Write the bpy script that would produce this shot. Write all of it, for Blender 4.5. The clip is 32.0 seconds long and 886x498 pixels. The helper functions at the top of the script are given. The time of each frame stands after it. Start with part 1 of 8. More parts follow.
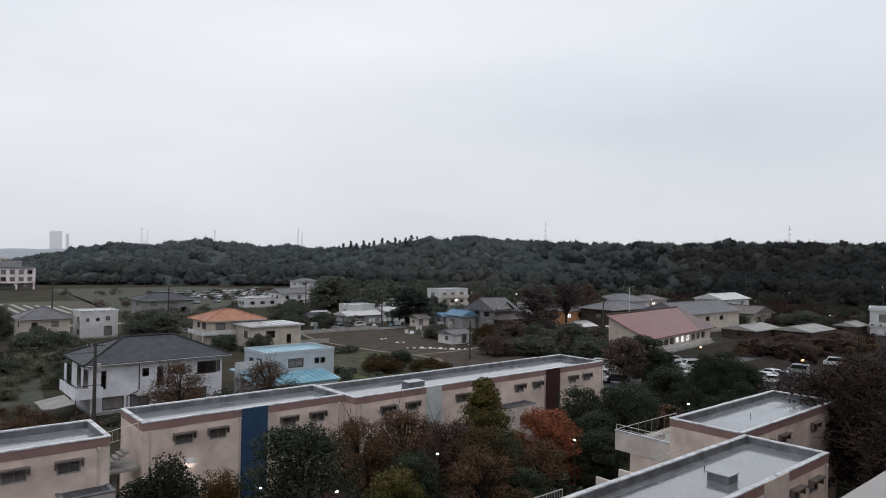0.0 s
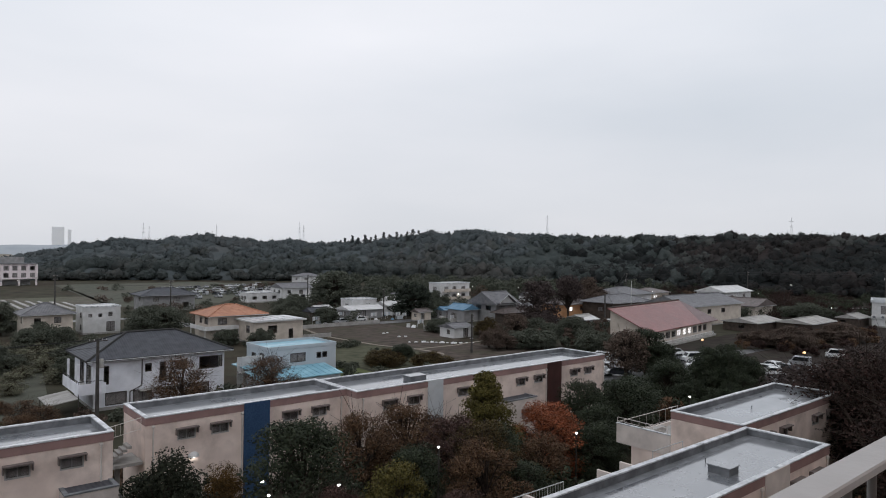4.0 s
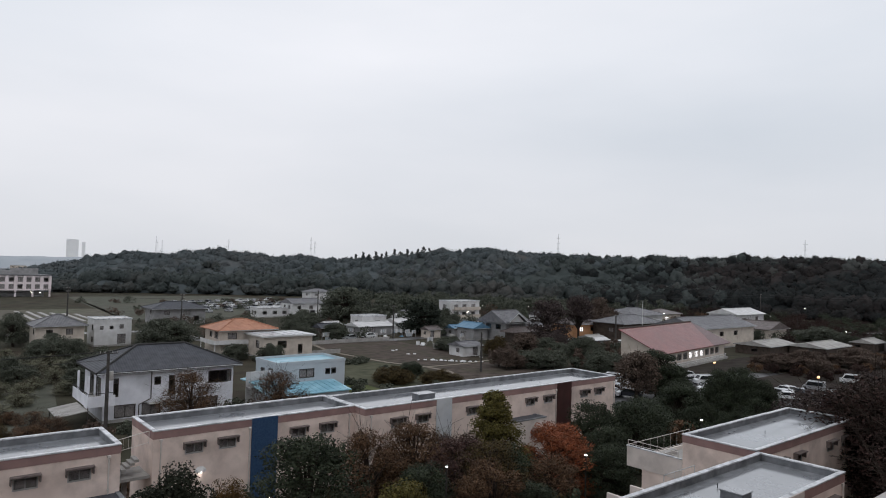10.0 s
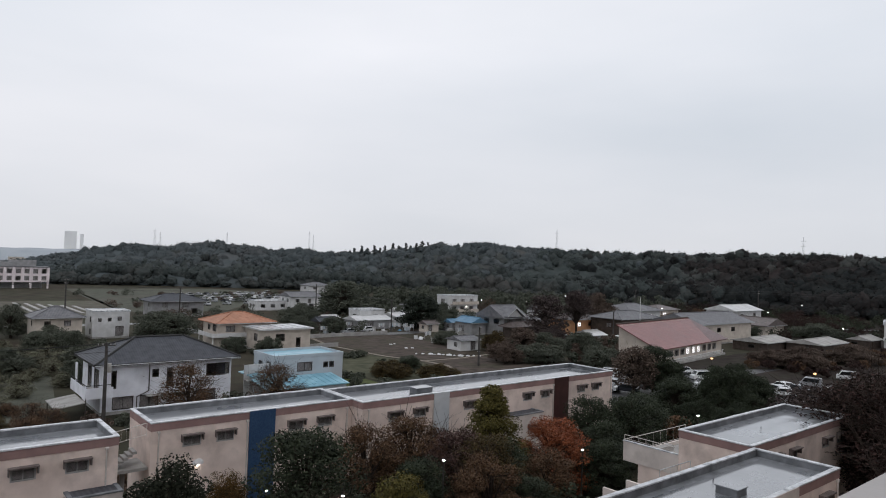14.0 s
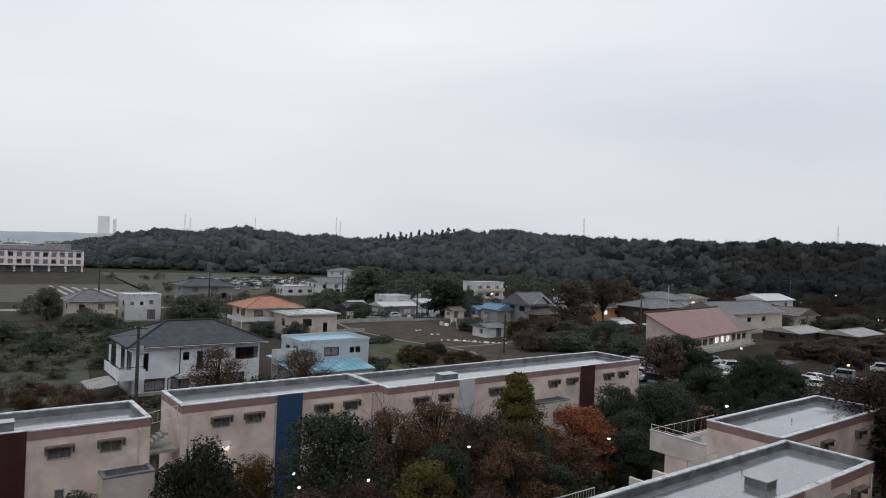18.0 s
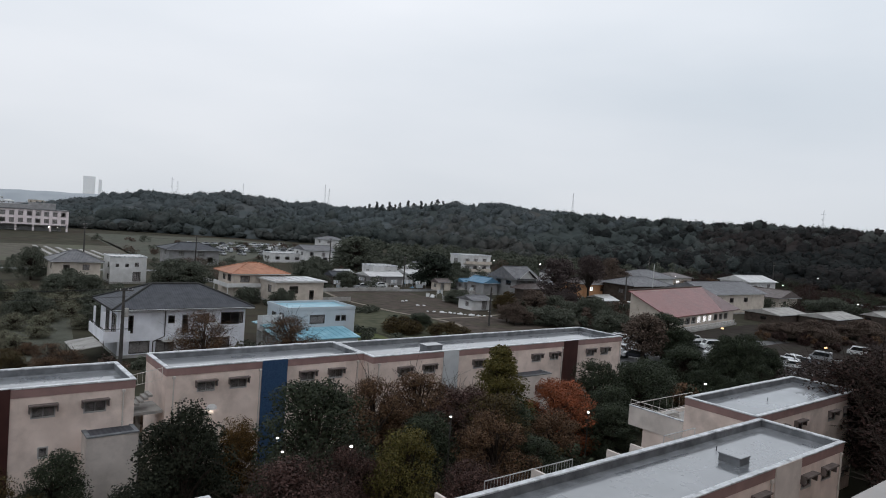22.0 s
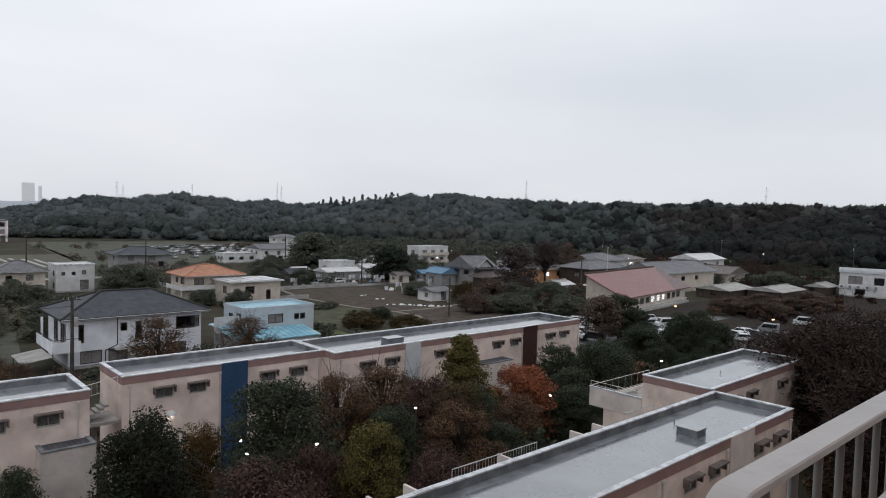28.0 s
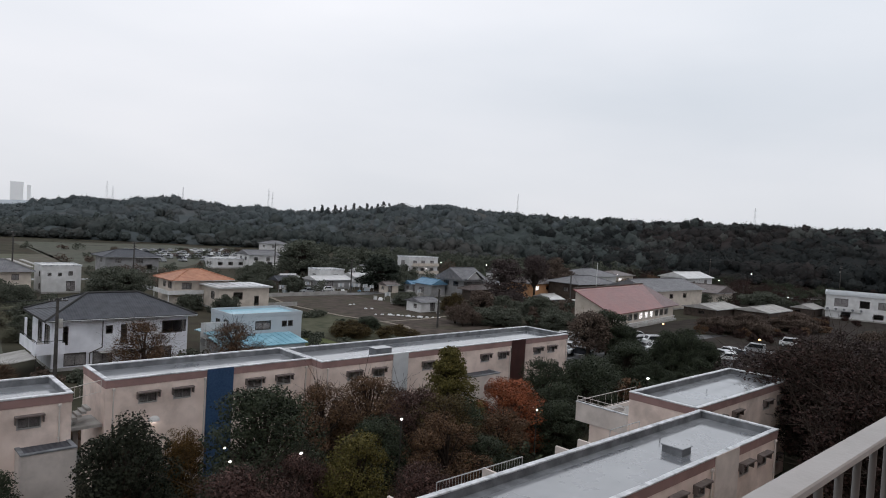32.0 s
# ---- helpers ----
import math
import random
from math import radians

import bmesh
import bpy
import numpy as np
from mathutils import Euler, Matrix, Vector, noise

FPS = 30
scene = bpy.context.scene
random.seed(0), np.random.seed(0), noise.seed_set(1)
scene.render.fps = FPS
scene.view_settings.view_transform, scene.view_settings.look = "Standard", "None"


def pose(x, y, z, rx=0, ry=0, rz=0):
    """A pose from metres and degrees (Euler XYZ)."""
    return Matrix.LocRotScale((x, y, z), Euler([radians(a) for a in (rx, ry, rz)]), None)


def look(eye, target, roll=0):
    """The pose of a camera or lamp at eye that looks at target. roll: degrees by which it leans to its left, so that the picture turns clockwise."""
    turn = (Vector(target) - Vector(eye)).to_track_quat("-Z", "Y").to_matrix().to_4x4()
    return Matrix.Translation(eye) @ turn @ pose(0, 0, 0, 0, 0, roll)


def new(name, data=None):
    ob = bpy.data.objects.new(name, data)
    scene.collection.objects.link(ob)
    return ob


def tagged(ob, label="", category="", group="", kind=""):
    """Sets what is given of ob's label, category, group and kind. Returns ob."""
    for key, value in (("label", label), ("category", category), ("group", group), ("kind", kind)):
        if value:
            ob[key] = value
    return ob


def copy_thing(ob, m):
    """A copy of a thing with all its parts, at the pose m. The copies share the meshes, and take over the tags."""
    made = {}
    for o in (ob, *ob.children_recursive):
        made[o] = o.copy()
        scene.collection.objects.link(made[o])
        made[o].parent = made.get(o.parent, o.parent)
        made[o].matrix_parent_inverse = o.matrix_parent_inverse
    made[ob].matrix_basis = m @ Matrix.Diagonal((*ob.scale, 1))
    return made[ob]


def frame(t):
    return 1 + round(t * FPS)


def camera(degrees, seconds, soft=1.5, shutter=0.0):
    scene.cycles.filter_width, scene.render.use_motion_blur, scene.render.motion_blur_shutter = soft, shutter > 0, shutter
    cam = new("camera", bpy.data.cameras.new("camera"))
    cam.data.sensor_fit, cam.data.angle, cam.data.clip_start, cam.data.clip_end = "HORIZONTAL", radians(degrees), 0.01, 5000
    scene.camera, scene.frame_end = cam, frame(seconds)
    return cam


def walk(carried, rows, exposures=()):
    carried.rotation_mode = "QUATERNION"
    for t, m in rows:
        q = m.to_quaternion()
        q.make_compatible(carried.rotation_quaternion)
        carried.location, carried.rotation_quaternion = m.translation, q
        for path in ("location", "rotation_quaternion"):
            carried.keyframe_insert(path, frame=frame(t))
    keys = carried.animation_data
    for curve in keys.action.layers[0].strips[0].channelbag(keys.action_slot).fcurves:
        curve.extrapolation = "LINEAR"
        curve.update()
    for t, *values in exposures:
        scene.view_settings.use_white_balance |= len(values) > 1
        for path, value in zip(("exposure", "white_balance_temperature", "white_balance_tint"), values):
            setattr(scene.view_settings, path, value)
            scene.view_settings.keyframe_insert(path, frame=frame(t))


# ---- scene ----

# ---- camera and walk ----
cam = camera(67.65, 32.0, soft=1.0)
PATH = [
    (0, 0.061, 0.076, -0.040, 90.77, -0.97, -40.57),
    (0.5, 0.071, 0.067, -0.043, 90.32, -0.89, -39.68),
    (1, 0.087, 0.058, -0.047, 90.89, -1.08, -40.36),
    (1.5, 0.092, 0.036, -0.046, 90.15, -1.74, -40.45),
    (2, 0.115, 0.030, -0.053, 90.09, -1.29, -39.36),
    (2.5, 0.125, 0.036, -0.047, 90.32, -0.79, -39.25),
    (3, 0.131, 0.036, -0.053, 89.98, -0.82, -39.93),
    (3.5, 0.116, 0.026, -0.038, 90.05, -0.68, -40.32),
    (5.5, 0.100, 0.000, -0.036, 91.29, -1.17, -39.84),
    (6, 0.119, 0.028, -0.064, 91.37, -0.92, -38.66),
    (6.5, 0.117, 0.017, -0.056, 91.31, -0.75, -38.77),
    (7, 0.134, 0.006, -0.036, 90.93, -0.33, -39.19),
    (7.5, 0.121, 0.015, -0.053, 90.69, 0.06, -39.59),
    (8, 0.109, 0.021, -0.034, 90.49, -0.97, -39.52),
    (8.5, 0.122, 0.052, -0.037, 91.08, -0.96, -39.62),
    (9, 0.116, 0.027, -0.028, 91.28, -1.30, -38.91),
    (9.5, 0.109, 0.038, -0.029, 91.43, -1.54, -39.06),
    (10, 0.110, 0.064, -0.046, 91.77, -1.55, -39.52),
    (10.5, 0.113, 0.045, -0.037, 91.41, -1.66, -39.23),
    (11, 0.122, 0.041, -0.036, 91.48, -1.54, -38.98),
    (11.5, 0.106, 0.055, -0.036, 91.56, -2.05, -39.43),
    (12, 0.126, 0.039, -0.022, 91.21, -2.03, -38.89),
    (12.5, 0.103, 0.036, -0.016, 90.83, -2.33, -39.52),
    (13, 0.089, 0.049, -0.027, 91.20, -2.19, -39.67),
    (13.5, 0.094, 0.030, -0.040, 91.33, -1.95, -39.74),
    (15.5, 0.108, 0.051, -0.030, 90.97, -1.75, -39.06),
    (16, 0.117, 0.074, -0.054, 90.91, -1.42, -38.75),
    (16.5, 0.139, 0.090, -0.043, 90.62, -1.43, -38.32),
    (17, 0.177, 0.146, -0.022, 90.09, -1.95, -37.07),
    (17.5, 0.165, 0.139, -0.043, 89.66, -1.81, -37.70),
    (18, 0.144, 0.148, -0.017, 90.04, -2.30, -37.41),
    (18.5, 0.030, 0.193, -0.010, 90.09, -1.26, -30.08),
    (19, -0.026, 0.239, -0.007, 89.14, -0.10, -18.80),
    (19.1, -0.005, 0.299, -0.020, 88.97, 0.16, -16.24),
    (19.5, -0.011, 0.431, -0.040, 88.03, -0.64, -7.38),
    (20, 0.019, 0.509, -0.056, 86.83, -0.22, 0.89),
    (20.5, 0.061, 0.446, -0.041, 87.81, -1.88, -1.08),
    (21, 0.070, 0.293, -0.049, 88.33, -2.98, -11.60),
    (21.2, 0.056, 0.185, -0.021, 88.15, -3.17, -17.08),
    (21.5, 0.038, 0.107, -0.001, 88.31, -3.69, -25.69),
    (21.8, 0.059, 0.092, -0.005, 86.69, -5.20, -35.58),
    (22, 0.076, 0.069, -0.016, 87.66, -4.16, -38.40),
    (22.5, 0.028, 0.051, -0.011, 87.48, -2.92, -43.81),
    (23, 0.033, 0.041, -0.018, 87.41, -2.70, -42.67),
    (23.5, 0.029, 0.037, -0.023, 87.36, -1.95, -42.89),
    (24, 0.057, 0.038, -0.020, 87.06, -2.04, -42.35),
    (24.5, 0.027, 0.042, -0.025, 87.41, -2.35, -42.76),
    (25, 0.027, 0.024, -0.000, 87.38, -2.45, -42.84),
    (25.5, 0.048, 0.025, -0.017, 87.00, -2.17, -42.55),
    (27.5, 0.046, 0.018, -0.022, 86.98, -1.98, -41.78),
    (28, 0.000, 0.000, 0.000, 87.12, -1.68, -42.26),
    (28.5, -0.020, 0.006, 0.027, 87.25, -1.43, -42.88),
    (29, -0.012, -0.007, 0.028, 86.74, -1.82, -42.91),
    (29.5, -0.015, 0.019, 0.031, 86.56, -1.67, -42.67),
    (30, 0.015, 0.010, 0.011, 86.67, -2.23, -42.84),
    (30.5, 0.003, 0.003, 0.008, 86.99, -1.95, -42.77),
    (31, -0.005, -0.029, 0.031, 87.07, -1.49, -43.51),
    (31.5, -0.023, 0.007, 0.002, 86.54, -2.77, -43.23),
    (32, -0.040, 0.018, 0.016, 88.13, -3.34, -43.04),
]
walk(cam, [(t, pose(x, y, 20.0 + z, rx, ry, rz)) for t, x, y, z, rx, ry, rz in PATH],
     [(0.0, -0.02, 6600, 11.0), (17.0, -0.02, 6600, 11.0), (19.5, -0.02, 6500, 9.0), (25.0, 0.0, 6480, 9.0), (28.0, 0.04, 6600, 10.5), (32.0, 0.05, 6620, 11.0)])

# ---- sky and light: heavy overcast near dusk ----
world = bpy.data.worlds.new("overcast")
scene.world = world
world.use_nodes = True
wn, wl = world.node_tree.nodes, world.node_tree.links
wn.clear()
w_out = wn.new("ShaderNodeOutputWorld")
w_sky = wn.new("ShaderNodeTexSky")
w_sky.sky_type, w_sky.sun_disc = "NISHITA", False
w_sky.sun_elevation, w_sky.sun_rotation = radians(40), radians(150)
w_clear = wn.new("ShaderNodeBackground")
w_clear.inputs["Strength"].default_value = 0.08
wl.new(w_sky.outputs[0], w_clear.inputs["Color"])
w_co = wn.new("ShaderNodeTexCoord")
w_map = wn.new("ShaderNodeMapping")
w_map.inputs["Scale"].default_value = (1.0, 1.0, 3.5)
wl.new(w_co.outputs["Generated"], w_map.inputs["Vector"])
w_noise = wn.new("ShaderNodeTexNoise")
w_noise.inputs["Scale"].default_value, w_noise.inputs["Detail"].default_value = 1.3, 5.0
w_noise.inputs["Roughness"].default_value = 0.45
wl.new(w_map.outputs[0], w_noise.inputs["Vector"])
w_ramp = wn.new("ShaderNodeValToRGB")
w_ramp.color_ramp.elements[0].position, w_ramp.color_ramp.elements[0].color = 0.25, (0.60, 0.65, 0.715, 1)
w_ramp.color_ramp.elements[1].position, w_ramp.color_ramp.elements[1].color = 0.75, (0.795, 0.815, 0.865, 1)
wl.new(w_noise.outputs[0], w_ramp.inputs[0])
w_cloud = wn.new("ShaderNodeBackground")
w_cloud.inputs["Strength"].default_value = 1.14
w_sep = wn.new("ShaderNodeSeparateXYZ")
wl.new(w_co.outputs["Generated"], w_sep.inputs[0])
w_low = wn.new("ShaderNodeMapRange")
w_low.inputs[1].default_value, w_low.inputs[2].default_value = 0.0, 0.30
w_low.inputs[3].default_value, w_low.inputs[4].default_value = 0.84, 1.04
wl.new(w_sep.outputs[2], w_low.inputs[0])
w_tone = wn.new("ShaderNodeMix")
w_tone.data_type, w_tone.blend_type = "RGBA", "MULTIPLY"
w_tone.inputs[0].default_value = 1.0
wl.new(w_ramp.outputs[0], w_tone.inputs[6])
wl.new(w_low.outputs[0], w_tone.inputs[7])
wl.new(w_tone.outputs[2], w_cloud.inputs["Color"])
w_mix = wn.new("ShaderNodeMixShader")
w_mix.inputs[0].default_value = 0.96
wl.new(w_clear.outputs[0], w_mix.inputs[1])
wl.new(w_cloud.outputs[0], w_mix.inputs[2])
wl.new(w_mix.outputs[0], w_out.inputs["Surface"])
sun = new("sun", bpy.data.lights.new("sun", "SUN"))
sun.data.energy, sun.data.angle, sun.data.color = 0.35, radians(40), (1.0, 0.97, 0.93)
sun.matrix_world = look((0, 0, 100), (35, 45, 0))


# ---- materials ----
def mat(name, dark, light, rough=0.8, scale=1.5, bump=0.0, bump_scale=20.0, metal=0.0, stain=None, coat=0.0, island=0.0, rough2=None, spec=0.4):
    """Two-tone paint or stone with grain, a larger stain layer, fine relief, and a rain-wet coat where wanted."""
    m = bpy.data.materials.new(name)
    m.use_nodes = True
    n, l = m.node_tree.nodes, m.node_tree.links
    b = n["Principled BSDF"]
    geo = n.new("ShaderNodeNewGeometry")
    noise_a = n.new("ShaderNodeTexNoise")
    noise_a.inputs["Scale"].default_value, noise_a.inputs["Detail"].default_value = scale, 6.0
    l.new(geo.outputs["Position"], noise_a.inputs["Vector"])
    ramp = n.new("ShaderNodeValToRGB")
    e = ramp.color_ramp.elements
    e[0].position, e[0].color = 0.3, (*dark, 1)
    e[1].position, e[1].color = 0.7, (*light, 1)
    factor = noise_a.outputs[0]
    if island:
        mixer = n.new("ShaderNodeMix")
        mixer.inputs[0].default_value = island
        l.new(noise_a.outputs[0], mixer.inputs[2])
        l.new(geo.outputs["Random Per Island"], mixer.inputs[3])
        factor = mixer.outputs[0]
    l.new(factor, ramp.inputs[0])
    colour = ramp.outputs[0]
    if stain:
        tint, s_scale, amount = stain
        noise_b = n.new("ShaderNodeTexNoise")
        noise_b.inputs["Scale"].default_value, noise_b.inputs["Detail"].default_value = s_scale, 8.0
        noise_b.inputs["Roughness"].default_value = 0.65
        l.new(geo.outputs["Position"], noise_b.inputs["Vector"])
        r2 = n.new("ShaderNodeValToRGB")
        r2.color_ramp.elements[0].position, r2.color_ramp.elements[0].color = 0.48, (0, 0, 0, 1)
        r2.color_ramp.elements[1].position, r2.color_ramp.elements[1].color = 0.68, (amount, amount, amount, 1)
        l.new(noise_b.outputs[0], r2.inputs[0])
        mx = n.new("ShaderNodeMix")
        mx.data_type = "RGBA"
        l.new(r2.outputs[0], mx.inputs[0])
        l.new(colour, mx.inputs[6])
        mx.inputs[7].default_value = (*tint, 1)
        colour = mx.outputs[2]
        if rough2 is not None:
            rr = n.new("ShaderNodeMapRange")
            rr.inputs[3].default_value, rr.inputs[4].default_value = rough, rough2
            rr.inputs[2].default_value = max(amount, 0.01)
            l.new(r2.outputs[0], rr.inputs[0])
            l.new(rr.outputs[0], b.inputs["Roughness"])
    l.new(colour, b.inputs["Base Color"])
    if rough2 is None:
        b.inputs["Roughness"].default_value = rough
    b.inputs["Metallic"].default_value = metal
    b.inputs["Specular IOR Level"].default_value = spec
    if coat:
        b.inputs["Coat Weight"].default_value, b.inputs["Coat Roughness"].default_value = coat, 0.06
        b.inputs["Coat IOR"].default_value = 1.33
    if bump:
        noise_c = n.new("ShaderNodeTexNoise")
        noise_c.inputs["Scale"].default_value, noise_c.inputs["Detail"].default_value = bump_scale, 4.0
        l.new(geo.outputs["Position"], noise_c.inputs["Vector"])
        bp = n.new("ShaderNodeBump")
        bp.inputs["Strength"].default_value, bp.inputs["Distance"].default_value = bump, 0.03
        l.new(noise_c.outputs[0], bp.inputs["Height"])
        l.new(bp.outputs[0], b.inputs["Normal"])
    return m


def ribbed(m, axis, pitch, depth=0.5):
    """Adds parallel ribs (tile courses, seams, corrugation) to a material's relief and colour."""
    n, l = m.node_tree.nodes, m.node_tree.links
    b = n["Principled BSDF"]
    geo = n.new("ShaderNodeNewGeometry")
    wave = n.new("ShaderNodeTexWave")
    wave.bands_direction = axis
    wave.inputs["Scale"].default_value = 0.314 / pitch
    wave.inputs["Distortion"].default_value = 0.15
    l.new(geo.outputs["Position"], wave.inputs["Vector"])
    bp = n.new("ShaderNodeBump")
    bp.inputs["Strength"].default_value, bp.inputs["Distance"].default_value = depth, 0.05
    l.new(wave.outputs[1], bp.inputs["Height"])
    if b.inputs["Normal"].links:
        l.new(b.inputs["Normal"].links[0].from_socket, bp.inputs["Normal"])
    l.new(bp.outputs[0], b.inputs["Normal"])
    return m


def glass(name, tint=(0.88, 0.88, 0.90)):
    m = bpy.data.materials.new(name)
    m.use_nodes = True
    n, l = m.node_tree.nodes, m.node_tree.links
    n.remove(n["Principled BSDF"])
    tr, gl, fr, pw, ad, mx = (n.new(k) for k in ("ShaderNodeBsdfTransparent", "ShaderNodeBsdfGlossy", "ShaderNodeLayerWeight", "ShaderNodeMath", "ShaderNodeMath", "ShaderNodeMixShader"))
    tr.inputs[0].default_value = (*tint, 1)
    gl.inputs["Roughness"].default_value = 0.03
    fr.inputs[0].default_value = 0.5
    pw.operation, pw.inputs[1].default_value = "POWER", 5.0
    ad.operation, ad.inputs[1].default_value, ad.inputs[2].default_value = "MULTIPLY_ADD", 0.94, 0.05
    l.new(fr.outputs["Facing"], pw.inputs[0])
    l.new(pw.outputs[0], ad.inputs[0])
    l.new(ad.outputs[0], mx.inputs[0])
    l.new(tr.outputs[0], mx.inputs[1])
    l.new(gl.outputs[0], mx.inputs[2])
    l.new(mx.outputs[0], n["Material Output"].inputs[0])
    return m


def glow(name, colour, strength):
    m = bpy.data.materials.new(name)
    m.use_nodes = True
    n = m.node_tree.nodes
    b = n["Principled BSDF"]
    b.inputs["Base Color"].default_value = (0.8, 0.8, 0.8, 1)
    b.inputs["Emission Color"].default_value = (*colour, 1)
    b.inputs["Emission Strength"].default_value = strength
    return m


M = {}
M["cream"] = mat("cream_render", (0.6289, 0.5152, 0.4617), (0.8163, 0.6891, 0.6222), 0.85, 0.6, 0.25, 14, stain=((0.27, 0.22, 0.19), 0.35, 0.45))
M["cream_wet"] = mat("cream_concrete", (0.5500, 0.4950, 0.4620), (0.6820, 0.6160, 0.5720), 0.8, 0.9, 0.2, 14, stain=((0.28, 0.25, 0.23), 0.5, 0.4))
M["pink"] = mat("dusty_pink_paint", (0.25, 0.155, 0.145), (0.33, 0.21, 0.195), 0.8, 0.8, 0.15, 14, stain=((0.17, 0.12, 0.115), 0.5, 0.5))
M["coping"] = mat("wet_white_coping", (0.4400, 0.4565, 0.4785), (0.7260, 0.7425, 0.7700), 0.45, 2.2, 0.3, 8, stain=((0.17, 0.175, 0.19), 1.3, 0.9), coat=0.4)
M["parapet_in"] = mat("stained_grey_parapet", (0.1105, 0.1170, 0.1274), (0.2275, 0.2379, 0.2535), 0.7, 1.1, 0.3, 10, stain=((0.05, 0.055, 0.06), 0.8, 0.6))
M["wet_roof"] = mat("rain_wet_roof_sheet", (0.1561, 0.1665, 0.1797), (0.2365, 0.2478, 0.2649), 0.35, 0.35, 0.0, 3, stain=((0.105, 0.115, 0.132), 0.22, 0.8), coat=1.0, rough2=0.12)
M["blue_tile"] = mat("deep_blue_mosaic", (0.018, 0.045, 0.105), (0.040, 0.085, 0.165), 0.4, 9.0, 0.5, 12, stain=((0.05, 0.10, 0.2), 1.5, 0.3))
M["brown_metal"] = mat("dark_red_brown_sheet", (0.035, 0.012, 0.011), (0.06, 0.022, 0.02), 0.5, 0.8, 0.1, 6)
M["pale_panel"] = mat("pale_grey_panel", (0.47, 0.50, 0.53), (0.58, 0.60, 0.62), 0.6, 0.6, 0.1, 8, stain=((0.35, 0.36, 0.36), 0.5, 0.4))
M["hood"] = mat("dark_stained_hood", (0.10, 0.08, 0.075), (0.19, 0.16, 0.15), 0.8, 2.0, 0.2, 12)
M["frame"] = mat("window_aluminium", (0.30, 0.29, 0.28), (0.42, 0.41, 0.40), 0.45, 3.0)
M["dark_frame"] = mat("bronze_window_frame", (0.035, 0.03, 0.027), (0.07, 0.06, 0.055), 0.5, 3.0)
M["pane"] = glass("window_glass")
M["curtain"] = mat("pale_curtain", (0.30, 0.28, 0.26), (0.48, 0.45, 0.42), 0.9, 3.0)
M["interior"] = mat("dim_interior", (0.12, 0.11, 0.10), (0.2, 0.18, 0.16), 0.9, 1.0)
M["pipe"] = mat("pale_plastic_pipe", (0.5, 0.46, 0.43), (0.62, 0.57, 0.54), 0.5, 2.0)
M["rail"] = mat("cream_painted_rail", (0.42, 0.395, 0.38), (0.48, 0.455, 0.44), 0.42, 8.0, 0.05, 60, stain=((0.30, 0.28, 0.26), 9.0, 0.35))
# darker version of the rail paint; the bars' shade is in this colour
M["rail_bar"] = mat("shade_toned_bar", (0.115, 0.105, 0.098), (0.155, 0.142, 0.134), 0.5, 8.0)
M["steel"] = mat("galvanised_steel", (0.38, 0.39, 0.40), (0.52, 0.53, 0.54), 0.45, 4.0, metal=0.3)
M["slab"] = mat("grey_concrete", (0.28, 0.27, 0.26), (0.40, 0.39, 0.37), 0.85, 0.7, 0.3, 12, stain=((0.18, 0.17, 0.16), 0.5, 0.5))
M["soil"] = mat("wet_dark_soil", (0.044, 0.035, 0.030), (0.098, 0.079, 0.067), 0.9, 0.5, 0.8, 2.5, stain=((0.05, 0.055, 0.03), 0.12, 0.6), spec=0.08)
M["ground"] = mat("scrub_ground", (0.030, 0.030, 0.021), (0.070, 0.065, 0.046), 0.95, 0.16, 0.9, 1.5, stain=((0.042, 0.029, 0.023), 0.035, 0.8), spec=0.08)
M["mud"] = mat("wet_dark_mud", (0.020, 0.016, 0.014), (0.046, 0.037, 0.033), 0.9, 0.4, 0.7, 2.5, stain=((0.035, 0.036, 0.024), 0.1, 0.6), spec=0.06)
# far field colours, lightened so that they carry the haze
M["field_pale"] = mat("haze_paled_brown_field", (0.085, 0.078, 0.064), (0.140, 0.130, 0.108), 0.95, 0.3, 0.6, 3, stain=((0.10, 0.115, 0.075), 0.05, 0.7), spec=0.06)
M["field_mist"] = mat("haze_paled_green_field", (0.068, 0.072, 0.058), (0.112, 0.115, 0.094), 0.95, 0.3, 0.6, 3, stain=((0.11, 0.10, 0.085), 0.04, 0.7), spec=0.06)
M["red_roof_dark"] = ribbed(mat("dark_red_metal_roof", (0.075, 0.025, 0.023), (0.105, 0.036, 0.033), 0.45, 0.5, 0.15, 4, coat=0.2), "X", 0.5, 0.35)
M["lawn"] = mat("tired_lawn", (0.055, 0.072, 0.03), (0.105, 0.115, 0.055), 0.95, 0.5, 0.6, 5, stain=((0.10, 0.085, 0.05), 0.2, 0.6), spec=0.08)
M["field_green"] = mat("leafy_crop", (0.050, 0.053, 0.034), (0.098, 0.098, 0.066), 0.95, 0.5, 0.8, 3, spec=0.08)
M["asphalt"] = mat("wet_asphalt", (0.042, 0.042, 0.045), (0.085, 0.085, 0.088), 0.4, 0.6, 0.3, 25, stain=((0.11, 0.11, 0.115), 0.12, 0.6), coat=0.22)
M["path"] = mat("trodden_path", (0.13, 0.11, 0.085), (0.24, 0.205, 0.165), 0.9, 0.8, 0.4, 8)
M["tile_dark"] = ribbed(mat("charcoal_roof_tile", (0.0377, 0.0406, 0.0493), (0.0725, 0.0769, 0.0899), 0.6, 1.2, 0.3, 8, stain=((0.055, 0.056, 0.064), 0.3, 0.35), spec=0.25), "X", 0.3)
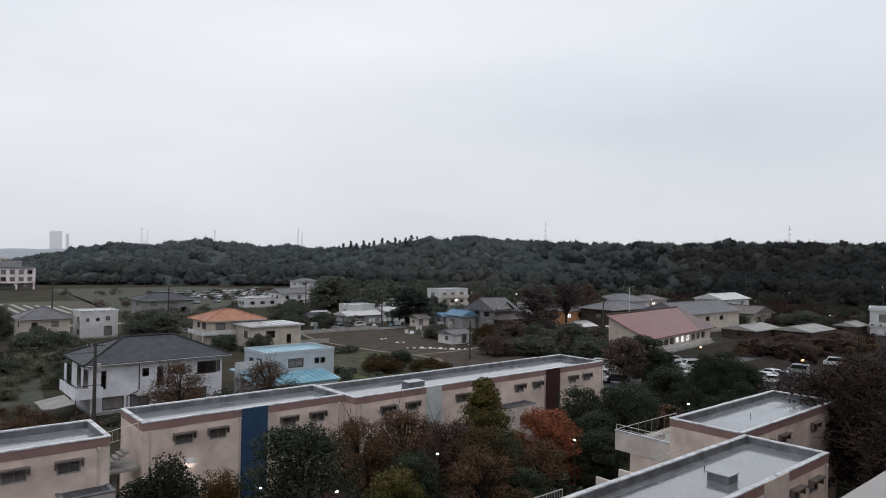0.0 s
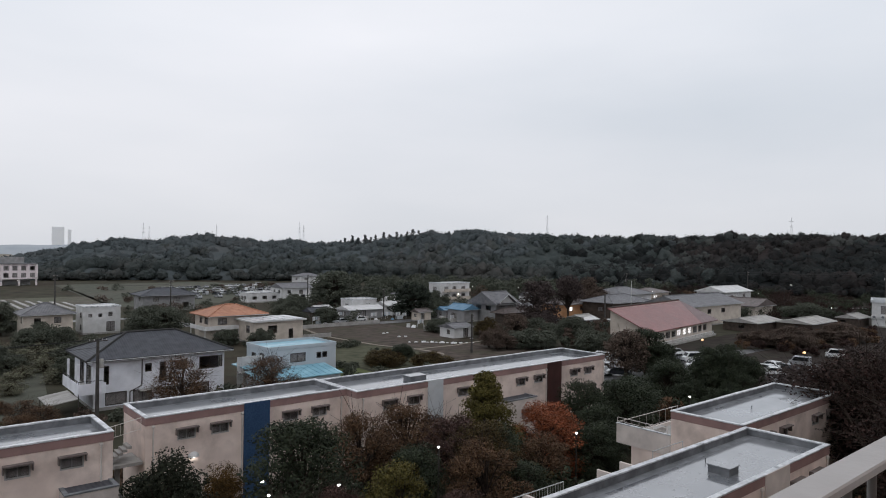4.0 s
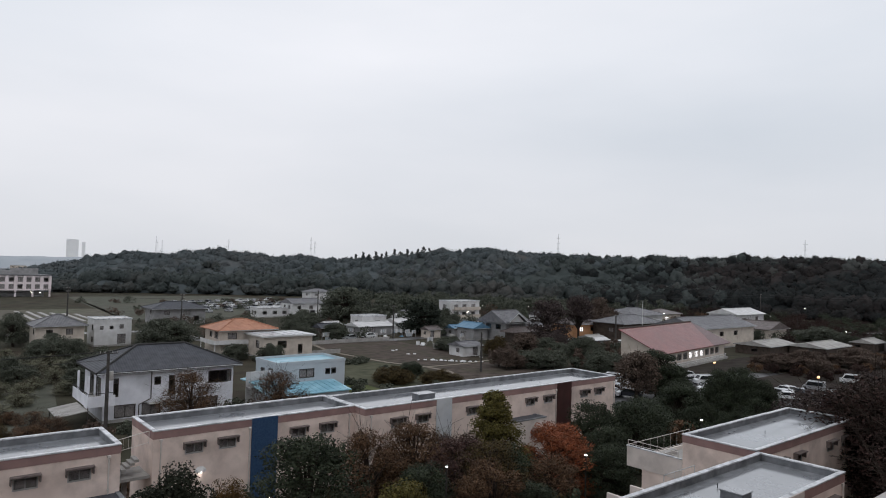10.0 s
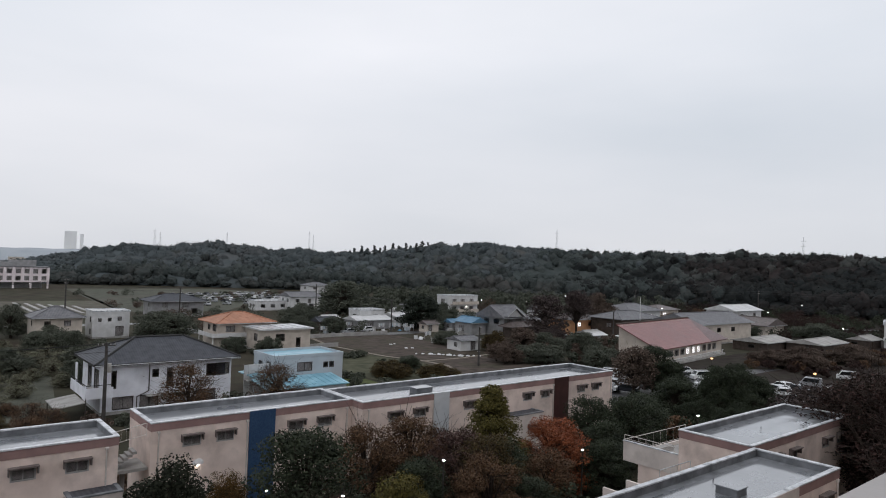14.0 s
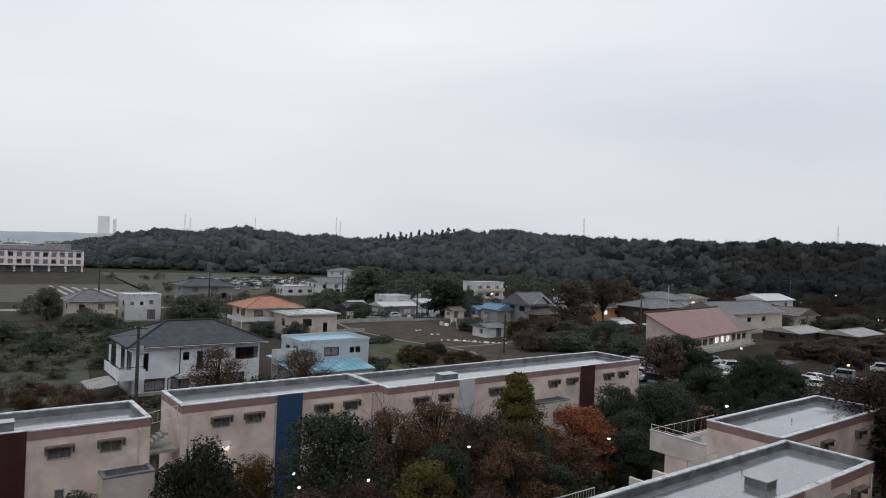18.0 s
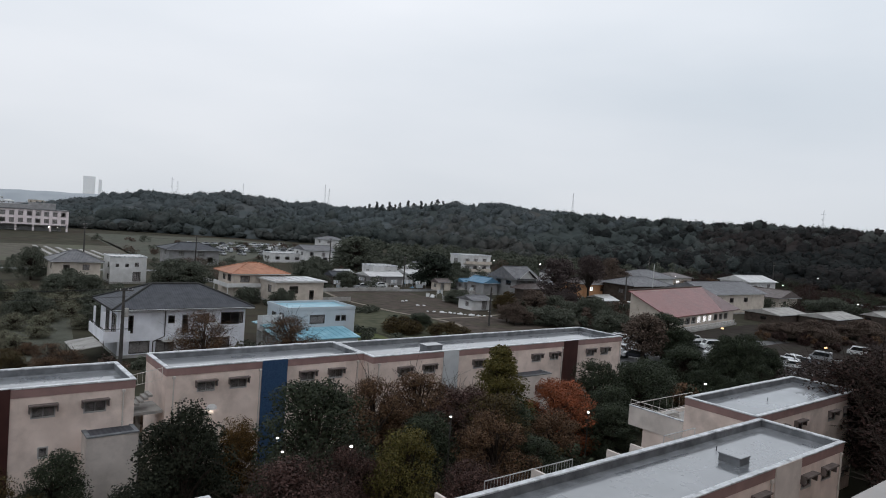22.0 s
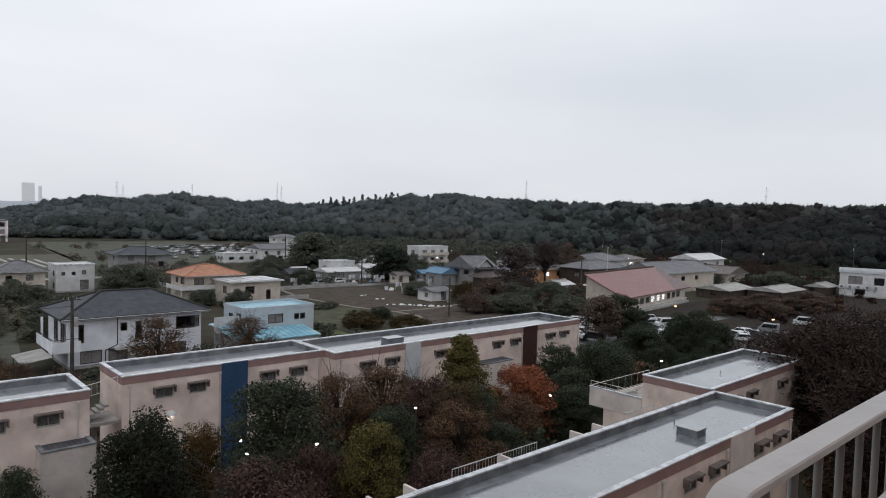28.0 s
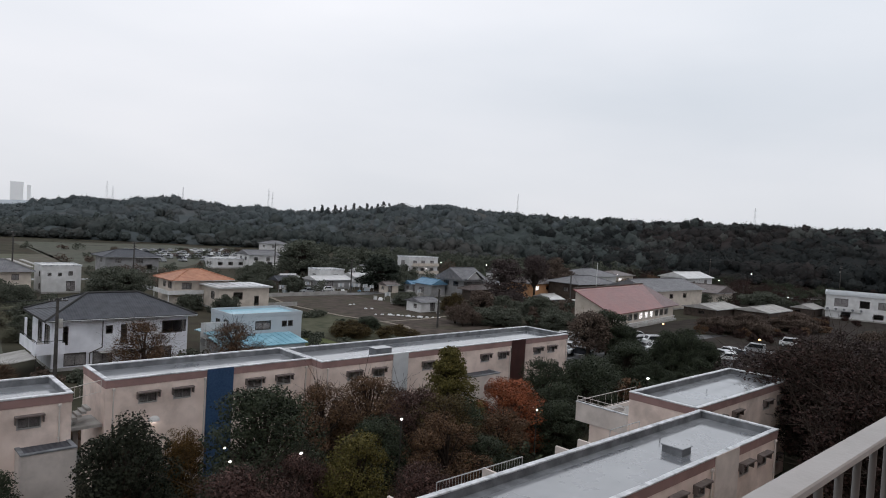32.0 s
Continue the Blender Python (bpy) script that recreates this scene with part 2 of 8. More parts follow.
M["tile_grey"] = ribbed(mat("grey_roof_tile", (0.0935, 0.0935, 0.1023), (0.1595, 0.1595, 0.1683), 0.55, 1.0, 0.3, 8, stain=((0.20, 0.20, 0.21), 0.25, 0.4), spec=0.3), "X", 0.3)
M["tile_brown"] = ribbed(mat("brown_roof_slate", (0.07, 0.055, 0.052), (0.13, 0.105, 0.10), 0.6, 1.0, 0.3, 8, coat=0.2), "X", 0.35)
M["tile_mauve"] = ribbed(mat("mauve_roof_slate", (0.20, 0.16, 0.165), (0.29, 0.235, 0.24), 0.6, 1.0, 0.3, 8, stain=((0.14, 0.11, 0.11), 0.3, 0.4), coat=0.2), "X", 0.35)
M["tile_orange"] = ribbed(mat("orange_clay_tile", (0.31, 0.135, 0.08), (0.46, 0.225, 0.14), 0.65, 1.2, 0.3, 8, stain=((0.20, 0.10, 0.06), 0.3, 0.4)), "X", 0.3)
M["red_roof"] = ribbed(mat("faded_red_metal_roof", (0.165, 0.052, 0.048), (0.225, 0.078, 0.070), 0.45, 0.5, 0.15, 4, stain=((0.12, 0.05, 0.045), 0.15, 0.5), coat=0.2), "X", 0.5, 0.35)
M["blue_roof"] = mat("light_blue_painted_metal", (0.16, 0.36, 0.46), (0.24, 0.47, 0.57), 0.4, 0.6, 0.1, 5, stain=((0.40, 0.60, 0.68), 0.3, 0.45), coat=0.2)
M["white_roof"] = ribbed(mat("pale_metal_roof", (0.45, 0.45, 0.45), (0.60, 0.60, 0.60), 0.45, 0.5, 0.1, 5, stain=((0.30, 0.29, 0.28), 0.3, 0.5), coat=0.2), "X", 0.6, 0.3)
M["tarp_blue"] = mat("blue_tarpaulin", (0.06, 0.15, 0.24), (0.12, 0.24, 0.35), 0.5, 0.8, 0.4, 3)
M["wall_white"] = mat("white_render", (0.50, 0.50, 0.50), (0.64, 0.64, 0.64), 0.8, 0.7, 0.15, 12, stain=((0.36, 0.35, 0.33), 0.4, 0.4))
M["wall_lilac"] = mat("cool_white_render", (0.6384, 0.6512, 0.7022), (0.7916, 0.8044, 0.8555), 0.8, 0.6, 0.15, 12, stain=((0.38, 0.38, 0.40), 0.35, 0.35))
M["wall_blue"] = mat("pale_blue_grey_siding", (0.3864, 0.4284, 0.4620), (0.4704, 0.5124, 0.5460), 0.7, 0.6, 0.15, 12, stain=((0.36, 0.40, 0.43), 0.3, 0.35))
M["wall_beige"] = mat("beige_render", (0.45, 0.395, 0.34), (0.58, 0.515, 0.45), 0.85, 0.7, 0.2, 12, stain=((0.28, 0.23, 0.19), 0.4, 0.4))
M["wall_cream"] = mat("cream_house_render", (0.57, 0.505, 0.43), (0.69, 0.615, 0.53), 0.75, 0.7, 0.15, 12, stain=((0.36, 0.29, 0.22), 0.4, 0.35))
M["factory_cream"] = mat("pale_cream_factory_paint", (0.68, 0.68, 0.635), (0.82, 0.82, 0.775), 0.8, 0.3, 0.1, 8, stain=((0.54, 0.54, 0.50), 0.2, 0.35))
M["wall_grey"] = mat("grey_siding", (0.22, 0.22, 0.225), (0.32, 0.315, 0.315), 0.8, 0.7, 0.2, 12, stain=((0.15, 0.14, 0.14), 0.4, 0.4))
M["wall_orange"] = mat("apricot_render", (0.50, 0.25, 0.12), (0.62, 0.34, 0.18), 0.85, 0.8, 0.2, 12)
M["wall_pink"] = mat("school_pink_render", (0.6944, 0.6160, 0.6272), (0.8288, 0.7504, 0.7616), 0.85, 0.3, 0.1, 6)
M["wood_dark"] = mat("weathered_dark_timber", (0.035, 0.026, 0.02), (0.085, 0.062, 0.05), 0.8, 1.5, 0.3, 10)
M["bark"] = mat("damp_bark", (0.022, 0.017, 0.014), (0.062, 0.048, 0.040), 0.9, 6.0, 0.7, 25, spec=0.08)
M["concrete_pole"] = mat("concrete_pole", (0.035, 0.032, 0.03), (0.07, 0.064, 0.06), 0.85, 2.0, 0.2, 15)
M["cable"] = mat("black_cable", (0.012, 0.012, 0.012), (0.025, 0.025, 0.025), 0.6, 5.0)
M["tyre"] = mat("rubber", (0.012, 0.012, 0.012), (0.025, 0.025, 0.025), 0.8, 6.0)
M["car_white"] = mat("white_car_paint", (0.62, 0.63, 0.64), (0.68, 0.69, 0.70), 0.25, 1.0, coat=0.8)
M["car_silver"] = mat("silver_car_paint", (0.32, 0.33, 0.35), (0.40, 0.41, 0.43), 0.3, 1.0, metal=0.3, coat=0.8)
M["car_dark"] = mat("dark_car_paint", (0.02, 0.022, 0.03), (0.035, 0.04, 0.05), 0.25, 1.0, coat=0.8)
M["car_glass"] = mat("tinted_car_glass", (0.012, 0.014, 0.016), (0.02, 0.023, 0.026), 0.06, 1.0)
M["plastic_white"] = mat("white_plastic_sheet", (0.55, 0.56, 0.57), (0.74, 0.75, 0.76), 0.5, 1.2, 0.5, 6, stain=((0.35, 0.33, 0.31), 0.6, 0.5))
M["net_pink"] = mat("rosy_field_net", (0.50, 0.34, 0.32), (0.66, 0.48, 0.45), 0.7, 1.2, 0.4, 6)
M["lamp"] = glow("lamp_glow", (1.0, 0.96, 0.9), 30.0)
M["lamp_warm"] = glow("warm_lamp_glow", (1.0, 0.55, 0.22), 3.0)
M["panel_glow"] = glow("blind_and_sign_glow", (1.0, 0.97, 0.92), 1.6)
# distant things: the haze is painted into these pale base colours
M["far_hill"] = mat("haze_paled_distance", (0.29, 0.32, 0.35), (0.37, 0.40, 0.43), 1.0, 0.02)
M["near_hill"] = mat("haze_tinted_hill", (0.15, 0.172, 0.18), (0.20, 0.222, 0.23), 1.0, 0.05, 0.8, 0.15)
M["far_wall"] = mat("haze_paled_wall", (0.60, 0.63, 0.67), (0.74, 0.77, 0.80), 0.9, 0.05)
M["mast"] = mat("haze_paled_tower", (0.88, 0.90, 0.92), (0.93, 0.94, 0.95), 0.7, 0.3)
wet = M["wet_roof"].node_tree.nodes["Principled BSDF"]
wet.inputs["Coat IOR"].default_value = 1.65
LEAF = {
    "evergreen": mat("evergreen_leaves", (0.0143, 0.0193, 0.0129), (0.0543, 0.0658, 0.0400), 0.65, 1.2, island=0.3, spec=0.12),
    "olive": mat("olive_leaves", (0.024, 0.018, 0.009), (0.096, 0.070, 0.030), 0.7, 1.2, island=0.5, spec=0.1),
    "yellow": mat("yellowing_leaves", (0.0391, 0.0247, 0.0093), (0.1530, 0.0892, 0.0323), 0.7, 1.2, island=0.5, spec=0.1),
    "cherry": mat("russet_leaves", (0.046, 0.028, 0.018), (0.160, 0.096, 0.058), 0.7, 1.0, island=0.4, spec=0.1),
    "sparse": mat("dark_wine_leaves", (0.0157, 0.0101, 0.0090), (0.0538, 0.0314, 0.0269), 0.7, 1.0, island=0.5, spec=0.08),
    "maple": mat("scarlet_leaves", (0.105, 0.036, 0.018), (0.36, 0.115, 0.055), 0.6, 1.0, island=0.4, spec=0.1),
    "round": mat("dark_crown_leaves", (0.0110, 0.0154, 0.0121), (0.0396, 0.0484, 0.0352), 0.7, 0.6, island=0.5, spec=0.1),
    # woods leaves in three tones; haze is mixed into the two paler ones
    "forest": mat("haze_paled_wood_leaves", (0.068, 0.081, 0.085), (0.096, 0.110, 0.114), 0.9, 0.10, island=0.06, stain=((0.115, 0.098, 0.092), 0.012, 0.6), spec=0.04),
    "thicket": mat("unhazed_autumn_wood_leaves", (0.018, 0.021, 0.022), (0.034, 0.036, 0.035), 0.9, 0.10, island=0.06, stain=((0.048, 0.036, 0.034), 0.014, 0.8), spec=0.04),
    "half_hazed": mat("half_hazed_wood_leaves", (0.044, 0.054, 0.053), (0.072, 0.083, 0.079), 0.9, 0.10, island=0.06, stain=((0.090, 0.078, 0.072), 0.014, 0.7), spec=0.04),
    # paler far copies of evergreen and russet leaves; haze is put into the colour
    "hazed_green": mat("haze_paled_evergreen_leaves", (0.0467, 0.0532, 0.0415), (0.1194, 0.1285, 0.0999), 0.8, 0.6, island=0.4, spec=0.06),
    "hazed_russet": mat("haze_paled_russet_leaves", (0.0529, 0.0397, 0.0330), (0.1521, 0.1137, 0.0926), 0.8, 0.6, island=0.4, spec=0.06),
    "gold": mat("yellow_green_conifer_leaves", (0.044, 0.040, 0.013), (0.135, 0.116, 0.038), 0.7, 1.2, island=0.5, spec=0.08),
    "plum": mat("purple_brown_leaves", (0.0351, 0.0273, 0.0273), (0.0988, 0.0780, 0.0741), 0.8, 0.8, island=0.4, spec=0.06),
    "wine": mat("wine_brown_leaves", (0.032, 0.019, 0.017), (0.112, 0.066, 0.058), 0.7, 1.0, island=0.45, spec=0.1),
    "yew": mat("blackish_green_leaves", (0.010, 0.013, 0.009), (0.036, 0.040, 0.027), 0.7, 1.0, island=0.4, spec=0.08),
    "standard": mat("dull_purple_leaves", (0.034, 0.026, 0.026), (0.094, 0.074, 0.070), 0.8, 0.8, island=0.4, spec=0.06),
    "orchard": mat("greyish_orchard_leaves", (0.1114, 0.1159, 0.0803), (0.2451, 0.2362, 0.1693), 0.8, 0.7, island=0.4, spec=0.06),
}

# canopy in the same three tones, haze painted into the paler two
M["canopy"] = mat("haze_paled_canopy", (0.064, 0.077, 0.081), (0.090, 0.104, 0.108), 0.95, 0.16, 0.7, 0.9, island=0.2, stain=((0.112, 0.104, 0.102), 0.02, 0.5), spec=0.03)
M["canopy_mid"] = mat("half_hazed_canopy", (0.042, 0.051, 0.051), (0.068, 0.078, 0.075), 0.95, 0.16, 0.7, 0.9, island=0.2, stain=((0.088, 0.074, 0.068), 0.02, 0.6), spec=0.03)
M["canopy_dark"] = mat("unhazed_autumn_canopy", (0.017, 0.020, 0.021), (0.032, 0.035, 0.034), 0.95, 0.16, 0.7, 0.9, island=0.25, stain=((0.050, 0.036, 0.034), 0.02, 0.7), spec=0.03)


# ---- builders ----
def mesh_of(name, bm):
    me = bpy.data.meshes.new(name)
    bm.to_mesh(me)
    bm.free()
    return me


def part(name, bm, material, parent=None, label=""):
    """Links a bmesh, or a mesh, as one object under a thing or a part."""
    if name in ("wall", "porch_wing") and isinstance(bm, bmesh.types.BMesh):
        bmesh.ops.remove_doubles(bm, verts=bm.verts, dist=0.0005)
    me = mesh_of(name, bm) if isinstance(bm, bmesh.types.BMesh) else bm
    if not me.materials:
        me.materials.append(material)
    ob = new(name, me)
    ob.parent = parent
    if label:
        ob["label"] = label
    return ob


def thing(name, x, y, z, label, category, group="", kind="", turn=0.0):
    ob = new(name)
    ob.empty_display_size = 0.5
    ob.location = (x, y, z)
    ob.rotation_euler = (0, 0, radians(turn))
    return tagged(ob, label, category, group, kind)


def box(bm, x0, y0, z0, x1, y1, z1, bevel=0.0):
    v = [bm.verts.new(p) for p in ((x0, y0, z0), (x1, y0, z0), (x1, y1, z0), (x0, y1, z0), (x0, y0, z1), (x1, y0, z1), (x1, y1, z1), (x0, y1, z1))]
    f = [bm.faces.new([v[i] for i in q]) for q in ((3, 2, 1, 0), (4, 5, 6, 7), (0, 1, 5, 4), (1, 2, 6, 5), (2, 3, 7, 6), (3, 0, 4, 7))]
    if bevel:
        edges = list({e for a in f for e in a.edges})
        bmesh.ops.bevel(bm, geom=edges, offset=bevel, segments=1, affect="EDGES", profile=0.5)
    return bm


def boxes(*dims, bevel=0.0):
    bm = bmesh.new()
    for d in dims:
        box(bm, *d, bevel=bevel)
    return bm


def rod(bm, a, b, r0, r1=None, sides=8, caps=True):
    """A tapered round bar from a to b."""
    a, b = Vector(a), Vector(b)
    r1 = r0 if r1 is None else r1
    q = (b - a).to_track_quat("Z", "Y")
    rings = []
    for p, r in ((a, r0), (b, r1)):
        rings.append([bm.verts.new(p + q @ Vector((r * math.cos(2 * math.pi * i / sides), r * math.sin(2 * math.pi * i / sides), 0))) for i in range(sides)])
    for i in range(sides):
        j = (i + 1) % sides
        bm.faces.new((rings[0][i], rings[0][j], rings[1][j], rings[1][i]))
    if caps:
        bm.faces.new(rings[0][::-1])
        bm.faces.new(rings[1])
    return bm


def prism(bm, outline, axis, a, b):
    """Extrudes a closed outline of (u, z) from a to b along x or y."""
    def at(u, z, s):
        return (s, u, z) if axis == "x" else (u, s, z)
    lo = [bm.verts.new(at(u, z, a)) for u, z in outline]
    hi = [bm.verts.new(at(u, z, b)) for u, z in outline]
    n = len(outline)
    bm.faces.new(lo)
    bm.faces.new(hi[::-1])
    for i in range(n):
        j = (i + 1) % n
        bm.faces.new((lo[i], hi[i], hi[j], lo[j]))
    bmesh.ops.recalc_face_normals(bm, faces=bm.faces)
    return bm


def sheet(points, thick=0.0):
    """A flat polygon of (x, y, z), optionally given thickness downwards."""
    bm = bmesh.new()
    top = [bm.verts.new(p) for p in points]
    bm.faces.new(top)
    if thick:
        low = [bm.verts.new((p[0], p[1], p[2] - thick)) for p in points]
        bm.faces.new(low[::-1])
        for i in range(len(top)):
            j = (i + 1) % len(top)
            bm.faces.new((top[j], top[i], low[i], low[j]))
    bmesh.ops.recalc_face_normals(bm, faces=bm.faces)
    if bm.faces[:] and not thick and bm.faces[:][0].normal.z < 0:
        bmesh.ops.reverse_faces(bm, faces=bm.faces[:])
    return bm


def wall_holes(bm, face, w, d, z0, z1, t, holes):
    """One wall of a w x d plan with real openings: face S, N, W or E; holes (u0, z0, u1, z1) along it."""
    length = w if face in "SN" else d - 2 * t
    us = sorted({0.0, length, *[h[0] for h in holes], *[h[2] for h in holes]})
    zs = sorted({z0, z1, *[h[1] for h in holes], *[h[3] for h in holes]})
    for za, zb in zip(zs, zs[1:]):
        run = None
        for ua, ub in zip(us, us[1:]):
            um, zm = (ua + ub) / 2, (za + zb) / 2
            solid = not any(h[0] < um < h[2] and h[1] < zm < h[3] for h in holes)
            if solid:
                run = (run[0], ub) if run else (ua, ub)
            if run and (not solid or ub == us[-1]):
                a, b = run
                if face == "S":
                    box(bm, a, 0, za, b, t, zb)
                elif face == "N":
                    box(bm, a, d - t, za, b, d, zb)
                elif face == "W":
                    box(bm, 0, t + a, za, t, t + b, zb)
                else:
                    box(bm, w - t, t + a, za, w, t + b, zb)
                run = None
    return bm


def window(parent, face, w, d, t, u, z, ww, hh, frame_mat, lit=False, hood=False, curtain=False, mullions=1):
    """A framed window in an opening: frame with mullions, pane, and a hood where there is one."""
    f = 0.05
    def put(bm, a, b, o0, o1, za, zb):
        if face == "S":
            box(bm, a, o0, za, b, o1, zb)
        elif face == "N":
            box(bm, a, d - o1, za, b, d - o0, zb)
        elif face == "W":
            box(bm, o0, t + a, za, o1, t + b, zb)
        else:
            box(bm, w - o1, t + a, za, w - o0, t + b, zb)
    bm = bmesh.new()
    put(bm, u - 0.03, u + ww + 0.03, -0.03, 0.08, z - 0.04, z + f)
    put(bm, u - 0.03, u + ww + 0.03, -0.03, 0.08, z + hh - f, z + hh + 0.03)
    put(bm, u - 0.03, u + f, -0.02, 0.08, z + f, z + hh - f)
    put(bm, u + ww - f, u + ww + 0.03, -0.02, 0.08, z + f, z + hh - f)
    for k in range(mullions):
        c = u + ww * (k + 1) / (mullions + 1)
        put(bm, c - 0.025, c + 0.025, 0.0, 0.07, z + f, z + hh - f)
    win = part("window", bm, frame_mat, parent)
    bm = bmesh.new()
    put(bm, u + f, u + ww - f, 0.03, 0.04, z + f, z + hh - f)
    pane = part("pane", bm, M["pane"], win)
    pane.visible_shadow = False
    bm = bmesh.new()
    put(bm, u + f, u + ww - f, 0.16, 0.17, z + f, z + hh - f)
    if lit:
        # no lamp behind it: the blind itself emits in place of room light
        part("lit_blind", bm, M["panel_glow"], win, "blind that glows itself, standing for room light")
    elif curtain:
        part("curtain", bm, M["curtain"], win)
    else:
        bm.free()
    if hood:
        bm = bmesh.new()
        put(bm, u - 0.16, u + ww + 0.16, -0.42, -0.001, z + hh + 0.06, z + hh + 0.15)
        put(bm, u - 0.16, u - 0.09, -0.30, -0.001, z + hh - 0.35, z + hh + 0.058)
        put(bm, u + ww + 0.09, u + ww + 0.16, -0.30, -0.001, z + hh - 0.35, z + hh + 0.058)
        part("window_hood", bm, M["hood"], win, "dark rain-stained concrete window hood")
    return win


def hip_roof(w, d, z, rise, over, axis, gable=False, thick=0.16):
    """A hipped or gabled roof over a w x d plan, with thickness and eaves."""
    x0, y0, x1, y1 = -over, -over, w + over, d + over
    if axis == "x":
        run = 0.0 if gable else min((y1 - y0) / 2, (x1 - x0) / 2 - 0.2)
        r0, r1 = (x0 + run, (y0 + y1) / 2), (x1 - run, (y0 + y1) / 2)
    else:
        run = 0.0 if gable else min((x1 - x0) / 2, (y1 - y0) / 2 - 0.2)
        r0, r1 = ((x0 + x1) / 2, y0 + run), ((x0 + x1) / 2, y1 - run)
    bm = bmesh.new()
    lo = [bm.verts.new((x, y, z - thick)) for x, y in ((x0, y0), (x1, y0), (x1, y1), (x0, y1))]
    up = [bm.verts.new((x, y, z)) for x, y in ((x0, y0), (x1, y0), (x1, y1), (x0, y1))]
    a, b = bm.verts.new((*r0, z + rise)), bm.verts.new((*r1, z + rise))
    bm.faces.new(lo[::-1])
    for i in range(4):
        j = (i + 1) % 4
        bm.faces.new((lo[i], lo[j], up[j], up[i]))
    if axis == "x":
        fs = ((up[0], up[1], b, a), (up[2], up[3], a, b), (up[1], up[2], b), (up[3], up[0], a))
    else:
        fs = ((up[1], up[2], b, a), (up[3], up[0], a, b), (up[0], up[1], a), (up[2], up[3], b))
    for f in fs:
        bm.faces.new(f)
    bmesh.ops.recalc_face_normals(bm, faces=bm.faces)
    caps = bmesh.new()
    hips = [(r0, r1)]
    if not gable:
        ends = ((x0, y0), (x0, y1), (x1, y0), (x1, y1)) if axis == "x" else ((x0, y0), (x1, y0), (x0, y1), (x1, y1))
        for k, c in enumerate(ends):
            rr = r0 if k < 2 else r1
            rod(caps, (*c, z + 0.03), (*rr, z + rise + 0.05), 0.10, 0.10, 6)
    rod(caps, (*r0, z + rise + 0.06), (*r1, z + rise + 0.06), 0.14, 0.14, 6)
    return bm, caps


def house(name, label, x0, y0, x1, y1, eave, wall, roof_mat, roof="hip", rise=2.0, over=0.6, axis="x", wins=(), frame_mat="dark_frame", category="house", cap_mat=None, plinth=True, group="", ridge_tiles=False):
    """A house: walls with real openings, framed windows, plinth, roof with ridge caps or a flat roof with parapet."""
    w, d, t = x1 - x0, y1 - y0, 0.18
    h = thing(name, x0, y0, 0, label, category, group)
    bm = bmesh.new()
    for face in "SNWE":
        wall_holes(bm, face, w, d, 0.4 if plinth else 0.0, eave - 0.02, t, [(o[1], o[2], o[1] + o[3], o[2] + o[4]) for o in wins if o[0] == face])
    part("wall", bm, M[wall], h)
    if plinth:
        part("plinth", boxes((0.03, 0.03, 0, w - 0.03, d - 0.03, 0.4)), M["slab"], h)
    part("inner_floor", boxes((t + 0.01, t + 0.01, 0.41, w - t - 0.01, d - t - 0.01, 0.45), *(((t + 0.01, t + 0.01, 3.0, w - t - 0.01, d - t - 0.01, 3.1),) if eave > 4.5 else ())), M["interior"], h)
    if roof == "flat":
        part("roof", boxes((0.12, 0.12, eave - 0.01, w - 0.12, d - 0.12, eave + 0.12)), M[roof_mat], h)
        cm = M[cap_mat or "coping"]
        part("parapet", boxes((-over, -over, eave, w + over, 0.12, eave + rise), (-over, d - 0.12, eave, w + over, d + over, eave + rise), (-over, 0.121, eave, 0.12, d - 0.121, eave + rise), (w - 0.12, 0.121, eave, w + over, d - 0.121, eave + rise)), cm, h)
    elif roof == "shed":
        bm = bmesh.new()
        prism(bm, ((-over, eave - 0.1), (d + over, eave + rise), (d + over, eave + rise + 0.15), (-over, eave + 0.08)), "x", -over, w + over)
        part("roof", bm, M[roof_mat], h)
    else:
        bm, caps = hip_roof(w, d, eave + 0.14, rise, over, axis, roof == "gable")
        part("roof", bm, M[roof_mat], h)
        if ridge_tiles:
            caps.free()
            run = min(w, d) / 2 + over
            z0, zt = eave + 0.16, eave + rise + 0.19
            ends = (run - over, d / 2), (w - run + over, d / 2)
            tile = mesh_of("ridge_tile", rod(bmesh.new(), (0, 0, 0), (0, 0, 0.36), 0.13, 0.16, 8))
            tile.materials.append(M[cap_mat or roof_mat])
            lines = [(Vector((*ends[0], zt)), Vector((*ends[1], zt)))] + [(Vector((x, y, z0)), Vector((*ends[k], zt))) for k, x in ((0, -over), (1, w + over)) for y in (-over, d + over)]
            for a, b in lines:
                q = (b - a).to_track_quat("Z", "Y")
                for i in range(int((b - a).length / 0.36)):
                    o = part("ridge_tile", tile, None, h)
                    o.location, o.rotation_euler = a + (b - a).normalized() * (0.36 * i), q.to_euler()
        else:
            part("ridge_cap", caps, M[cap_mat or roof_mat], h)
        if roof == "gable":
            bm = bmesh.new()
            if axis == "x":
                for a in (0.0, w - t):
                    prism(bm, ((0.02, eave - 0.02), (d - 0.02, eave - 0.02), (d / 2, eave + rise * (d / (d + 2 * over)) - 0.02)), "x", a, a + t)
            else:
                for a in (0.0, d - t):
                    prism(bm, ((0.02, eave - 0.02), (w - 0.02, eave - 0.02), (w / 2, eave + rise * (w / (w + 2 * over)) - 0.02)), "y", a, a + t)
            part("gable_end", bm, M[wall], h)
        gut = bmesh.new()
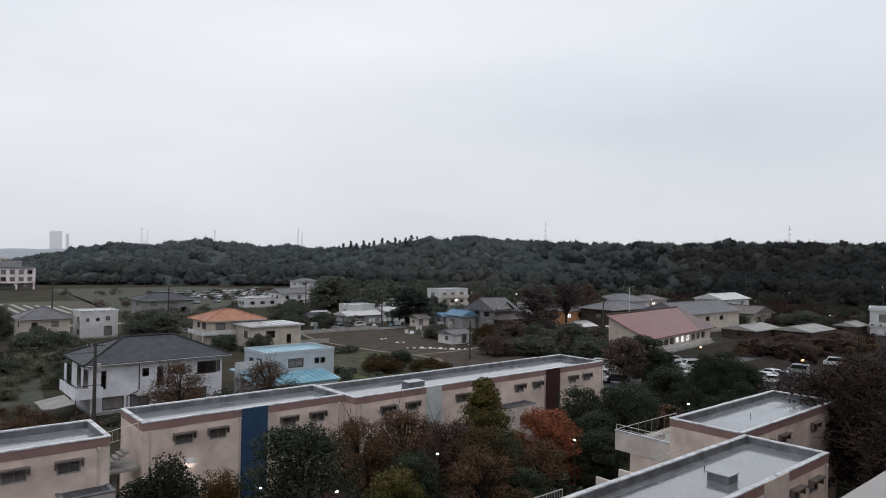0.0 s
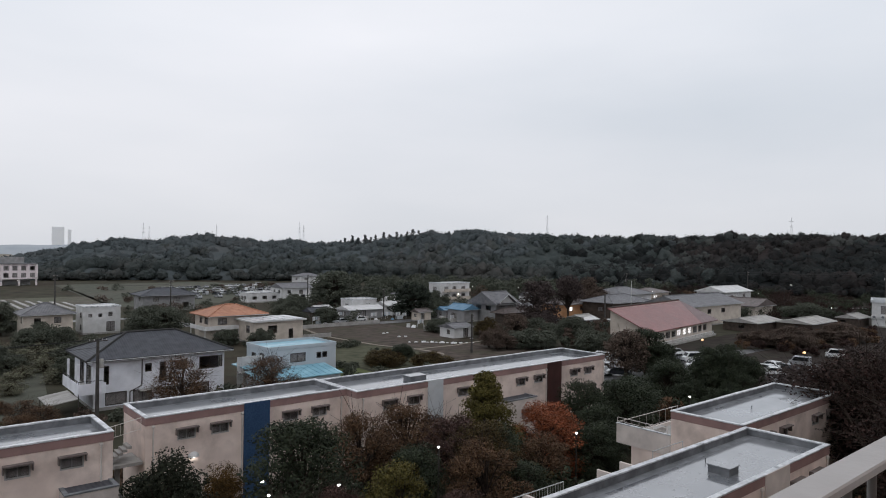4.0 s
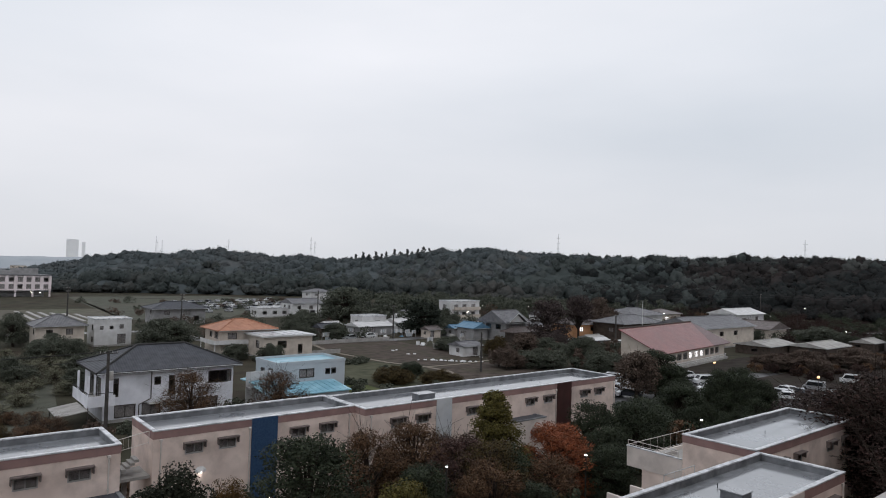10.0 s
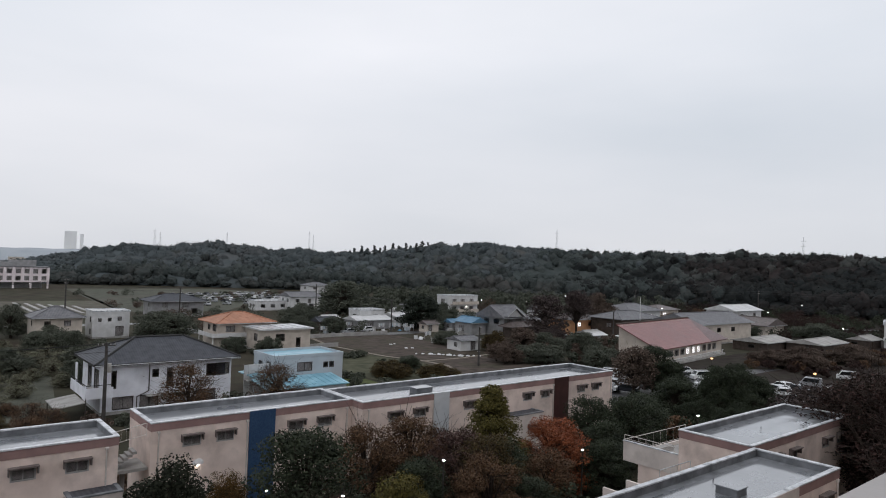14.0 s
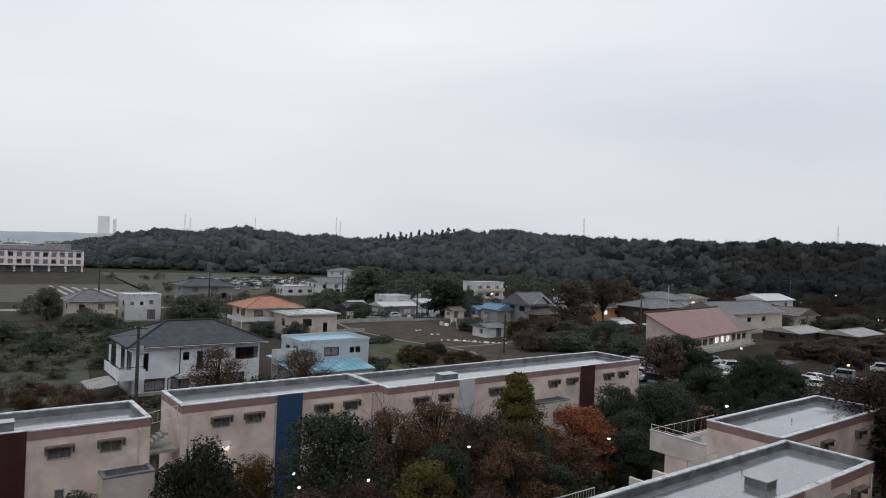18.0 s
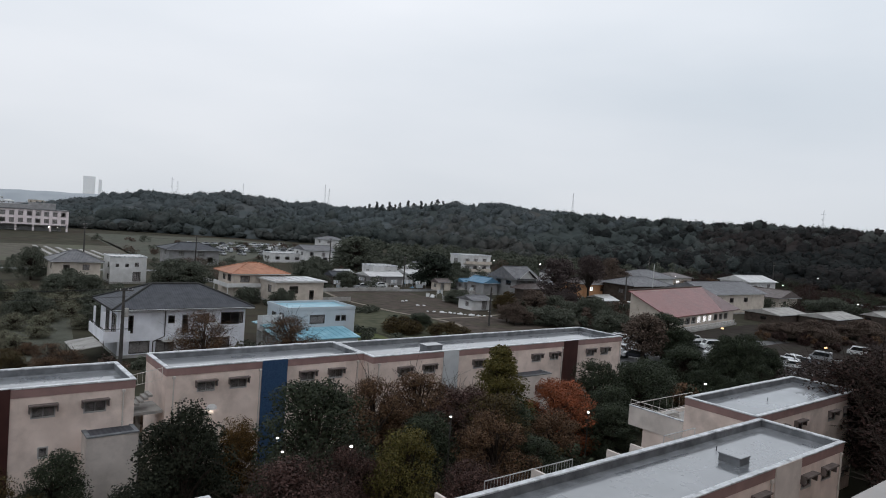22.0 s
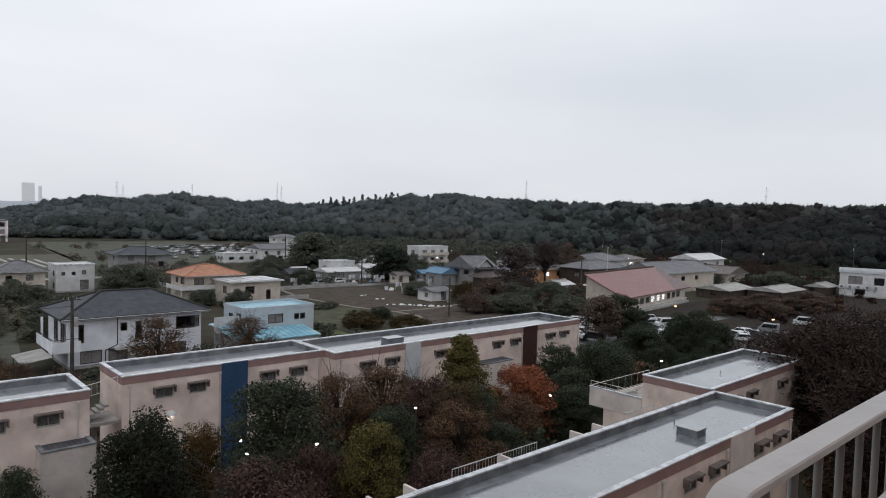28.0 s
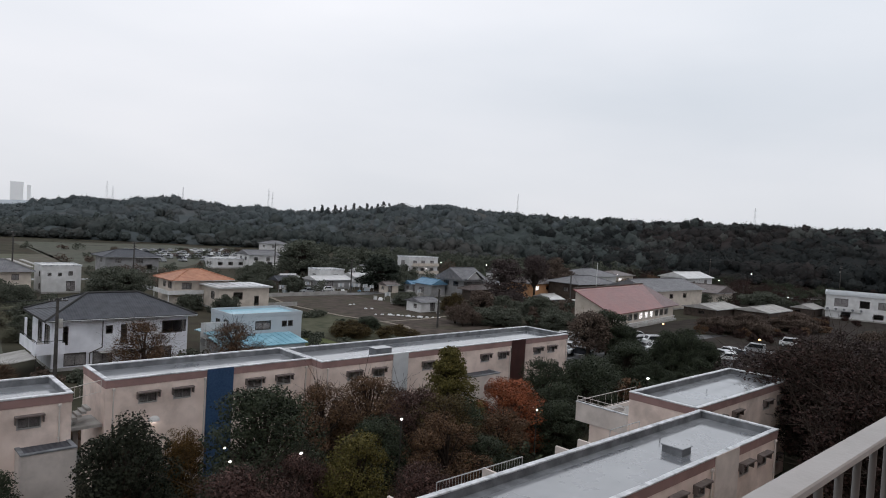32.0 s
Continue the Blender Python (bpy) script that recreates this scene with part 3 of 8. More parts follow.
        rod(gut, (-over, -over - 0.06, eave + 0.02), (w + over, -over - 0.06, eave + 0.02), 0.06, sides=6)
        part("gutter", gut, M["steel"], h)
    for o in wins:
        window(h, o[0], w, d, t, o[1], o[2], o[3], o[4], M[frame_mat], lit="l" in (o[5] if len(o) > 5 else ""), curtain="c" in (o[5] if len(o) > 5 else "") or int(o[1] * 10 + o[2] * 10) % 5 < 3, mullions=1 if o[3] > 0.9 else 0)
    return h


# ---- ground: one sheet to the horizon, rising into the wooded ridge ----
RIDGE = ((4, 470, 0.2), (10, 465, 0.35), (12.4, 462, 0.45), (14.6, 460, 0.8), (16, 458, 0.65), (17.4, 456, 0.85), (18.8, 455, 1.15), (21, 452, 1.3), (22.5, 450, 1.05), (24, 448, 1.05), (25.3, 446, 0.75), (27.2, 444, 1.1), (28.8, 442, 0.8), (31, 437, 0.75), (33, 432, 0.95), (36, 420, 1.3), (38, 410, 1.5), (39, 403, 1.9), (41, 395, 1.7), (43, 391, 2.1), (45.4, 390, 1.85), (47.9, 390, 1.7), (53, 390, 1.6), (60, 385, 1.65), (62.5, 382, 1.65), (64.3, 380, 1.9), (66, 378, 1.75), (70, 375, 1.72), (76, 370, 1.65), (90, 360, 1.7), (110, 350, 1.3))
RB = [r[0] for r in RIDGE]


def ridge(bearing):
    """Front distance and skyline elevation of the woods at a bearing."""
    return float(np.interp(bearing, RB, [r[1] for r in RIDGE])), float(np.interp(bearing, RB, [r[2] for r in RIDGE]))


def ground_z(x, y):
    r, b = math.hypot(x, y), math.degrees(math.atan2(x, y))
    if b < 2 or b > 112 or r < 300:
        return 0.0
    front, elev = ridge(b)
    crest = max(0.0, 20 + (front + 110) * math.tan(radians(elev)) - 9.2) * min(1.0, (b - 2) / 8)
    k = min(1.0, max(0.0, (r - front - 10) / 100))
    back = min(1.0, max(0.0, (r - front - 200) / 500))
    return crest * k * k * (3 - 2 * k) * (1 - back)


bm = bmesh.new()
radii = [0, 20, 45, 80, 130, 200, 290, 350, 390, 420, 450, 480, 510, 540, 580, 640, 760, 1000, 1600, 2600, 4800]
steps = 144
rings = []
for r in radii[1:]:
    rings.append([bm.verts.new((r * math.sin(2 * math.pi * k / steps), r * math.cos(2 * math.pi * k / steps), ground_z(r * math.sin(2 * math.pi * k / steps), r * math.cos(2 * math.pi * k / steps)))) for k in range(steps)])
mid = bm.verts.new((0, 0, 0))
for k in range(steps):
    j = (k + 1) % steps
    bm.faces.new((mid, rings[0][j], rings[0][k]))
    for a, b in zip(rings, rings[1:]):
        bm.faces.new((a[k], a[j], b[j], b[k]))
bmesh.ops.recalc_face_normals(bm, faces=bm.faces)
for f in bm.faces:
    f.smooth = True
tagged(part("ground", bm, M["ground"]), "damp scrubby ground of grass and bare earth", "ground", kind="structure")


def patch(name, pts, material, label, z=0.02, kind="structure", category="ground"):
    return tagged(part(name, sheet([(x, y, z) for x, y in pts], 0.0), M[material]), label, category, kind=kind)


def ribbon(name, pts, width, material, label, z=0.03, category="road"):
    bm = bmesh.new()
    prev = None
    for i, p in enumerate(pts):
        a, b = Vector(pts[max(0, i - 1)]), Vector(pts[min(len(pts) - 1, i + 1)])
        n = (b - a).normalized()
        q = (bm.verts.new((p[0] - n.y * width / 2, p[1] + n.x * width / 2, z)), bm.verts.new((p[0] + n.y * width / 2, p[1] - n.x * width / 2, z)))
        if prev:
            bm.faces.new((prev[0], q[0], q[1], prev[1]))
        prev = q
    bmesh.ops.recalc_face_normals(bm, faces=bm.faces)
    if bm.faces[:][0].normal.z < 0:
        bmesh.ops.reverse_faces(bm, faces=bm.faces[:])
    return tagged(part(name, bm, M[material]), label, category, kind="structure")


patch("car_park", ((84, 30), (150, 26), (150, 60), (118, 76), (84, 76)), "asphalt", "wet asphalt car park with puddles", 0.02, category="car park")
patch("rough_ground", ((151, 20), (345, 30), (335, 118), (230, 175), (205, 150), (212, 92), (187, 66), (170, 56), (152, 40)), "mud", "dark wet rough ground below the woods", 0.014)
patch("nursery_yard", ((117, 76.5), (150, 62.5), (186, 66), (172, 78), (163, 80)), "mud", "bare dark yard in front of the nursery hall", 0.03)
patch("car_park_bed", ((118, 44), (150, 36), (172, 50), (160, 62), (126, 62)), "mud", "bare dark earth beside the car park", 0.035)
patch("field_soil", ((80.5, 150), (106, 150), (106, 116), (93, 106), (84.5, 107), (81, 117)), "soil", "ploughed dark vegetable field", 0.02, category="field")
patch("field_soil_near", ((83, 105), (100, 106), (104, 94), (88, 84), (80, 92)), "soil", "dug-over dark vegetable plot", 0.024, category="field")
patch("field_lower", ((62, 118), (79, 118), (82, 104), (78, 88), (64, 84)), "field_green", "weedy low crop rows", 0.02, category="field")
patch("lawn", ((54.5, 84), (62, 84), (63, 116), (56, 122)), "lawn", "tired autumn lawn beside the blue house", 0.03, category="lawn")
patch("field_far", ((60, 240), (96, 240), (170, 345), (150, 400), (70, 400)), "field_mist", "flat dull green field under the woods", 0.02, category="field")
patch("field_far_soil", ((14, 225), (58, 222), (74, 390), (72, 396), (66, 300), (12, 300)), "field_pale", "bare brown field before the school", 0.03, category="field")
patch("field_school", ((-4, 207), (12, 205), (14, 385), (-5, 385)), "field_mist", "green vegetable field in front of the school", 0.024, category="field")
patch("orchard_grass", ((-30, 84), (15, 84), (24, 150), (-5, 190), (-8, 100), (-30, 96)), "field_mist", "rough grass under the orchard, paled for haze", 0.02, category="grass")
patch("field_left", ((-120, 214), (-46, 213), (-44, 300), (-110, 300)), "field_mist", "dark flat vegetable field beyond the road", 0.022, category="field")
ribbon("road", ((-160, 210), (-60, 208), (-10, 203), (14, 202), (58, 200), (62, 172), (78, 154), (112, 151), (150, 158), (260, 112), (330, 60)), 5.0, "asphalt", "narrow wet asphalt lane")
ribbon("lane_side", ((-8.0, 330), (-7.8, 250), (-6.2, 205), (-5, 160), (-4.4, 130)), 3.2, "asphalt", "side lane past the white house", 0.034)
ribbon("lane_north", ((-40, 208), (-36, 260), (-30, 330), (-22, 470)), 5.0, "asphalt", "road leading to the town", 0.034)
ribbon("footpath", ((78.5, 140), (80.6, 116), (84, 106.3), (84.4, 99.5), (79.6, 90)), 1.1, "path", "pale trodden path across the plots", 0.05, "path")
ribbon("footpath_branch", ((84, 106.3), (94, 106), (106, 108)), 1.0, "path", "pale trodden path between plots", 0.054, "path")
ribbon("footpath_edge", ((66, 132), (78.5, 134), (82, 150)), 1.0, "path", "pale stony edge of the field", 0.05, "path")
ribbon("courtyard_path", ((-25, 33), (10, 34), (40, 33), (66, 36), (84, 44)), 3.0, "asphalt", "wet courtyard path between the blocks", 0.03, "path")
ribbon("rear_path", ((-26, 57), (15, 57.5), (64, 57)), 3.0, "asphalt", "wet path behind the block", 0.03, "path")

# ---- the long low housing blocks ----
def flat_block(name, label, x0, y0, x1, y1, top, south=(), west=(), panels=(), pipes=(), porches=(), small=(), east=(), north_fins=(), fin=1.0):
    """A three-storey flat-roofed block: walls with openings, pink band, coping, wet roof, panels, pipes and porch wings."""
    w, d, t, par = x1 - x0, y1 - y0, 0.22, 0.5
    h = thing(name, x0, y0, 0, label, "apartment block", "housing blocks")
    zr = top - par
    hw, hh = 1.25, 0.7
    bm = bmesh.new()
    holes = {"S": [], "N": [], "W": [], "E": []}
    for u in south:
        for k in (0, 2):
            zz = top - 1.93 - k * 2.6
            if k == 0 or not any(a - 1.6 < u < b + 0.3 for a, b, *_ in porches):
                if not any(a - hw < u < b for a, b, *_ in panels):
                    holes["S"].append((u, zz, u + hw, zz + hh))
    for u in west:
        for k in range(3):
            holes["W"].append((u, top - 1.95 - k * 2.6, u + hw, top - 1.95 - k * 2.6 + hh))
    for u in small:
        holes["S"].append((u, top - 4.45, u + 0.5, top - 3.8))
    for face in "SNWE":
        wall_holes(bm, face, w, d, 0, top - 0.62, t, holes[face])
    part("wall", bm, M["cream"], h)
    part("band", boxes((-0.025, -0.025, top - 0.62, w + 0.025, 0.2, top - 0.09), (-0.025, d - 0.2, top - 0.62, w + 0.025, d + 0.025, top - 0.09), (-0.025, 0.201, top - 0.62, 0.2, d - 0.201, top - 0.09), (w - 0.2, 0.201, top - 0.62, w + 0.025, d - 0.201, top - 0.09)), M["pink"], h, "faded dusty pink band below the coping")
    rng = random.Random(int(x0 * 7 + 100))
    for yy in (-0.06, d - 0.26):
        u = -0.06
        while u < w + 0.06:
            v = min(w + 0.06, u + rng.uniform(2.2, 3.0))
            v = w + 0.06 if w + 0.06 - v < 0.4 else v
            part("coping_stone", boxes((u, yy + rng.uniform(-0.012, 0.012), top - 0.09, v - 0.012, yy + 0.32, top + rng.uniform(-0.012, 0.012)), bevel=0.012), M["coping"], h)
            u = v
    for xx in (-0.06, w - 0.26):
        part("coping_stone", boxes((xx, 0.265, top - 0.09, xx + 0.32, d - 0.265, top), bevel=0.012), M["coping"], h)
    part("parapet_lining", boxes((0.201, 0.201, zr, w - 0.201, 0.23, top - 0.092), (0.201, d - 0.23, zr, w - 0.201, d - 0.201, top - 0.092), (0.201, 0.231, zr, 0.23, d - 0.231, top - 0.092), (w - 0.23, 0.231, zr, w - 0.201, d - 0.231, top - 0.092)), M["parapet_in"], h)
    part("roof", boxes((0.205, 0.205, zr - 0.15, w - 0.205, d - 0.205, zr)), M["wet_roof"], h, "flat roof sheet shining with rainwater")
    part("gutter_strip", boxes((0.235, d - 0.75, zr, w - 0.235, d - 0.235, zr + 0.006), (0.235, 0.235, zr, 0.6, d - 0.751, zr + 0.006), (w - 0.7, 0.235, zr, w - 0.235, d - 0.751, zr + 0.006)), M["parapet_in"], h, "dark grey strip along the parapet")
    part("inner_floor", boxes(*[(t + 0.01, t + 0.01, z, w - t - 0.01, d - t - 0.01, z + 0.12) for z in (0.02, 2.6, 5.2)], (t + 0.01, d / 2, 0.15, w - t - 0.01, d / 2 + 0.1, zr - 0.2)), M["interior"], h)
    for f, hs in holes.items():
        for (ua, za, ub, zb) in hs:
            big = ub - ua > 0.8
            window(h, f, w, d, t, ua, za, ub - ua, zb - za, M["frame"], hood=big, curtain=True, mullions=1 if big else 0)
    for a, b, m, proud in panels:
        part("stair_panel", boxes((a, -0.05 - proud, 0, b, -0.001, top - 0.03)), M[m], h, {"blue_tile": "tall deep blue mosaic panel", "brown_metal": "tall dark red-brown stairwell panel", "pale_panel": "tall pale grey panel", "cream_wet": "pale projecting wall bay"}[m])
    for u in pipes:
        bm = bmesh.new()
        rod(bm, (u, -0.07, 0.1), (u, -0.07, top - 0.62), 0.05)
        box(bm, u - 0.1, -0.16, top - 0.82, u + 0.1, -0.001, top - 0.64, bevel=0.02)
        for z in (1.5, 3.5, 5.5):
            box(bm, u - 0.08, -0.13, z, u + 0.08, -0.002, z + 0.05)
        part("downpipe", bm, M["pipe"], h, "pale rainwater downpipe with hopper")
    for a, b, depth, ptop in porches:
        bm = bmesh.new()
        pw = b - a
        wings = [(pw * 0.55, ptop - 1.95, pw * 0.55 + 1.1, ptop - 1.2), (pw * 0.55, ptop - 4.4, pw * 0.55 + 1.1, ptop - 3.65)]
        wings = [q for q in wings if q[2] < pw - 0.25]
        sub = bmesh.new()
        wall_holes(sub, "S", pw, depth, 0, ptop - 0.1, 0.2, wings)
        wall_holes(sub, "W", pw, depth + 0.2, 0, ptop - 0.1, 0.2, [])
        wall_holes(sub, "E", pw, depth + 0.2, 0, ptop - 0.1, 0.2, [])
        bmesh.ops.translate(sub, verts=sub.verts, vec=(a, -depth - 0.001, 0))
        porch = part("porch_wing", sub, M["cream_wet"], h, "lower cream wing with flat wet roof")
        part("porch_roof", boxes((a + 0.2, -depth + 0.2, ptop - 0.3, b - 0.2, -0.02, ptop - 0.07)), M["tile_dark"], porch)
        part("porch_coping", boxes((a - 0.04, -depth - 0.04, ptop - 0.1, b + 0.04, -depth + 0.22, ptop), (a - 0.04, -depth + 0.221, ptop - 0.1, a + 0.22, -0.03, ptop), (b - 0.22, -depth + 0.221, ptop - 0.1, b + 0.04, -0.03, ptop), bevel=0.01), M["parapet_in"], porch)
        for (ua, za, ub, zb) in wings:
            win = window(porch, "S", pw, depth, 0.2, ua, za, ub - ua, zb - za, M["frame"], hood=True, curtain=True)
            win.location = (a, -depth - 0.001, 0)
    for u in north_fins:
        part("balcony_fin", boxes((u, d, 0, u + 0.14, d + fin, top - 0.05), bevel=0.01), M["cream_wet"], h, "pale balcony dividing wall")
    return h


def railing(name, label, a, b, height, parent=None, spacing=0.16, mat_name="steel"):
    """A barred guard rail from a to b: handrail, bottom rail, posts and bars."""
    a, b = Vector(a), Vector(b)
    r = parent or thing(name, *a, label, "railing")
    off = Vector((0, 0, 0)) if parent else a
    up = Vector((0, 0, height))
    bm = bmesh.new()
    rod(bm, a - off + up, b - off + up, 0.028, sides=6)
    part("handrail", bm, M[mat_name], r)
    bm = bmesh.new()
    rod(bm, a - off + Vector((0, 0, 0.12)), b - off + Vector((0, 0, 0.12)), 0.02, sides=6)
    part("bottom_rail", bm, M[mat_name], r)
    n = max(2, int((b - a).length / spacing))
    for i in range(n + 1):
        p = a.lerp(b, i / n) - off
        post = i % 8 == 0 or i == n
        bm = bmesh.new()
        rod(bm, p + Vector((0, 0, 0.0 if post else 0.12)), p + up, 0.024 if post else 0.009, sides=5)
        part("post" if post else "bar", bm, M[mat_name], r)
    return r



LB = "three-storey cream housing block with pink band and rain-wet flat roof"
block_a = flat_block("housing_block", LB, -19.0, 45.8, 11.6, 51.1, 8.3, south=(1.45, 3.75, 9.3, 11.65, 16.85, 19.35, 24.8, 27.65),
    panels=((6.1, 8.2, "pale_panel", 0.02), (21.7, 23.7, "brown_metal", 0.02)), pipes=(5.4, 14.8, 21.5, 29.9), porches=((11.8, 17.9, 1.6, 5.3), (27.6, 30.55, 1.6, 5.3)), small=(9.6, 19.95, 25.25))
block_b1 = flat_block("housing_block", LB, 14.2, 48.0, 30.38, 53.3, 8.3, south=(2.2, 4.65, 10.4, 13.0), panels=((7.1, 9.2, "blue_tile", 0.03),), pipes=(0.5, 6.95, 15.7))
block_b2 = flat_block("housing_block", LB, 30.4, 46.4, 64.5, 52.8, 8.3, south=(2.7, 5.4, 11.3, 14.0, 19.3, 22.0, 27.9, 30.4),
    panels=((7.6, 9.4, "pale_panel", 0.02), (24.0, 26.3, "brown_metal", 0.02)), pipes=(0.6, 15.6, 23.8, 33.8), porches=((15.9, 20.6, 1.6, 5.5),))
block_c0 = flat_block("housing_block", LB, -20.0, 20.6, 9.6, 26.0, 8.3, south=(2, 5), north_fins=(14.8, 17.4, 21.2, 25.0), fin=1.5)
block_c1 = flat_block("housing_block", LB, 10.0, 15.7, 45.2, 20.9, 8.3, south=(2.0, 5.0, 11.0, 14.0, 21.2, 23.9, 29.6, 32.3), panels=((26.2, 29.2, "cream_wet", 0.05),), pipes=(19.0, 25.8, 34.8), north_fins=(6.0, 8.0, 14.0, 19.9, 22.0))
block_c2 = flat_block("housing_block", LB, 45.42, 21.2, 63.0, 26.6, 8.3, south=(3.0, 6.0, 12.0, 15.0), west=(), north_fins=())

# roof boxes, vents and guard rails on the blocks
def roof_box(x0, y0, x1, y1, z0, z1, label="low metal-capped roof vent box"):
    t = thing("roof_vent_box", x0, y0, z0, label, "roof vent", "roof vents")
    w, d, hgt = x1 - x0, y1 - y0, z1 - z0
    part("body", boxes((0.06, 0.06, 0, w - 0.06, d - 0.06, hgt - 0.08)), M["parapet_in"], t)
    part("lid", boxes((0, 0, hgt - 0.08, w, d, hgt), bevel=0.02), M["wet_roof"], t, "wet grey metal lid")


roof_box(35.6, 17.3, 36.8, 18.65, 7.8, 8.28)
roof_box(3.1, 47.9, 4.3, 48.9, 7.8, 8.4)
roof_box(37.7, 48.6, 39.7, 49.8, 7.8, 8.35)
for x, y, z in ((37.1, 19.5, 7.8), (52.9, 24.0, 7.8)):
    t = thing("vent_pipe", x, y, z, "thin dark vent pipe on the wet roof", "vent pipe", "vent pipes")
    bm = bmesh.new()
    rod(bm, (0, 0, 0), (0, 0, 0.22), 0.028)
    part("pipe", bm, M["parapet_in"], t)
    bm = bmesh.new()
    rod(bm, (0, 0, 0.22), (0, 0, 0.26), 0.045, 0.03)
    part("cowl", bm, M["parapet_in"], t)
railing("balcony_railing", "white barred balcony railing along the roof edge", (20.8, 21.75, 7.65), (26.9, 21.75, 7.65), 0.62, spacing=0.2)
railing("balcony_railing", "white barred balcony railing along the roof edge", (35.4, 21.9, 7.6), (38.8, 21.9, 7.6), 0.6, spacing=0.9)
# terrace wing on the north side of the far block
terrace = thing("terrace_wing", 45.42, 26.62, 0, "cream terrace wing with a railed roof deck", "apartment block")
part("wall", boxes((0.0, 0, 0, 0.2, 3.4, 4.85), (0.201, 3.2, 0, 17.5, 3.4, 4.85)), M["cream"], terrace)
part("deck", boxes((0.0, 0, 4.851, 17.5, 4.55, 5.0)), M["slab"], terrace)
part("parapet", boxes((-0.06, 0, 4.85, -0.001, 4.75, 6.36), (0.0, 4.56, 4.85, 17.5, 4.75, 5.3)), M["cream_wet"], terrace, "pale side wall of the terrace")
part("parapet_cap", boxes((-0.1, -0.02, 6.361, 0.14, 4.8, 6.44), bevel=0.01), M["coping"], terrace)
railing("terrace_railing", "", (0.02, 0.3, 6.44), (0.02, 4.7, 6.44), 0.42, parent=terrace, spacing=0.55, mat_name="pipe")
railing("terrace_railing", "", (0.1, 4.65, 5.3), (9.0, 4.65, 5.3), 1.2, parent=terrace, spacing=0.9, mat_name="pipe")
part("planter", boxes((3.0, 3.6, 5.0, 5.4, 4.2, 5.5), bevel=0.02), M["slab"], terrace)
# stair landing between the two far blocks
stair = thing("outdoor_stair", 11.65, 48.3, 0, "pale outdoor stair landing with railing between the blocks", "stair")
part("landing", boxes((0, 0, 5.0, 2.5, 2.6, 5.2)), M["slab"], stair)
for k in range(6):
    part("step", boxes((0.2 + k * 0.28, 0.4, 5.2 + k * 0.18, 0.48 + k * 0.28, 1.6, 5.38 + k * 0.18)), M["slab"], stair)
part("support", boxes((1.0, 1.0, 0, 1.3, 1.3, 5.0)), M["slab"], stair)
railing("stair_railing", "", (0.1, 0.2, 6.9), (2.4, 0.2, 7.3), 0.9, parent=stair, spacing=0.3, mat_name="pipe")

# ---- the balcony under the camera ----
own = thing("home_block", 0, 0, 0, "tall unseen apartment block under the viewpoint, lengthened for shade, with access deck", "apartment block")
# unseen wall behind the camera, run out to x 110 to shade the right
part("wall", boxes((-30, -9.0, 0, 110, -2.2, 30)), M["cream"], own)
part("deck", boxes((-30, -2.19, 18.25, 110, 0.62, 18.45)), M["slab"], own)
part("kerb", boxes((-30, 0.32, 18.451, 110, 0.56, 18.60), bevel=0.01), M["slab"], own)
rail = thing("guard_rail", 0.95, 0.4265, 18.6, "cream painted steel guard rail with round end and flat bars", "railing")
bm = bmesh.new()
RW, RT, RR = 0.0285, 0.009, 0.07
sect = [(RW, -RT + 0.003), (RW, RT - 0.003), (RW - 0.003, RT), (-RW + 0.003, RT), (-RW, RT - 0.003), (-RW, -RT + 0.003), (-RW + 0.003, -RT), (RW - 0.003, -RT)]
stations = [((7.0, 0.991), (0, 1)), ((RR, 0.991), (0, 1))]
for k in range(1, 9):
    a = math.pi / 2 * k / 8
    stations.append(((RR - RR * math.sin(a), 0.991 - RR + RR * math.cos(a)), (-math.sin(a), math.cos(a))))
stations.append(((0.0, 0.0), (-1, 0)))
prev = None
for (sx, sz), (nx, nz) in stations:
    ring = [bm.verts.new((sx + nx * b, a, sz + nz * b)) for a, b in sect]
    if prev:
        for i in range(8):
            bm.faces.new((prev[i], prev[(i + 1) % 8], ring[(i + 1) % 8], ring[i]))
    prev = ring
bmesh.ops.recalc_face_normals(bm, faces=bm.faces)
part("top_rail", bm, M["rail"], rail, "flat cream top rail bent down at its end")
for k in range(40):
    x = 0.175 + k * 0.125
    bm = bmesh.new()
    rod(bm, (x, 0, 0.0), (x, 0, 0.982), 0.0078, sides=10)
    for f in bm.faces:
        f.smooth = True
    part("baluster", bm, M["rail_bar"], rail, "upright bar, its paint darkened for shade")
low_rail = thing("hand_rail", 1.0, 0.27, 18.451, "round cream hand rail on stanchions inside the guard rail", "railing")
bm = bmesh.new()
rod(bm, (0.02, 0, 1.10), (6.9, 0, 1.10), 0.028, sides=16)
for f in bm.faces:
    f.smooth = len(f.verts) == 4
part("hand_bar", bm, M["rail"], low_rail)
for x in (0.15, 2.3, 4.5, 6.7):
    bm = bmesh.new()
    rod(bm, (x, 0, 0), (x, 0, 1.08), 0.02)
    part("stanchion", bm, M["rail"], low_rail)

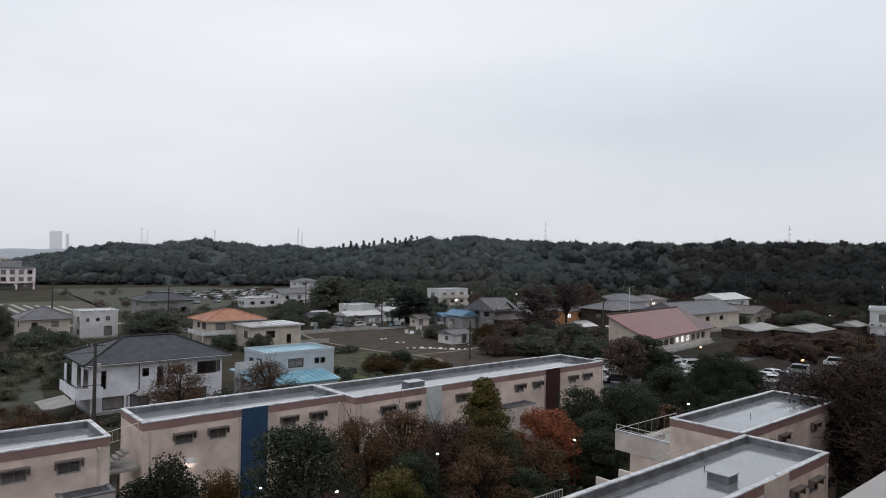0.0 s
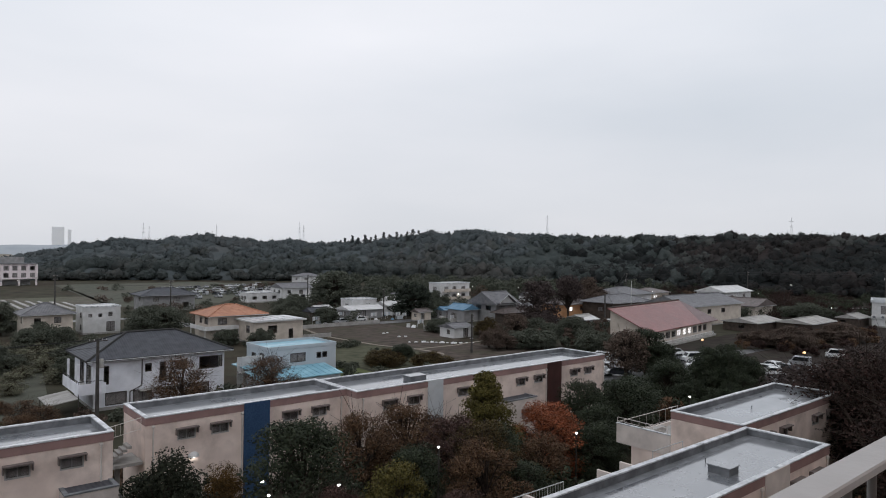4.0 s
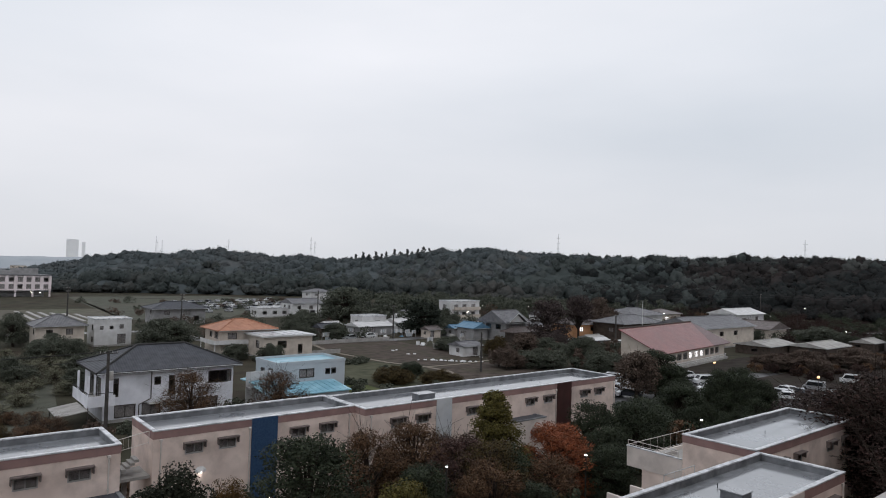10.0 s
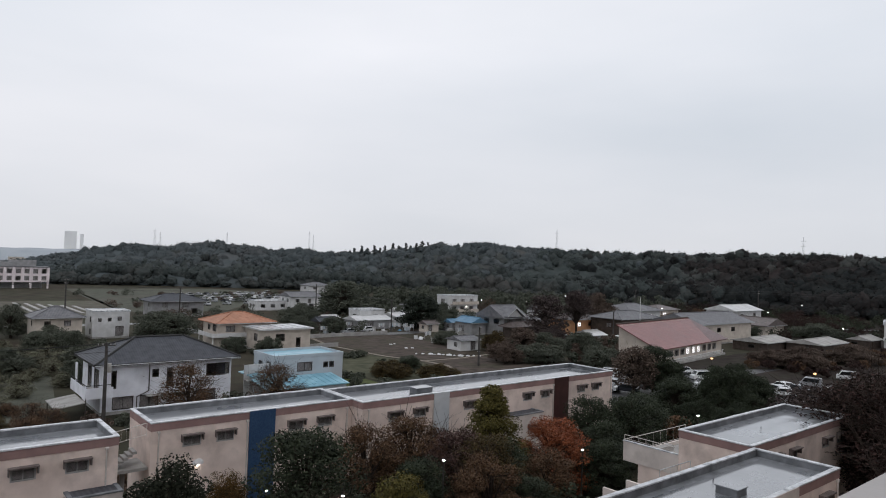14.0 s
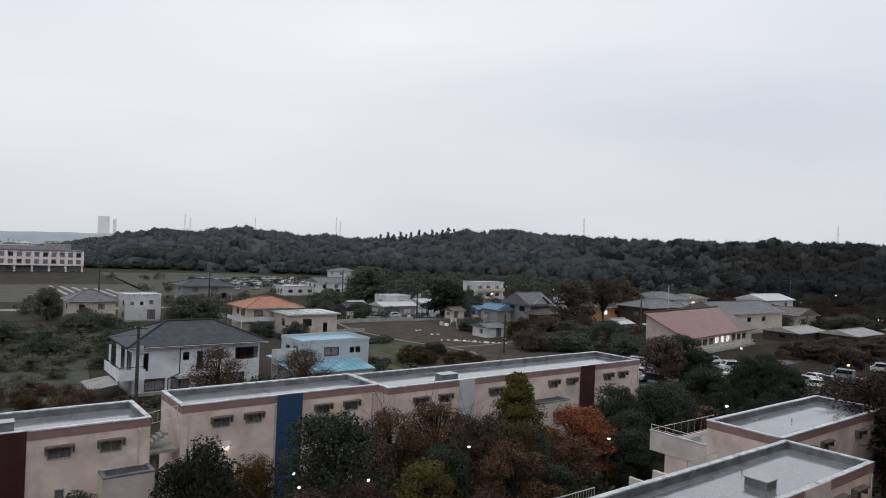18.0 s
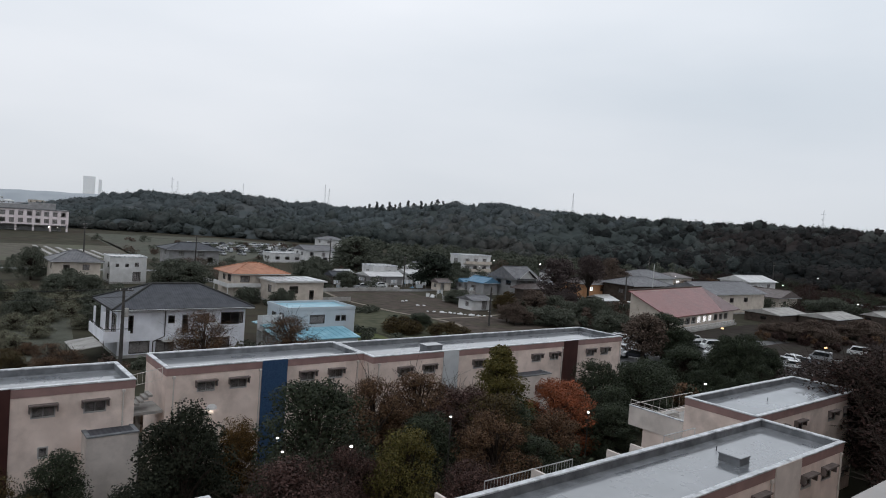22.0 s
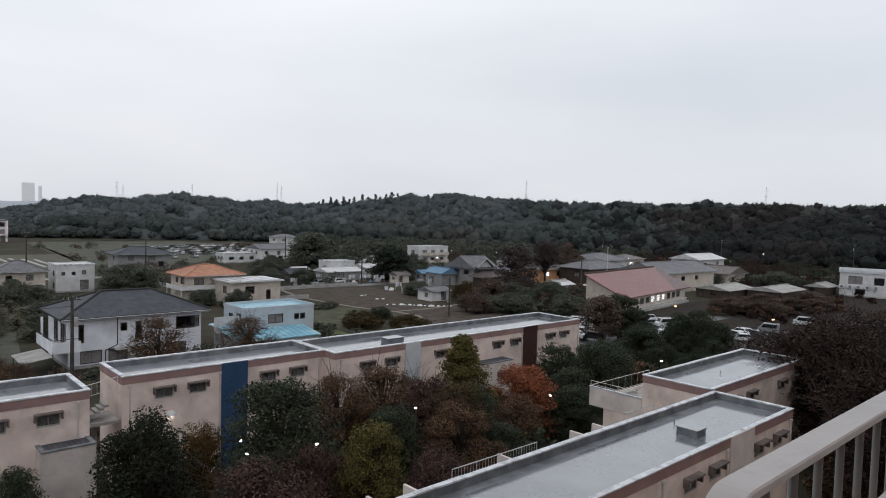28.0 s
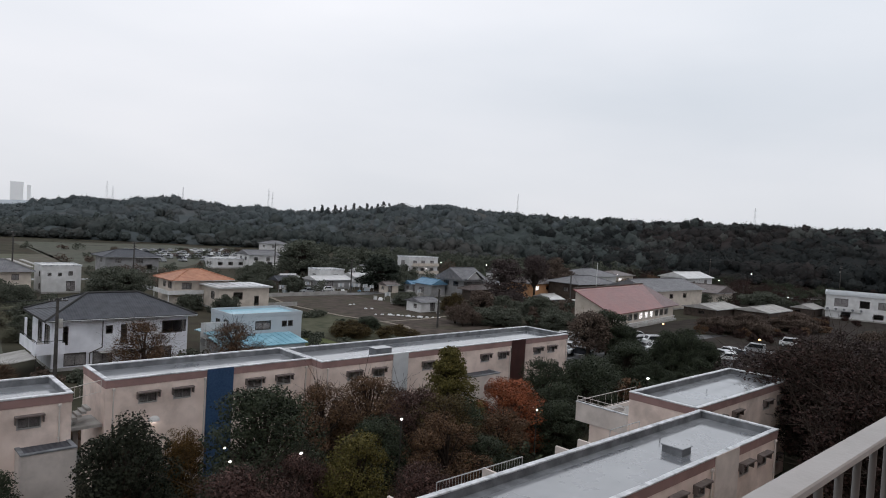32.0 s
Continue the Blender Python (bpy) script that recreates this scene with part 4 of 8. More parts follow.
# ---- houses ----
big_house = house("house", "two-storey cool white house with charcoal tiled hip roof", 20.0, 88.6, 36.3, 98.6, 6.2, "wall_lilac", "tile_dark", rise=2.5, over=0.9, cap_mat="cable", ridge_tiles=True,
    wins=(("S", 1.2, 3.2, 0.55, 2.2), ("S", 6.0, 4.3, 0.75, 0.95), ("S", 7.8, 3.0, 0.7, 2.3), ("S", 10.4, 4.1, 0.8, 1.2), ("S", 12.9, 3.9, 2.6, 1.6), ("W", 0.8, 2.9, 2.4, 2.5), ("W", 4.6, 2.9, 2.0, 2.5), ("S", 15.6, 4.0, 0.4, 1.5), ("S", 1.4, 0.6, 2.4, 1.5), ("S", 4.6, 0.6, 2.2, 1.5), ("S", 11.6, 0.6, 2.6, 1.5)))
part("fascia", boxes((-0.93, -0.93, 6.10, 17.23, -0.901, 6.34), (-0.93, -0.90, 6.10, -0.901, 10.9, 6.34)), M["cable"], big_house, "black eave board")
part("soffit", boxes((-0.9, -0.9, 6.06, 17.2, -0.01, 6.12)), M["wall_lilac"], big_house)
for y in (-0.9, 4.6):
    part("corner_column", boxes((-1.9, y, 2.86, -1.66, y + 0.24, 6.05)), M["wall_lilac"], big_house, "white corner column of the veranda")
for k in range(4):
    part("lower_awning", boxes((5.2 + k * 1.5, -1.1, 2.0, 6.55 + k * 1.5, -0.02, 2.12), bevel=0.02), M["slab"], big_house, "pale sheet awning over the ground floor")
pipe_run = bmesh.new()
for a, b in (((25.6, 88.5, 6.1), (25.6, 88.5, 2.6)), ((25.6, 88.5, 2.6), (24.2, 88.5, 2.0)), ((24.2, 88.5, 2.0), (24.2, 88.5, 0.1))):
    rod(pipe_run, a, b, 0.06, sides=6)
bmesh.ops.translate(pipe_run, verts=pipe_run.verts, vec=(-20.0, -88.6, 0))
part("downpipe", pipe_run, M["dark_frame"], big_house, "dark rainwater downpipe")
h1 = thing("veranda", 17.8, 86.4, 0, "white-walled upstairs veranda with carport roof beside the house", "veranda")
part("balcony_wall", boxes((0.2, 0.3, 2.5, 3.2, 0.42, 3.8), (0.2, 0.421, 2.5, 0.32, 9.0, 3.8)), M["wall_lilac"], h1)
for a, b in (((0.26, 0.36, 4.1), (3.1, 0.36, 4.1)), ((0.26, 0.36, 4.1), (0.26, 8.9, 4.1))):
    bm = bmesh.new()
    rod(bm, a, b, 0.04, sides=6)
    part("hand_rail", bm, M["cable"], h1)
for k in range(9):
    part("rail_post", boxes((0.24, 0.36 + k * 1.06, 3.8, 0.28, 0.40 + k * 1.06, 4.1)), M["cable"], h1)
part("balcony_floor", boxes((0.321, 0.421, 2.7, 2.19, 9.0, 2.85)), M["slab"], h1)
bm = bmesh.new()
prism(bm, ((-3.0, 1.75), (0.18, 2.2), (0.18, 2.28), (-3.0, 1.83)), "y", 0.0, 6.0)
part("carport_roof", bm, M["slab"], h1, "pale corrugated carport roof")
for x, y in ((-2.8, 0.3), (-2.8, 5.7), (0.25, 0.35), (2.1, 0.35)):
    bm = bmesh.new()
    rod(bm, (x, y, 0), (x, y, 1.75 if x < 0 else 2.7), 0.06)
    part("post", bm, M["dark_frame"], h1)
house("house", "pale blue-grey flat-roofed house with a light blue roof", 42.2, 87.6, 53.4, 94.6, 5.6, "wall_blue", "blue_roof", roof="flat", rise=0.45, over=0.06, cap_mat="wall_blue",
    wins=(("S", 3.6, 3.6, 2.4, 1.25), ("S", 7.9, 3.9, 0.75, 0.8), ("S", 8.9, 3.9, 0.75, 0.8), ("W", 1.0, 3.6, 1.3, 1.4), ("W", 3.8, 3.6, 1.2, 1.2), ("S", 2.0, 0.9, 1.7, 1.2)))
blue_skirt = thing("lean_to_roof", 38.8, 82.2, 0, "light blue metal lean-to roof round the blue house", "lean-to")
bm = bmesh.new()
prism(bm, ((0.0, 2.25), (5.35, 2.95), (5.35, 3.07), (0.0, 2.37)), "x", 0.0, 12.6)
part("roof", bm, M["blue_roof"], blue_skirt)
part("wall", boxes((0.3, 0.3, 0, 12.3, 0.42, 2.25), (0.3, 0.421, 0, 0.42, 5.2, 2.25)), M["wall_blue"], blue_skirt)
bm = bmesh.new()
prism(bm, ((0.6, 3.1), (3.3, 3.4), (3.3, 3.52), (0.6, 3.22)), "y", 5.4, 11.4)
part("side_roof", bm, M["blue_roof"], blue_skirt)
for k in range(13):
    rib = bmesh.new()
    x = 0.4 + k * 0.97
    prism(rib, ((0.0, 2.372), (5.33, 3.072), (5.33, 3.115), (0.0, 2.415)), "x", x, x + 0.05)
    part("roof_seam", rib, M["blue_roof"], blue_skirt)
stair2 = thing("outside_stair", 39.0, 89.0, 0, "white outside stair and balcony beside the blue house", "stair")
for z in (2.6, 3.7, 4.6):
    part("balcony_rail", boxes((0, 0, z, 3.0, 0.08, z + 0.25)), M["wall_white"], stair2)
part("back_wall", boxes((0, 1.5, 0, 3.0, 1.6, 4.6)), M["wall_white"], stair2)
part("landing", boxes((0, 0.09, 2.4, 3.0, 1.49, 2.55)), M["slab"], stair2)
for x in (0.0, 1.45, 2.9):
    part("post", boxes((x, -0.09, 0, x + 0.09, -0.001, 4.85)), M["wall_white"], stair2)
oh = house("house", "beige house with orange clay-tile hip roof", 54.5, 140.5, 66.5, 150.0, 5.4, "wall_beige", "tile_orange", rise=2.0, over=0.9, ridge_tiles=True,
    wins=(("S", 1.5, 3.6, 2.0, 1.3), ("S", 6.0, 3.7, 3.6, 1.0), ("W", 1.5, 3.6, 2.0, 1.4), ("W", 5.0, 3.7, 1.4, 1.1), ("S", 2.0, 0.9, 2.6, 1.8)))
for a in ((-2.0, -1.6, 2.6, 5.6, -1.5, 3.5), (-2.0, -1.49, 2.6, -1.9, 7.0, 3.5)):
    part("veranda_wall", boxes(a, bevel=0.02), M["wall_white"], oh, "white veranda parapet")
part("veranda_floor", boxes((-1.89, -1.49, 2.55, 5.6, -0.005, 2.7), (-1.89, 0.0, 2.55, -0.005, 7.0, 2.7)), M["slab"], oh)
for x, y in ((-1.9, -1.5), (1.8, -1.5), (5.4, -1.5), (-1.9, 6.8)):
    part("veranda_post", boxes((x, y, 0, x + 0.14, y + 0.14, 2.55)), M["wall_white"], oh)
ph = house("house", "beige single-slope house with pale wet metal roof", 60.2, 131.5, 71.6, 140.0, 4.6, "wall_beige", "white_roof", roof="flat", rise=0.3, over=0.6, cap_mat="white_roof",
    wins=(("S", 3.2, 2.2, 2.0, 1.5), ("W", 2.0, 2.2, 1.6, 1.5), ("S", 8.0, 0.8, 1.0, 2.0)))
for k in range(5):
    part("roof_rib", boxes((0.3 + k * 2.3, -0.4, 4.905, 2.1 + k * 2.3, 8.7, 4.99), bevel=0.02), M["coping"], ph)
house("house", "small white cube house with flat roof", 35.5, 168.0, 43.5, 175.0, 6.2, "wall_white", "white_roof", roof="flat", rise=0.3, over=0.1,
    wins=(("S", 1.2, 4.0, 0.7, 0.7), ("S", 3.3, 4.0, 0.7, 0.7), ("S", 5.4, 4.1, 0.8, 0.9), ("S", 5.0, 0.6, 1.7, 2.2), ("W", 1.0, 3.8, 1.2, 1.2), ("W", 1.0, 1.0, 1.2, 1.2)))
house("house", "pale house with grey tiled hip roof", 23.6, 165.5, 33.0, 174.0, 5.2, "wall_beige", "tile_grey", rise=2.2, over=0.7,
    wins=(("S", 5.8, 3.4, 1.3, 1.2), ("S", 2.0, 3.4, 1.2, 1.1), ("W", 2.0, 3.4, 1.2, 1.2), ("S", 2.4, 0.9, 2.4, 1.8)))
house("house", "grey house with dark grey hip roof", 63.0, 218.0, 79.0, 228.0, 5.0, "wall_grey", "tile_dark", rise=2.0, over=1.2,
    wins=(("S", 3.0, 3.2, 1.6, 1.2), ("S", 9.0, 3.2, 2.0, 1.2), ("S", 12.0, 0.9, 2.0, 1.8), ("W", 3.0, 3.2, 1.6, 1.2)))
house("prefab_office", "white prefabricated site building with flat roof", 104.5, 234.5, 118.0, 241.5, 3.6, "wall_white", "white_roof", roof="flat", rise=0.25, over=0.12,
    wins=(("W", 1.2, 1.3, 1.4, 1.2), ("W", 3.8, 1.3, 1.4, 1.2), ("S", 2.0, 1.3, 1.6, 1.1), ("S", 6.0, 1.3, 1.6, 1.1), ("S", 10.0, 1.3, 1.6, 1.1)), category="building")
house("house", "white house with pale mono-pitch metal roof", 116.5, 230.0, 129.0, 240.0, 5.4, "wall_white", "tile_grey", roof="gable", rise=1.6, over=0.5, axis="x",
    wins=(("W", 2.0, 3.4, 1.4, 1.2), ("W", 6.0, 3.4, 1.4, 1.2), ("S", 2.0, 3.4, 1.4, 1.2), ("S", 7.0, 3.2, 1.4, 1.4), ("S", 7.5, 0.8, 2.0, 2.0)))
house("house", "small white house near the woods", 186.0, 346.0, 200.0, 356.0, 4.6, "wall_white", "tile_grey", rise=1.8, over=0.6, wins=(("S", 3, 2.6, 2, 1.2), ("W", 3, 2.6, 2, 1.2)))
house("workshop", "small white workshop with parapet roof", 110.0, 171.5, 119.0, 178.0, 4.8, "wall_white", "white_roof", roof="flat", rise=0.4, over=0.1,
    wins=(("S", 1.2, 0.4, 2.2, 2.4), ("S", 5.0, 2.6, 1.6, 1.0), ("W", 2.0, 2.6, 1.6, 1.0)), category="building")
house("shed", "low grey shed with pale roof beside the workshop", 104.0, 163.5, 116.0, 170.5, 2.6, "wall_grey", "white_roof", roof="gable", rise=1.0, over=0.5, wins=(("S", 4.0, 0.5, 1.6, 1.9), ("W", 2, 1.0, 1.4, 1.0)), plinth=False)
house("shed", "long pale-roofed storage shed", 121.0, 168.0, 134.0, 176.0, 2.9, "wall_white", "white_roof", roof="gable", rise=1.0, over=0.4, wins=(("S", 3.0, 0.5, 2.6, 2.0), ("S", 9.0, 1.2, 1.6, 1.0)), plinth=False)
apt = house("apartment_house", "cream three-storey apartment house with flat roof", 157.0, 185.5, 171.5, 192.0, 8.2, "wall_white", "white_roof", roof="flat", rise=0.35, over=0.15, category="apartment house",
    wins=(("W", 2.0, 5.6, 2.0, 1.4), ("W", 2.0, 2.8, 2.0, 1.4), ("S", 2.0, 5.6, 1.8, 1.5), ("S", 6.0, 5.6, 1.8, 1.5), ("S", 10.5, 5.6, 1.8, 1.5), ("S", 2.0, 2.8, 1.8, 1.5), ("S", 6.0, 2.8, 1.8, 1.5), ("S", 10.5, 2.8, 1.8, 1.5)))
for z in (2.3, 5.1):
    part("gallery", boxes((1.0, -1.3, z, 14.0, -0.002, z + 0.18), (1.0, -1.3, z + 0.181, 14.0, -1.2, z + 1.1)), M["wall_beige"], apt, "railed access gallery")
temple = house("house", "traditional timber house with grey tiled gable roof", 133.0, 132.5, 141.0, 142.5, 5.2, "wall_grey", "tile_grey", roof="gable", rise=3.2, over=1.2, axis="x",
    wins=(("S", 1.2, 3.4, 2.0, 1.3, "c"), ("S", 4.8, 3.4, 2.0, 1.3, "c"), ("W", 2.0, 3.4, 2.0, 1.3), ("W", 6.0, 3.4, 2.0, 1.3)))
bm, caps = hip_roof(9.6, 4.0, 3.1, 1.2, 0.7, "x")
bmesh.ops.translate(bm, verts=bm.verts, vec=(-1.0, -3.9, 0))
bmesh.ops.translate(caps, verts=caps.verts, vec=(-1.0, -3.9, 0))
lower = part("lower_roof", bm, M["tile_brown"], temple, "low brown-grey entrance roof")
part("ridge_cap", caps, M["tile_brown"], lower)
part("lower_wall", boxes((-0.4, -3.4, 0, 8.2, -0.01, 2.98)), M["wood_dark"], temple)
for a, b in (((-0.6, 5.6), (3.0, 8.0)), ((6.6, 5.6), (3.0, 8.0))):
    bm = bmesh.new()
    prism(bm, (a, b, (b[0], b[1] + 0.2), (a[0], a[1] + 0.2)), "y", -1.9, 4.5)
    part("front_gable_roof", bm, M["tile_grey"], temple)
    bm = bmesh.new()
    prism(bm, ((a[0], a[1] - 0.05), (b[0], b[1] - 0.05), (b[0], b[1] + 0.22), (a[0], a[1] + 0.22)), "y", -1.98, -1.901)
    part("verge", bm, M["wall_white"], temple, "white plastered verge")
bm = bmesh.new()
prism(bm, ((0.2, 5.62), (5.8, 5.62), (3.0, 7.9)), "y", -1.3, -1.1)
part("gable_wall", bm, M["wall_white"], temple, "white gable wall")
house("barn", "low barn with a faded blue metal roof", 126.5, 139.0, 132.0, 146.0, 3.4, "wall_grey", "tarp_blue", roof="gable", rise=1.4, over=0.6, axis="y", wins=(("W", 3.0, 1.0, 2.0, 1.4),))
house("garden_shed", "small pale garden shed with grey roof", 101.2, 114.5, 107.0, 119.5, 2.3, "wall_white", "tile_grey", roof="gable", rise=0.8, over=0.4, wins=(("S", 3.0, 0.2, 1.4, 1.9), ("W", 1.2, 0.9, 1.0, 0.9)), plinth=False, category="shed")
house("house", "apricot rendered house half hidden by trees", 152.5, 124.5, 166.0, 133.0, 4.8, "wall_orange", "tile_brown", rise=1.8, over=0.6, wins=(("S", 3.0, 2.8, 1.6, 1.3, "l"), ("W", 3.0, 2.8, 1.8, 1.3), ("S", 8.0, 2.8, 1.8, 1.3)))
house("house", "small white two-storey house behind the trees", 190.0, 148.0, 200.0, 156.0, 6.4, "wall_white", "tile_grey", rise=1.4, over=0.5, wins=(("S", 2, 4.2, 1.4, 1.2), ("S", 6, 4.2, 1.4, 1.2), ("W", 2.5, 4.2, 1.4, 1.2)))
# nursery hall with red roof
red = thing("nursery_hall", 124.2, 78.5, 0, "cream nursery hall with long faded red metal roof and lit windows", "hall", turn=8.0)
bm = bmesh.new()
wins = [(3.0 + k * 3.2, 1.2, 5.2 + k * 3.2, 2.7) for k in range(10)]
wall_holes(bm, "S", 38.0, 8.6, 0, 3.6, 0.2, wins)
wall_holes(bm, "W", 38.0, 8.6, 0, 3.6, 0.2, [])
wall_holes(bm, "N", 38.0, 8.6, 0, 3.6, 0.2, [])
wall_holes(bm, "E", 38.0, 8.6, 0, 3.6, 0.2, [])
part("wall", bm, M["wall_beige"], red)
bm = bmesh.new()
prism(bm, ((0.0, 3.58), (8.65, 3.58), (8.65, 7.8), (0.3, 3.75)), "x", 0.0, 0.2)
part("gable_end", bm, M["wall_beige"], red)
part("rear_wall", boxes((0.21, 8.35, 3.605, 37.9, 8.6, 7.75)), M["wall_beige"], red)
bm = bmesh.new()
v = [bm.verts.new(p) for p in ((-0.8, -1.0, 3.45), (28.3, -1.0, 3.45), (38.6, 9.0, 8.0), (-0.8, 9.0, 8.0), (-0.8, -1.0, 3.28), (28.3, -1.0, 3.28), (38.6, 9.0, 7.83), (-0.8, 9.0, 7.83))]
for q in ((0, 1, 2, 3), (4, 5, 1, 0), (5, 6, 2, 1), (6, 7, 3, 2), (7, 4, 0, 3), (4, 7, 6, 5)):
    bm.faces.new([v[i] for i in q])
bmesh.ops.recalc_face_normals(bm, faces=bm.faces)
part("roof", bm, M["red_roof"], red, "faded red standing-seam metal roof")
# darker red triangle in the plane of the main roof
part("roof_section", sheet(((28.34, -1.0, 3.45), (39.6, -1.0, 3.45), (38.64, 9.0, 8.0)), 0.17), M["red_roof_dark"], red, "darker red triangular roof section")
bm = bmesh.new()
rod(bm, (-0.8, 9.0, 8.05), (38.6, 9.0, 8.05), 0.22, sides=6)
part("ridge_cap", bm, M["wood_dark"], red)
for k, (ua, za, ub, zb) in enumerate(wins):
    window(red, "S", 38.0, 8.6, 0.2, ua, za, ub - ua, zb - za, M["frame"], lit=k in (4, 5, 6), mullions=2)
for k in range(18):
    part("veranda_post", boxes((1.0 + k * 1.9, -1.9, 0, 1.12 + k * 1.9, -1.78, 1.1)), M["wall_white"], red)
part("veranda_deck", boxes((0.5, -2.2, 0, 34.5, -0.01, 0.45)), M["slab"], red)
part("veranda_rail", boxes((1.0, -1.92, 1.101, 34.0, -1.76, 1.2), (1.0, -1.88, 0.7, 34.0, -1.80, 0.76)), M["wall_white"], red)
house("house", "long grey-roofed two-storey house with pale walls", 168.0, 93.5, 198.0, 108.0, 5.6, "wall_beige", "tile_grey", roof="gable", rise=2.6, over=0.7, axis="x", wins=(("W", 3.0, 3.2, 1.6, 1.2), ("S", 4.0, 3.4, 2.0, 1.2), ("S", 10.0, 3.4, 2.0, 1.2), ("S", 18.0, 3.4, 2.0, 1.2)))
house("house", "dark walled house with grey hip roof", 161.0, 113.5, 180.0, 124.0, 5.6, "wood_dark", "tile_grey", rise=2.0, over=0.8, wins=(("S", 3.0, 3.2, 2.0, 1.2), ("W", 3.0, 3.2, 1.8, 1.2)))
house("house", "pale house with wide grey hip roof", 194.0, 133.5, 213.0, 146.0, 5.8, "wall_white", "tile_grey", rise=2.2, over=1.0, wins=(("S", 4.0, 3.4, 2.0, 1.2), ("S", 12.0, 3.4, 2.0, 1.2, "l"), ("W", 3.0, 3.4, 1.8, 1.2)))
house("house", "low house with a lamp-lit porch by the woods", 232.0, 146.0, 246.0, 156.0, 4.6, "wall_beige", "tile_brown", rise=1.6, over=0.6, wins=(("S", 3.0, 2.4, 2.6, 1.2, "l"), ("S", 9.0, 2.4, 1.6, 1.2)))
house("house", "white two-storey house with pale gable roof", 250.0, 124.5, 272.0, 136.0, 5.4, "wall_white", "white_roof", roof="gable", rise=2.0, over=0.8, axis="x", wins=(("S", 15.0, 3.0, 2.2, 1.5), ("S", 5.0, 3.0, 2.0, 1.2), ("W", 4.0, 3.2, 1.6, 1.2)))
house("house", "small house with steep grey roof beside a lane", 213.0, 96.0, 226.0, 107.0, 3.6, "wall_beige", "tile_brown", roof="gable", rise=2.2, over=0.9, axis="y", wins=(("S", 3.0, 1.4, 2.0, 1.2), ("W", 3.0, 1.4, 2.0, 1.2)))
for x0, y0, x1, y1 in ((173.0, 77.5, 188.0, 86.5), (183.0, 68.0, 199.0, 77.0), (212.0, 66.5, 221.0, 72.0)):
    house("storage_shed", "low dark storage shed with pale wet metal roof", x0, y0, x1, y1, 2.3, "wood_dark", "slab", roof="gable", rise=1.0, over=0.5, axis="x", plinth=False, category="shed", group="storage sheds", wins=(("W", 3.0, 0.8, 1.6, 0.9),))
rb = house("clinic_building", "white flat-roofed building with outdoor air conditioners", 216.0, 64.3, 246.0, 76.3, 7.0, "wall_white", "white_roof", roof="flat", rise=0.8, over=0.3, cap_mat="pale_panel", category="building",
    wins=(("S", 2.2, 3.8, 3.4, 2.2, "c"), ("S", 8.5, 3.8, 2.4, 2.0), ("S", 13.0, 3.8, 2.4, 2.0, "c"), ("S", 18.0, 3.8, 2.4, 2.0), ("S", 4.0, 0.9, 2.4, 1.4), ("S", 12.0, 0.9, 2.4, 1.4)))
rb.rotation_euler = (0, 0, radians(-74))
for k in range(5):
    ac = thing("air_conditioner", 215.8 + 0.276 * (0.8 + k * 2.1), 64.1 - 0.961 * (0.8 + k * 2.1), 2.5, "white outdoor air-conditioning unit on a wall shelf", "air conditioner", "air conditioners", turn=16)
    part("case", boxes((-0.5, 0, 0, -0.05, 1.1, 0.9), bevel=0.03), M["wall_white"], ac)
    bm = bmesh.new()
    rod(bm, (-0.53, 0.4, 0.45), (-0.49, 0.4, 0.45), 0.36, sides=16)
    part("fan_grille", bm, M["parapet_in"], ac)
    part("shelf", boxes((-0.55, -0.05, -0.08, 0.3, 1.15, -0.002)), M["steel"], ac)

# left side: houses beyond the orchard
def wall_unit(h, u, z, size=(0.8, 0.3, 0.6)):
    """An air-conditioner box on brackets on a front wall."""
    ac = part("wall_unit", boxes((u, -size[1] - 0.02, z, u + size[0], -0.02, z + size[2]), bevel=0.02), M["wall_white"], h, "white air-conditioner box")
    part("bracket", boxes((u, -size[1], z - 0.08, u + size[0], -0.005, z - 0.002)), M["steel"], ac)


mh = thing("house", -43.6, 112.2, 0, "white house with a lopsided mauve slate roof and recessed balcony", "house")
mw, md = 8.2, 10.0
MW = (("S", 1.0, 3.3, 1.0, 1.2), ("S", 4.6, 3.0, 2.2, 1.7), ("S", 0.6, 0.8, 1.8, 1.4), ("S", 3.6, 0.6, 1.0, 1.9), ("E", 2.0, 3.2, 1.4, 1.4))
bm = bmesh.new()
for face in "SNWE":
    wall_holes(bm, face, mw, md, 0.0, 5.3, 0.18, [(o[1], o[2], o[1] + o[3], o[2] + o[4]) for o in MW if o[0] == face])
part("wall", bm, M["wall_white"], mh)
for yy in (0.0, md - 0.18):
    bm = bmesh.new()
    prism(bm, ((0.02, 5.3), (mw - 0.02, 5.3), (mw - 0.02, 5.5), (1.8, 7.6), (0.02, 6.8)), "y", yy, yy + 0.18)
    part("gable_end", bm, M["wall_white"], mh)
for a, b in (((-1.1, 6.35), (1.8, 7.72)), ((8.9, 5.1), (1.8, 7.72))):
    bm = bmesh.new()
    prism(bm, (a, b, (b[0], b[1] + 0.17), (a[0], a[1] + 0.17)), "y", -0.8, md + 0.7)
    part("roof", bm, M["tile_mauve"], mh, "mauve slate roof slope")
    bm = bmesh.new()
    prism(bm, ((a[0], a[1] - 0.12), (b[0], b[1] - 0.12), (b[0], b[1] + 0.19), (a[0], a[1] + 0.19)), "y", -0.86, -0.801)
    part("bargeboard", bm, M["wall_white"], mh, "pale bargeboard along the verge")
bm = bmesh.new()
rod(bm, (1.8, -0.86, 7.95), (1.8, md + 0.7, 7.95), 0.12, sides=6)
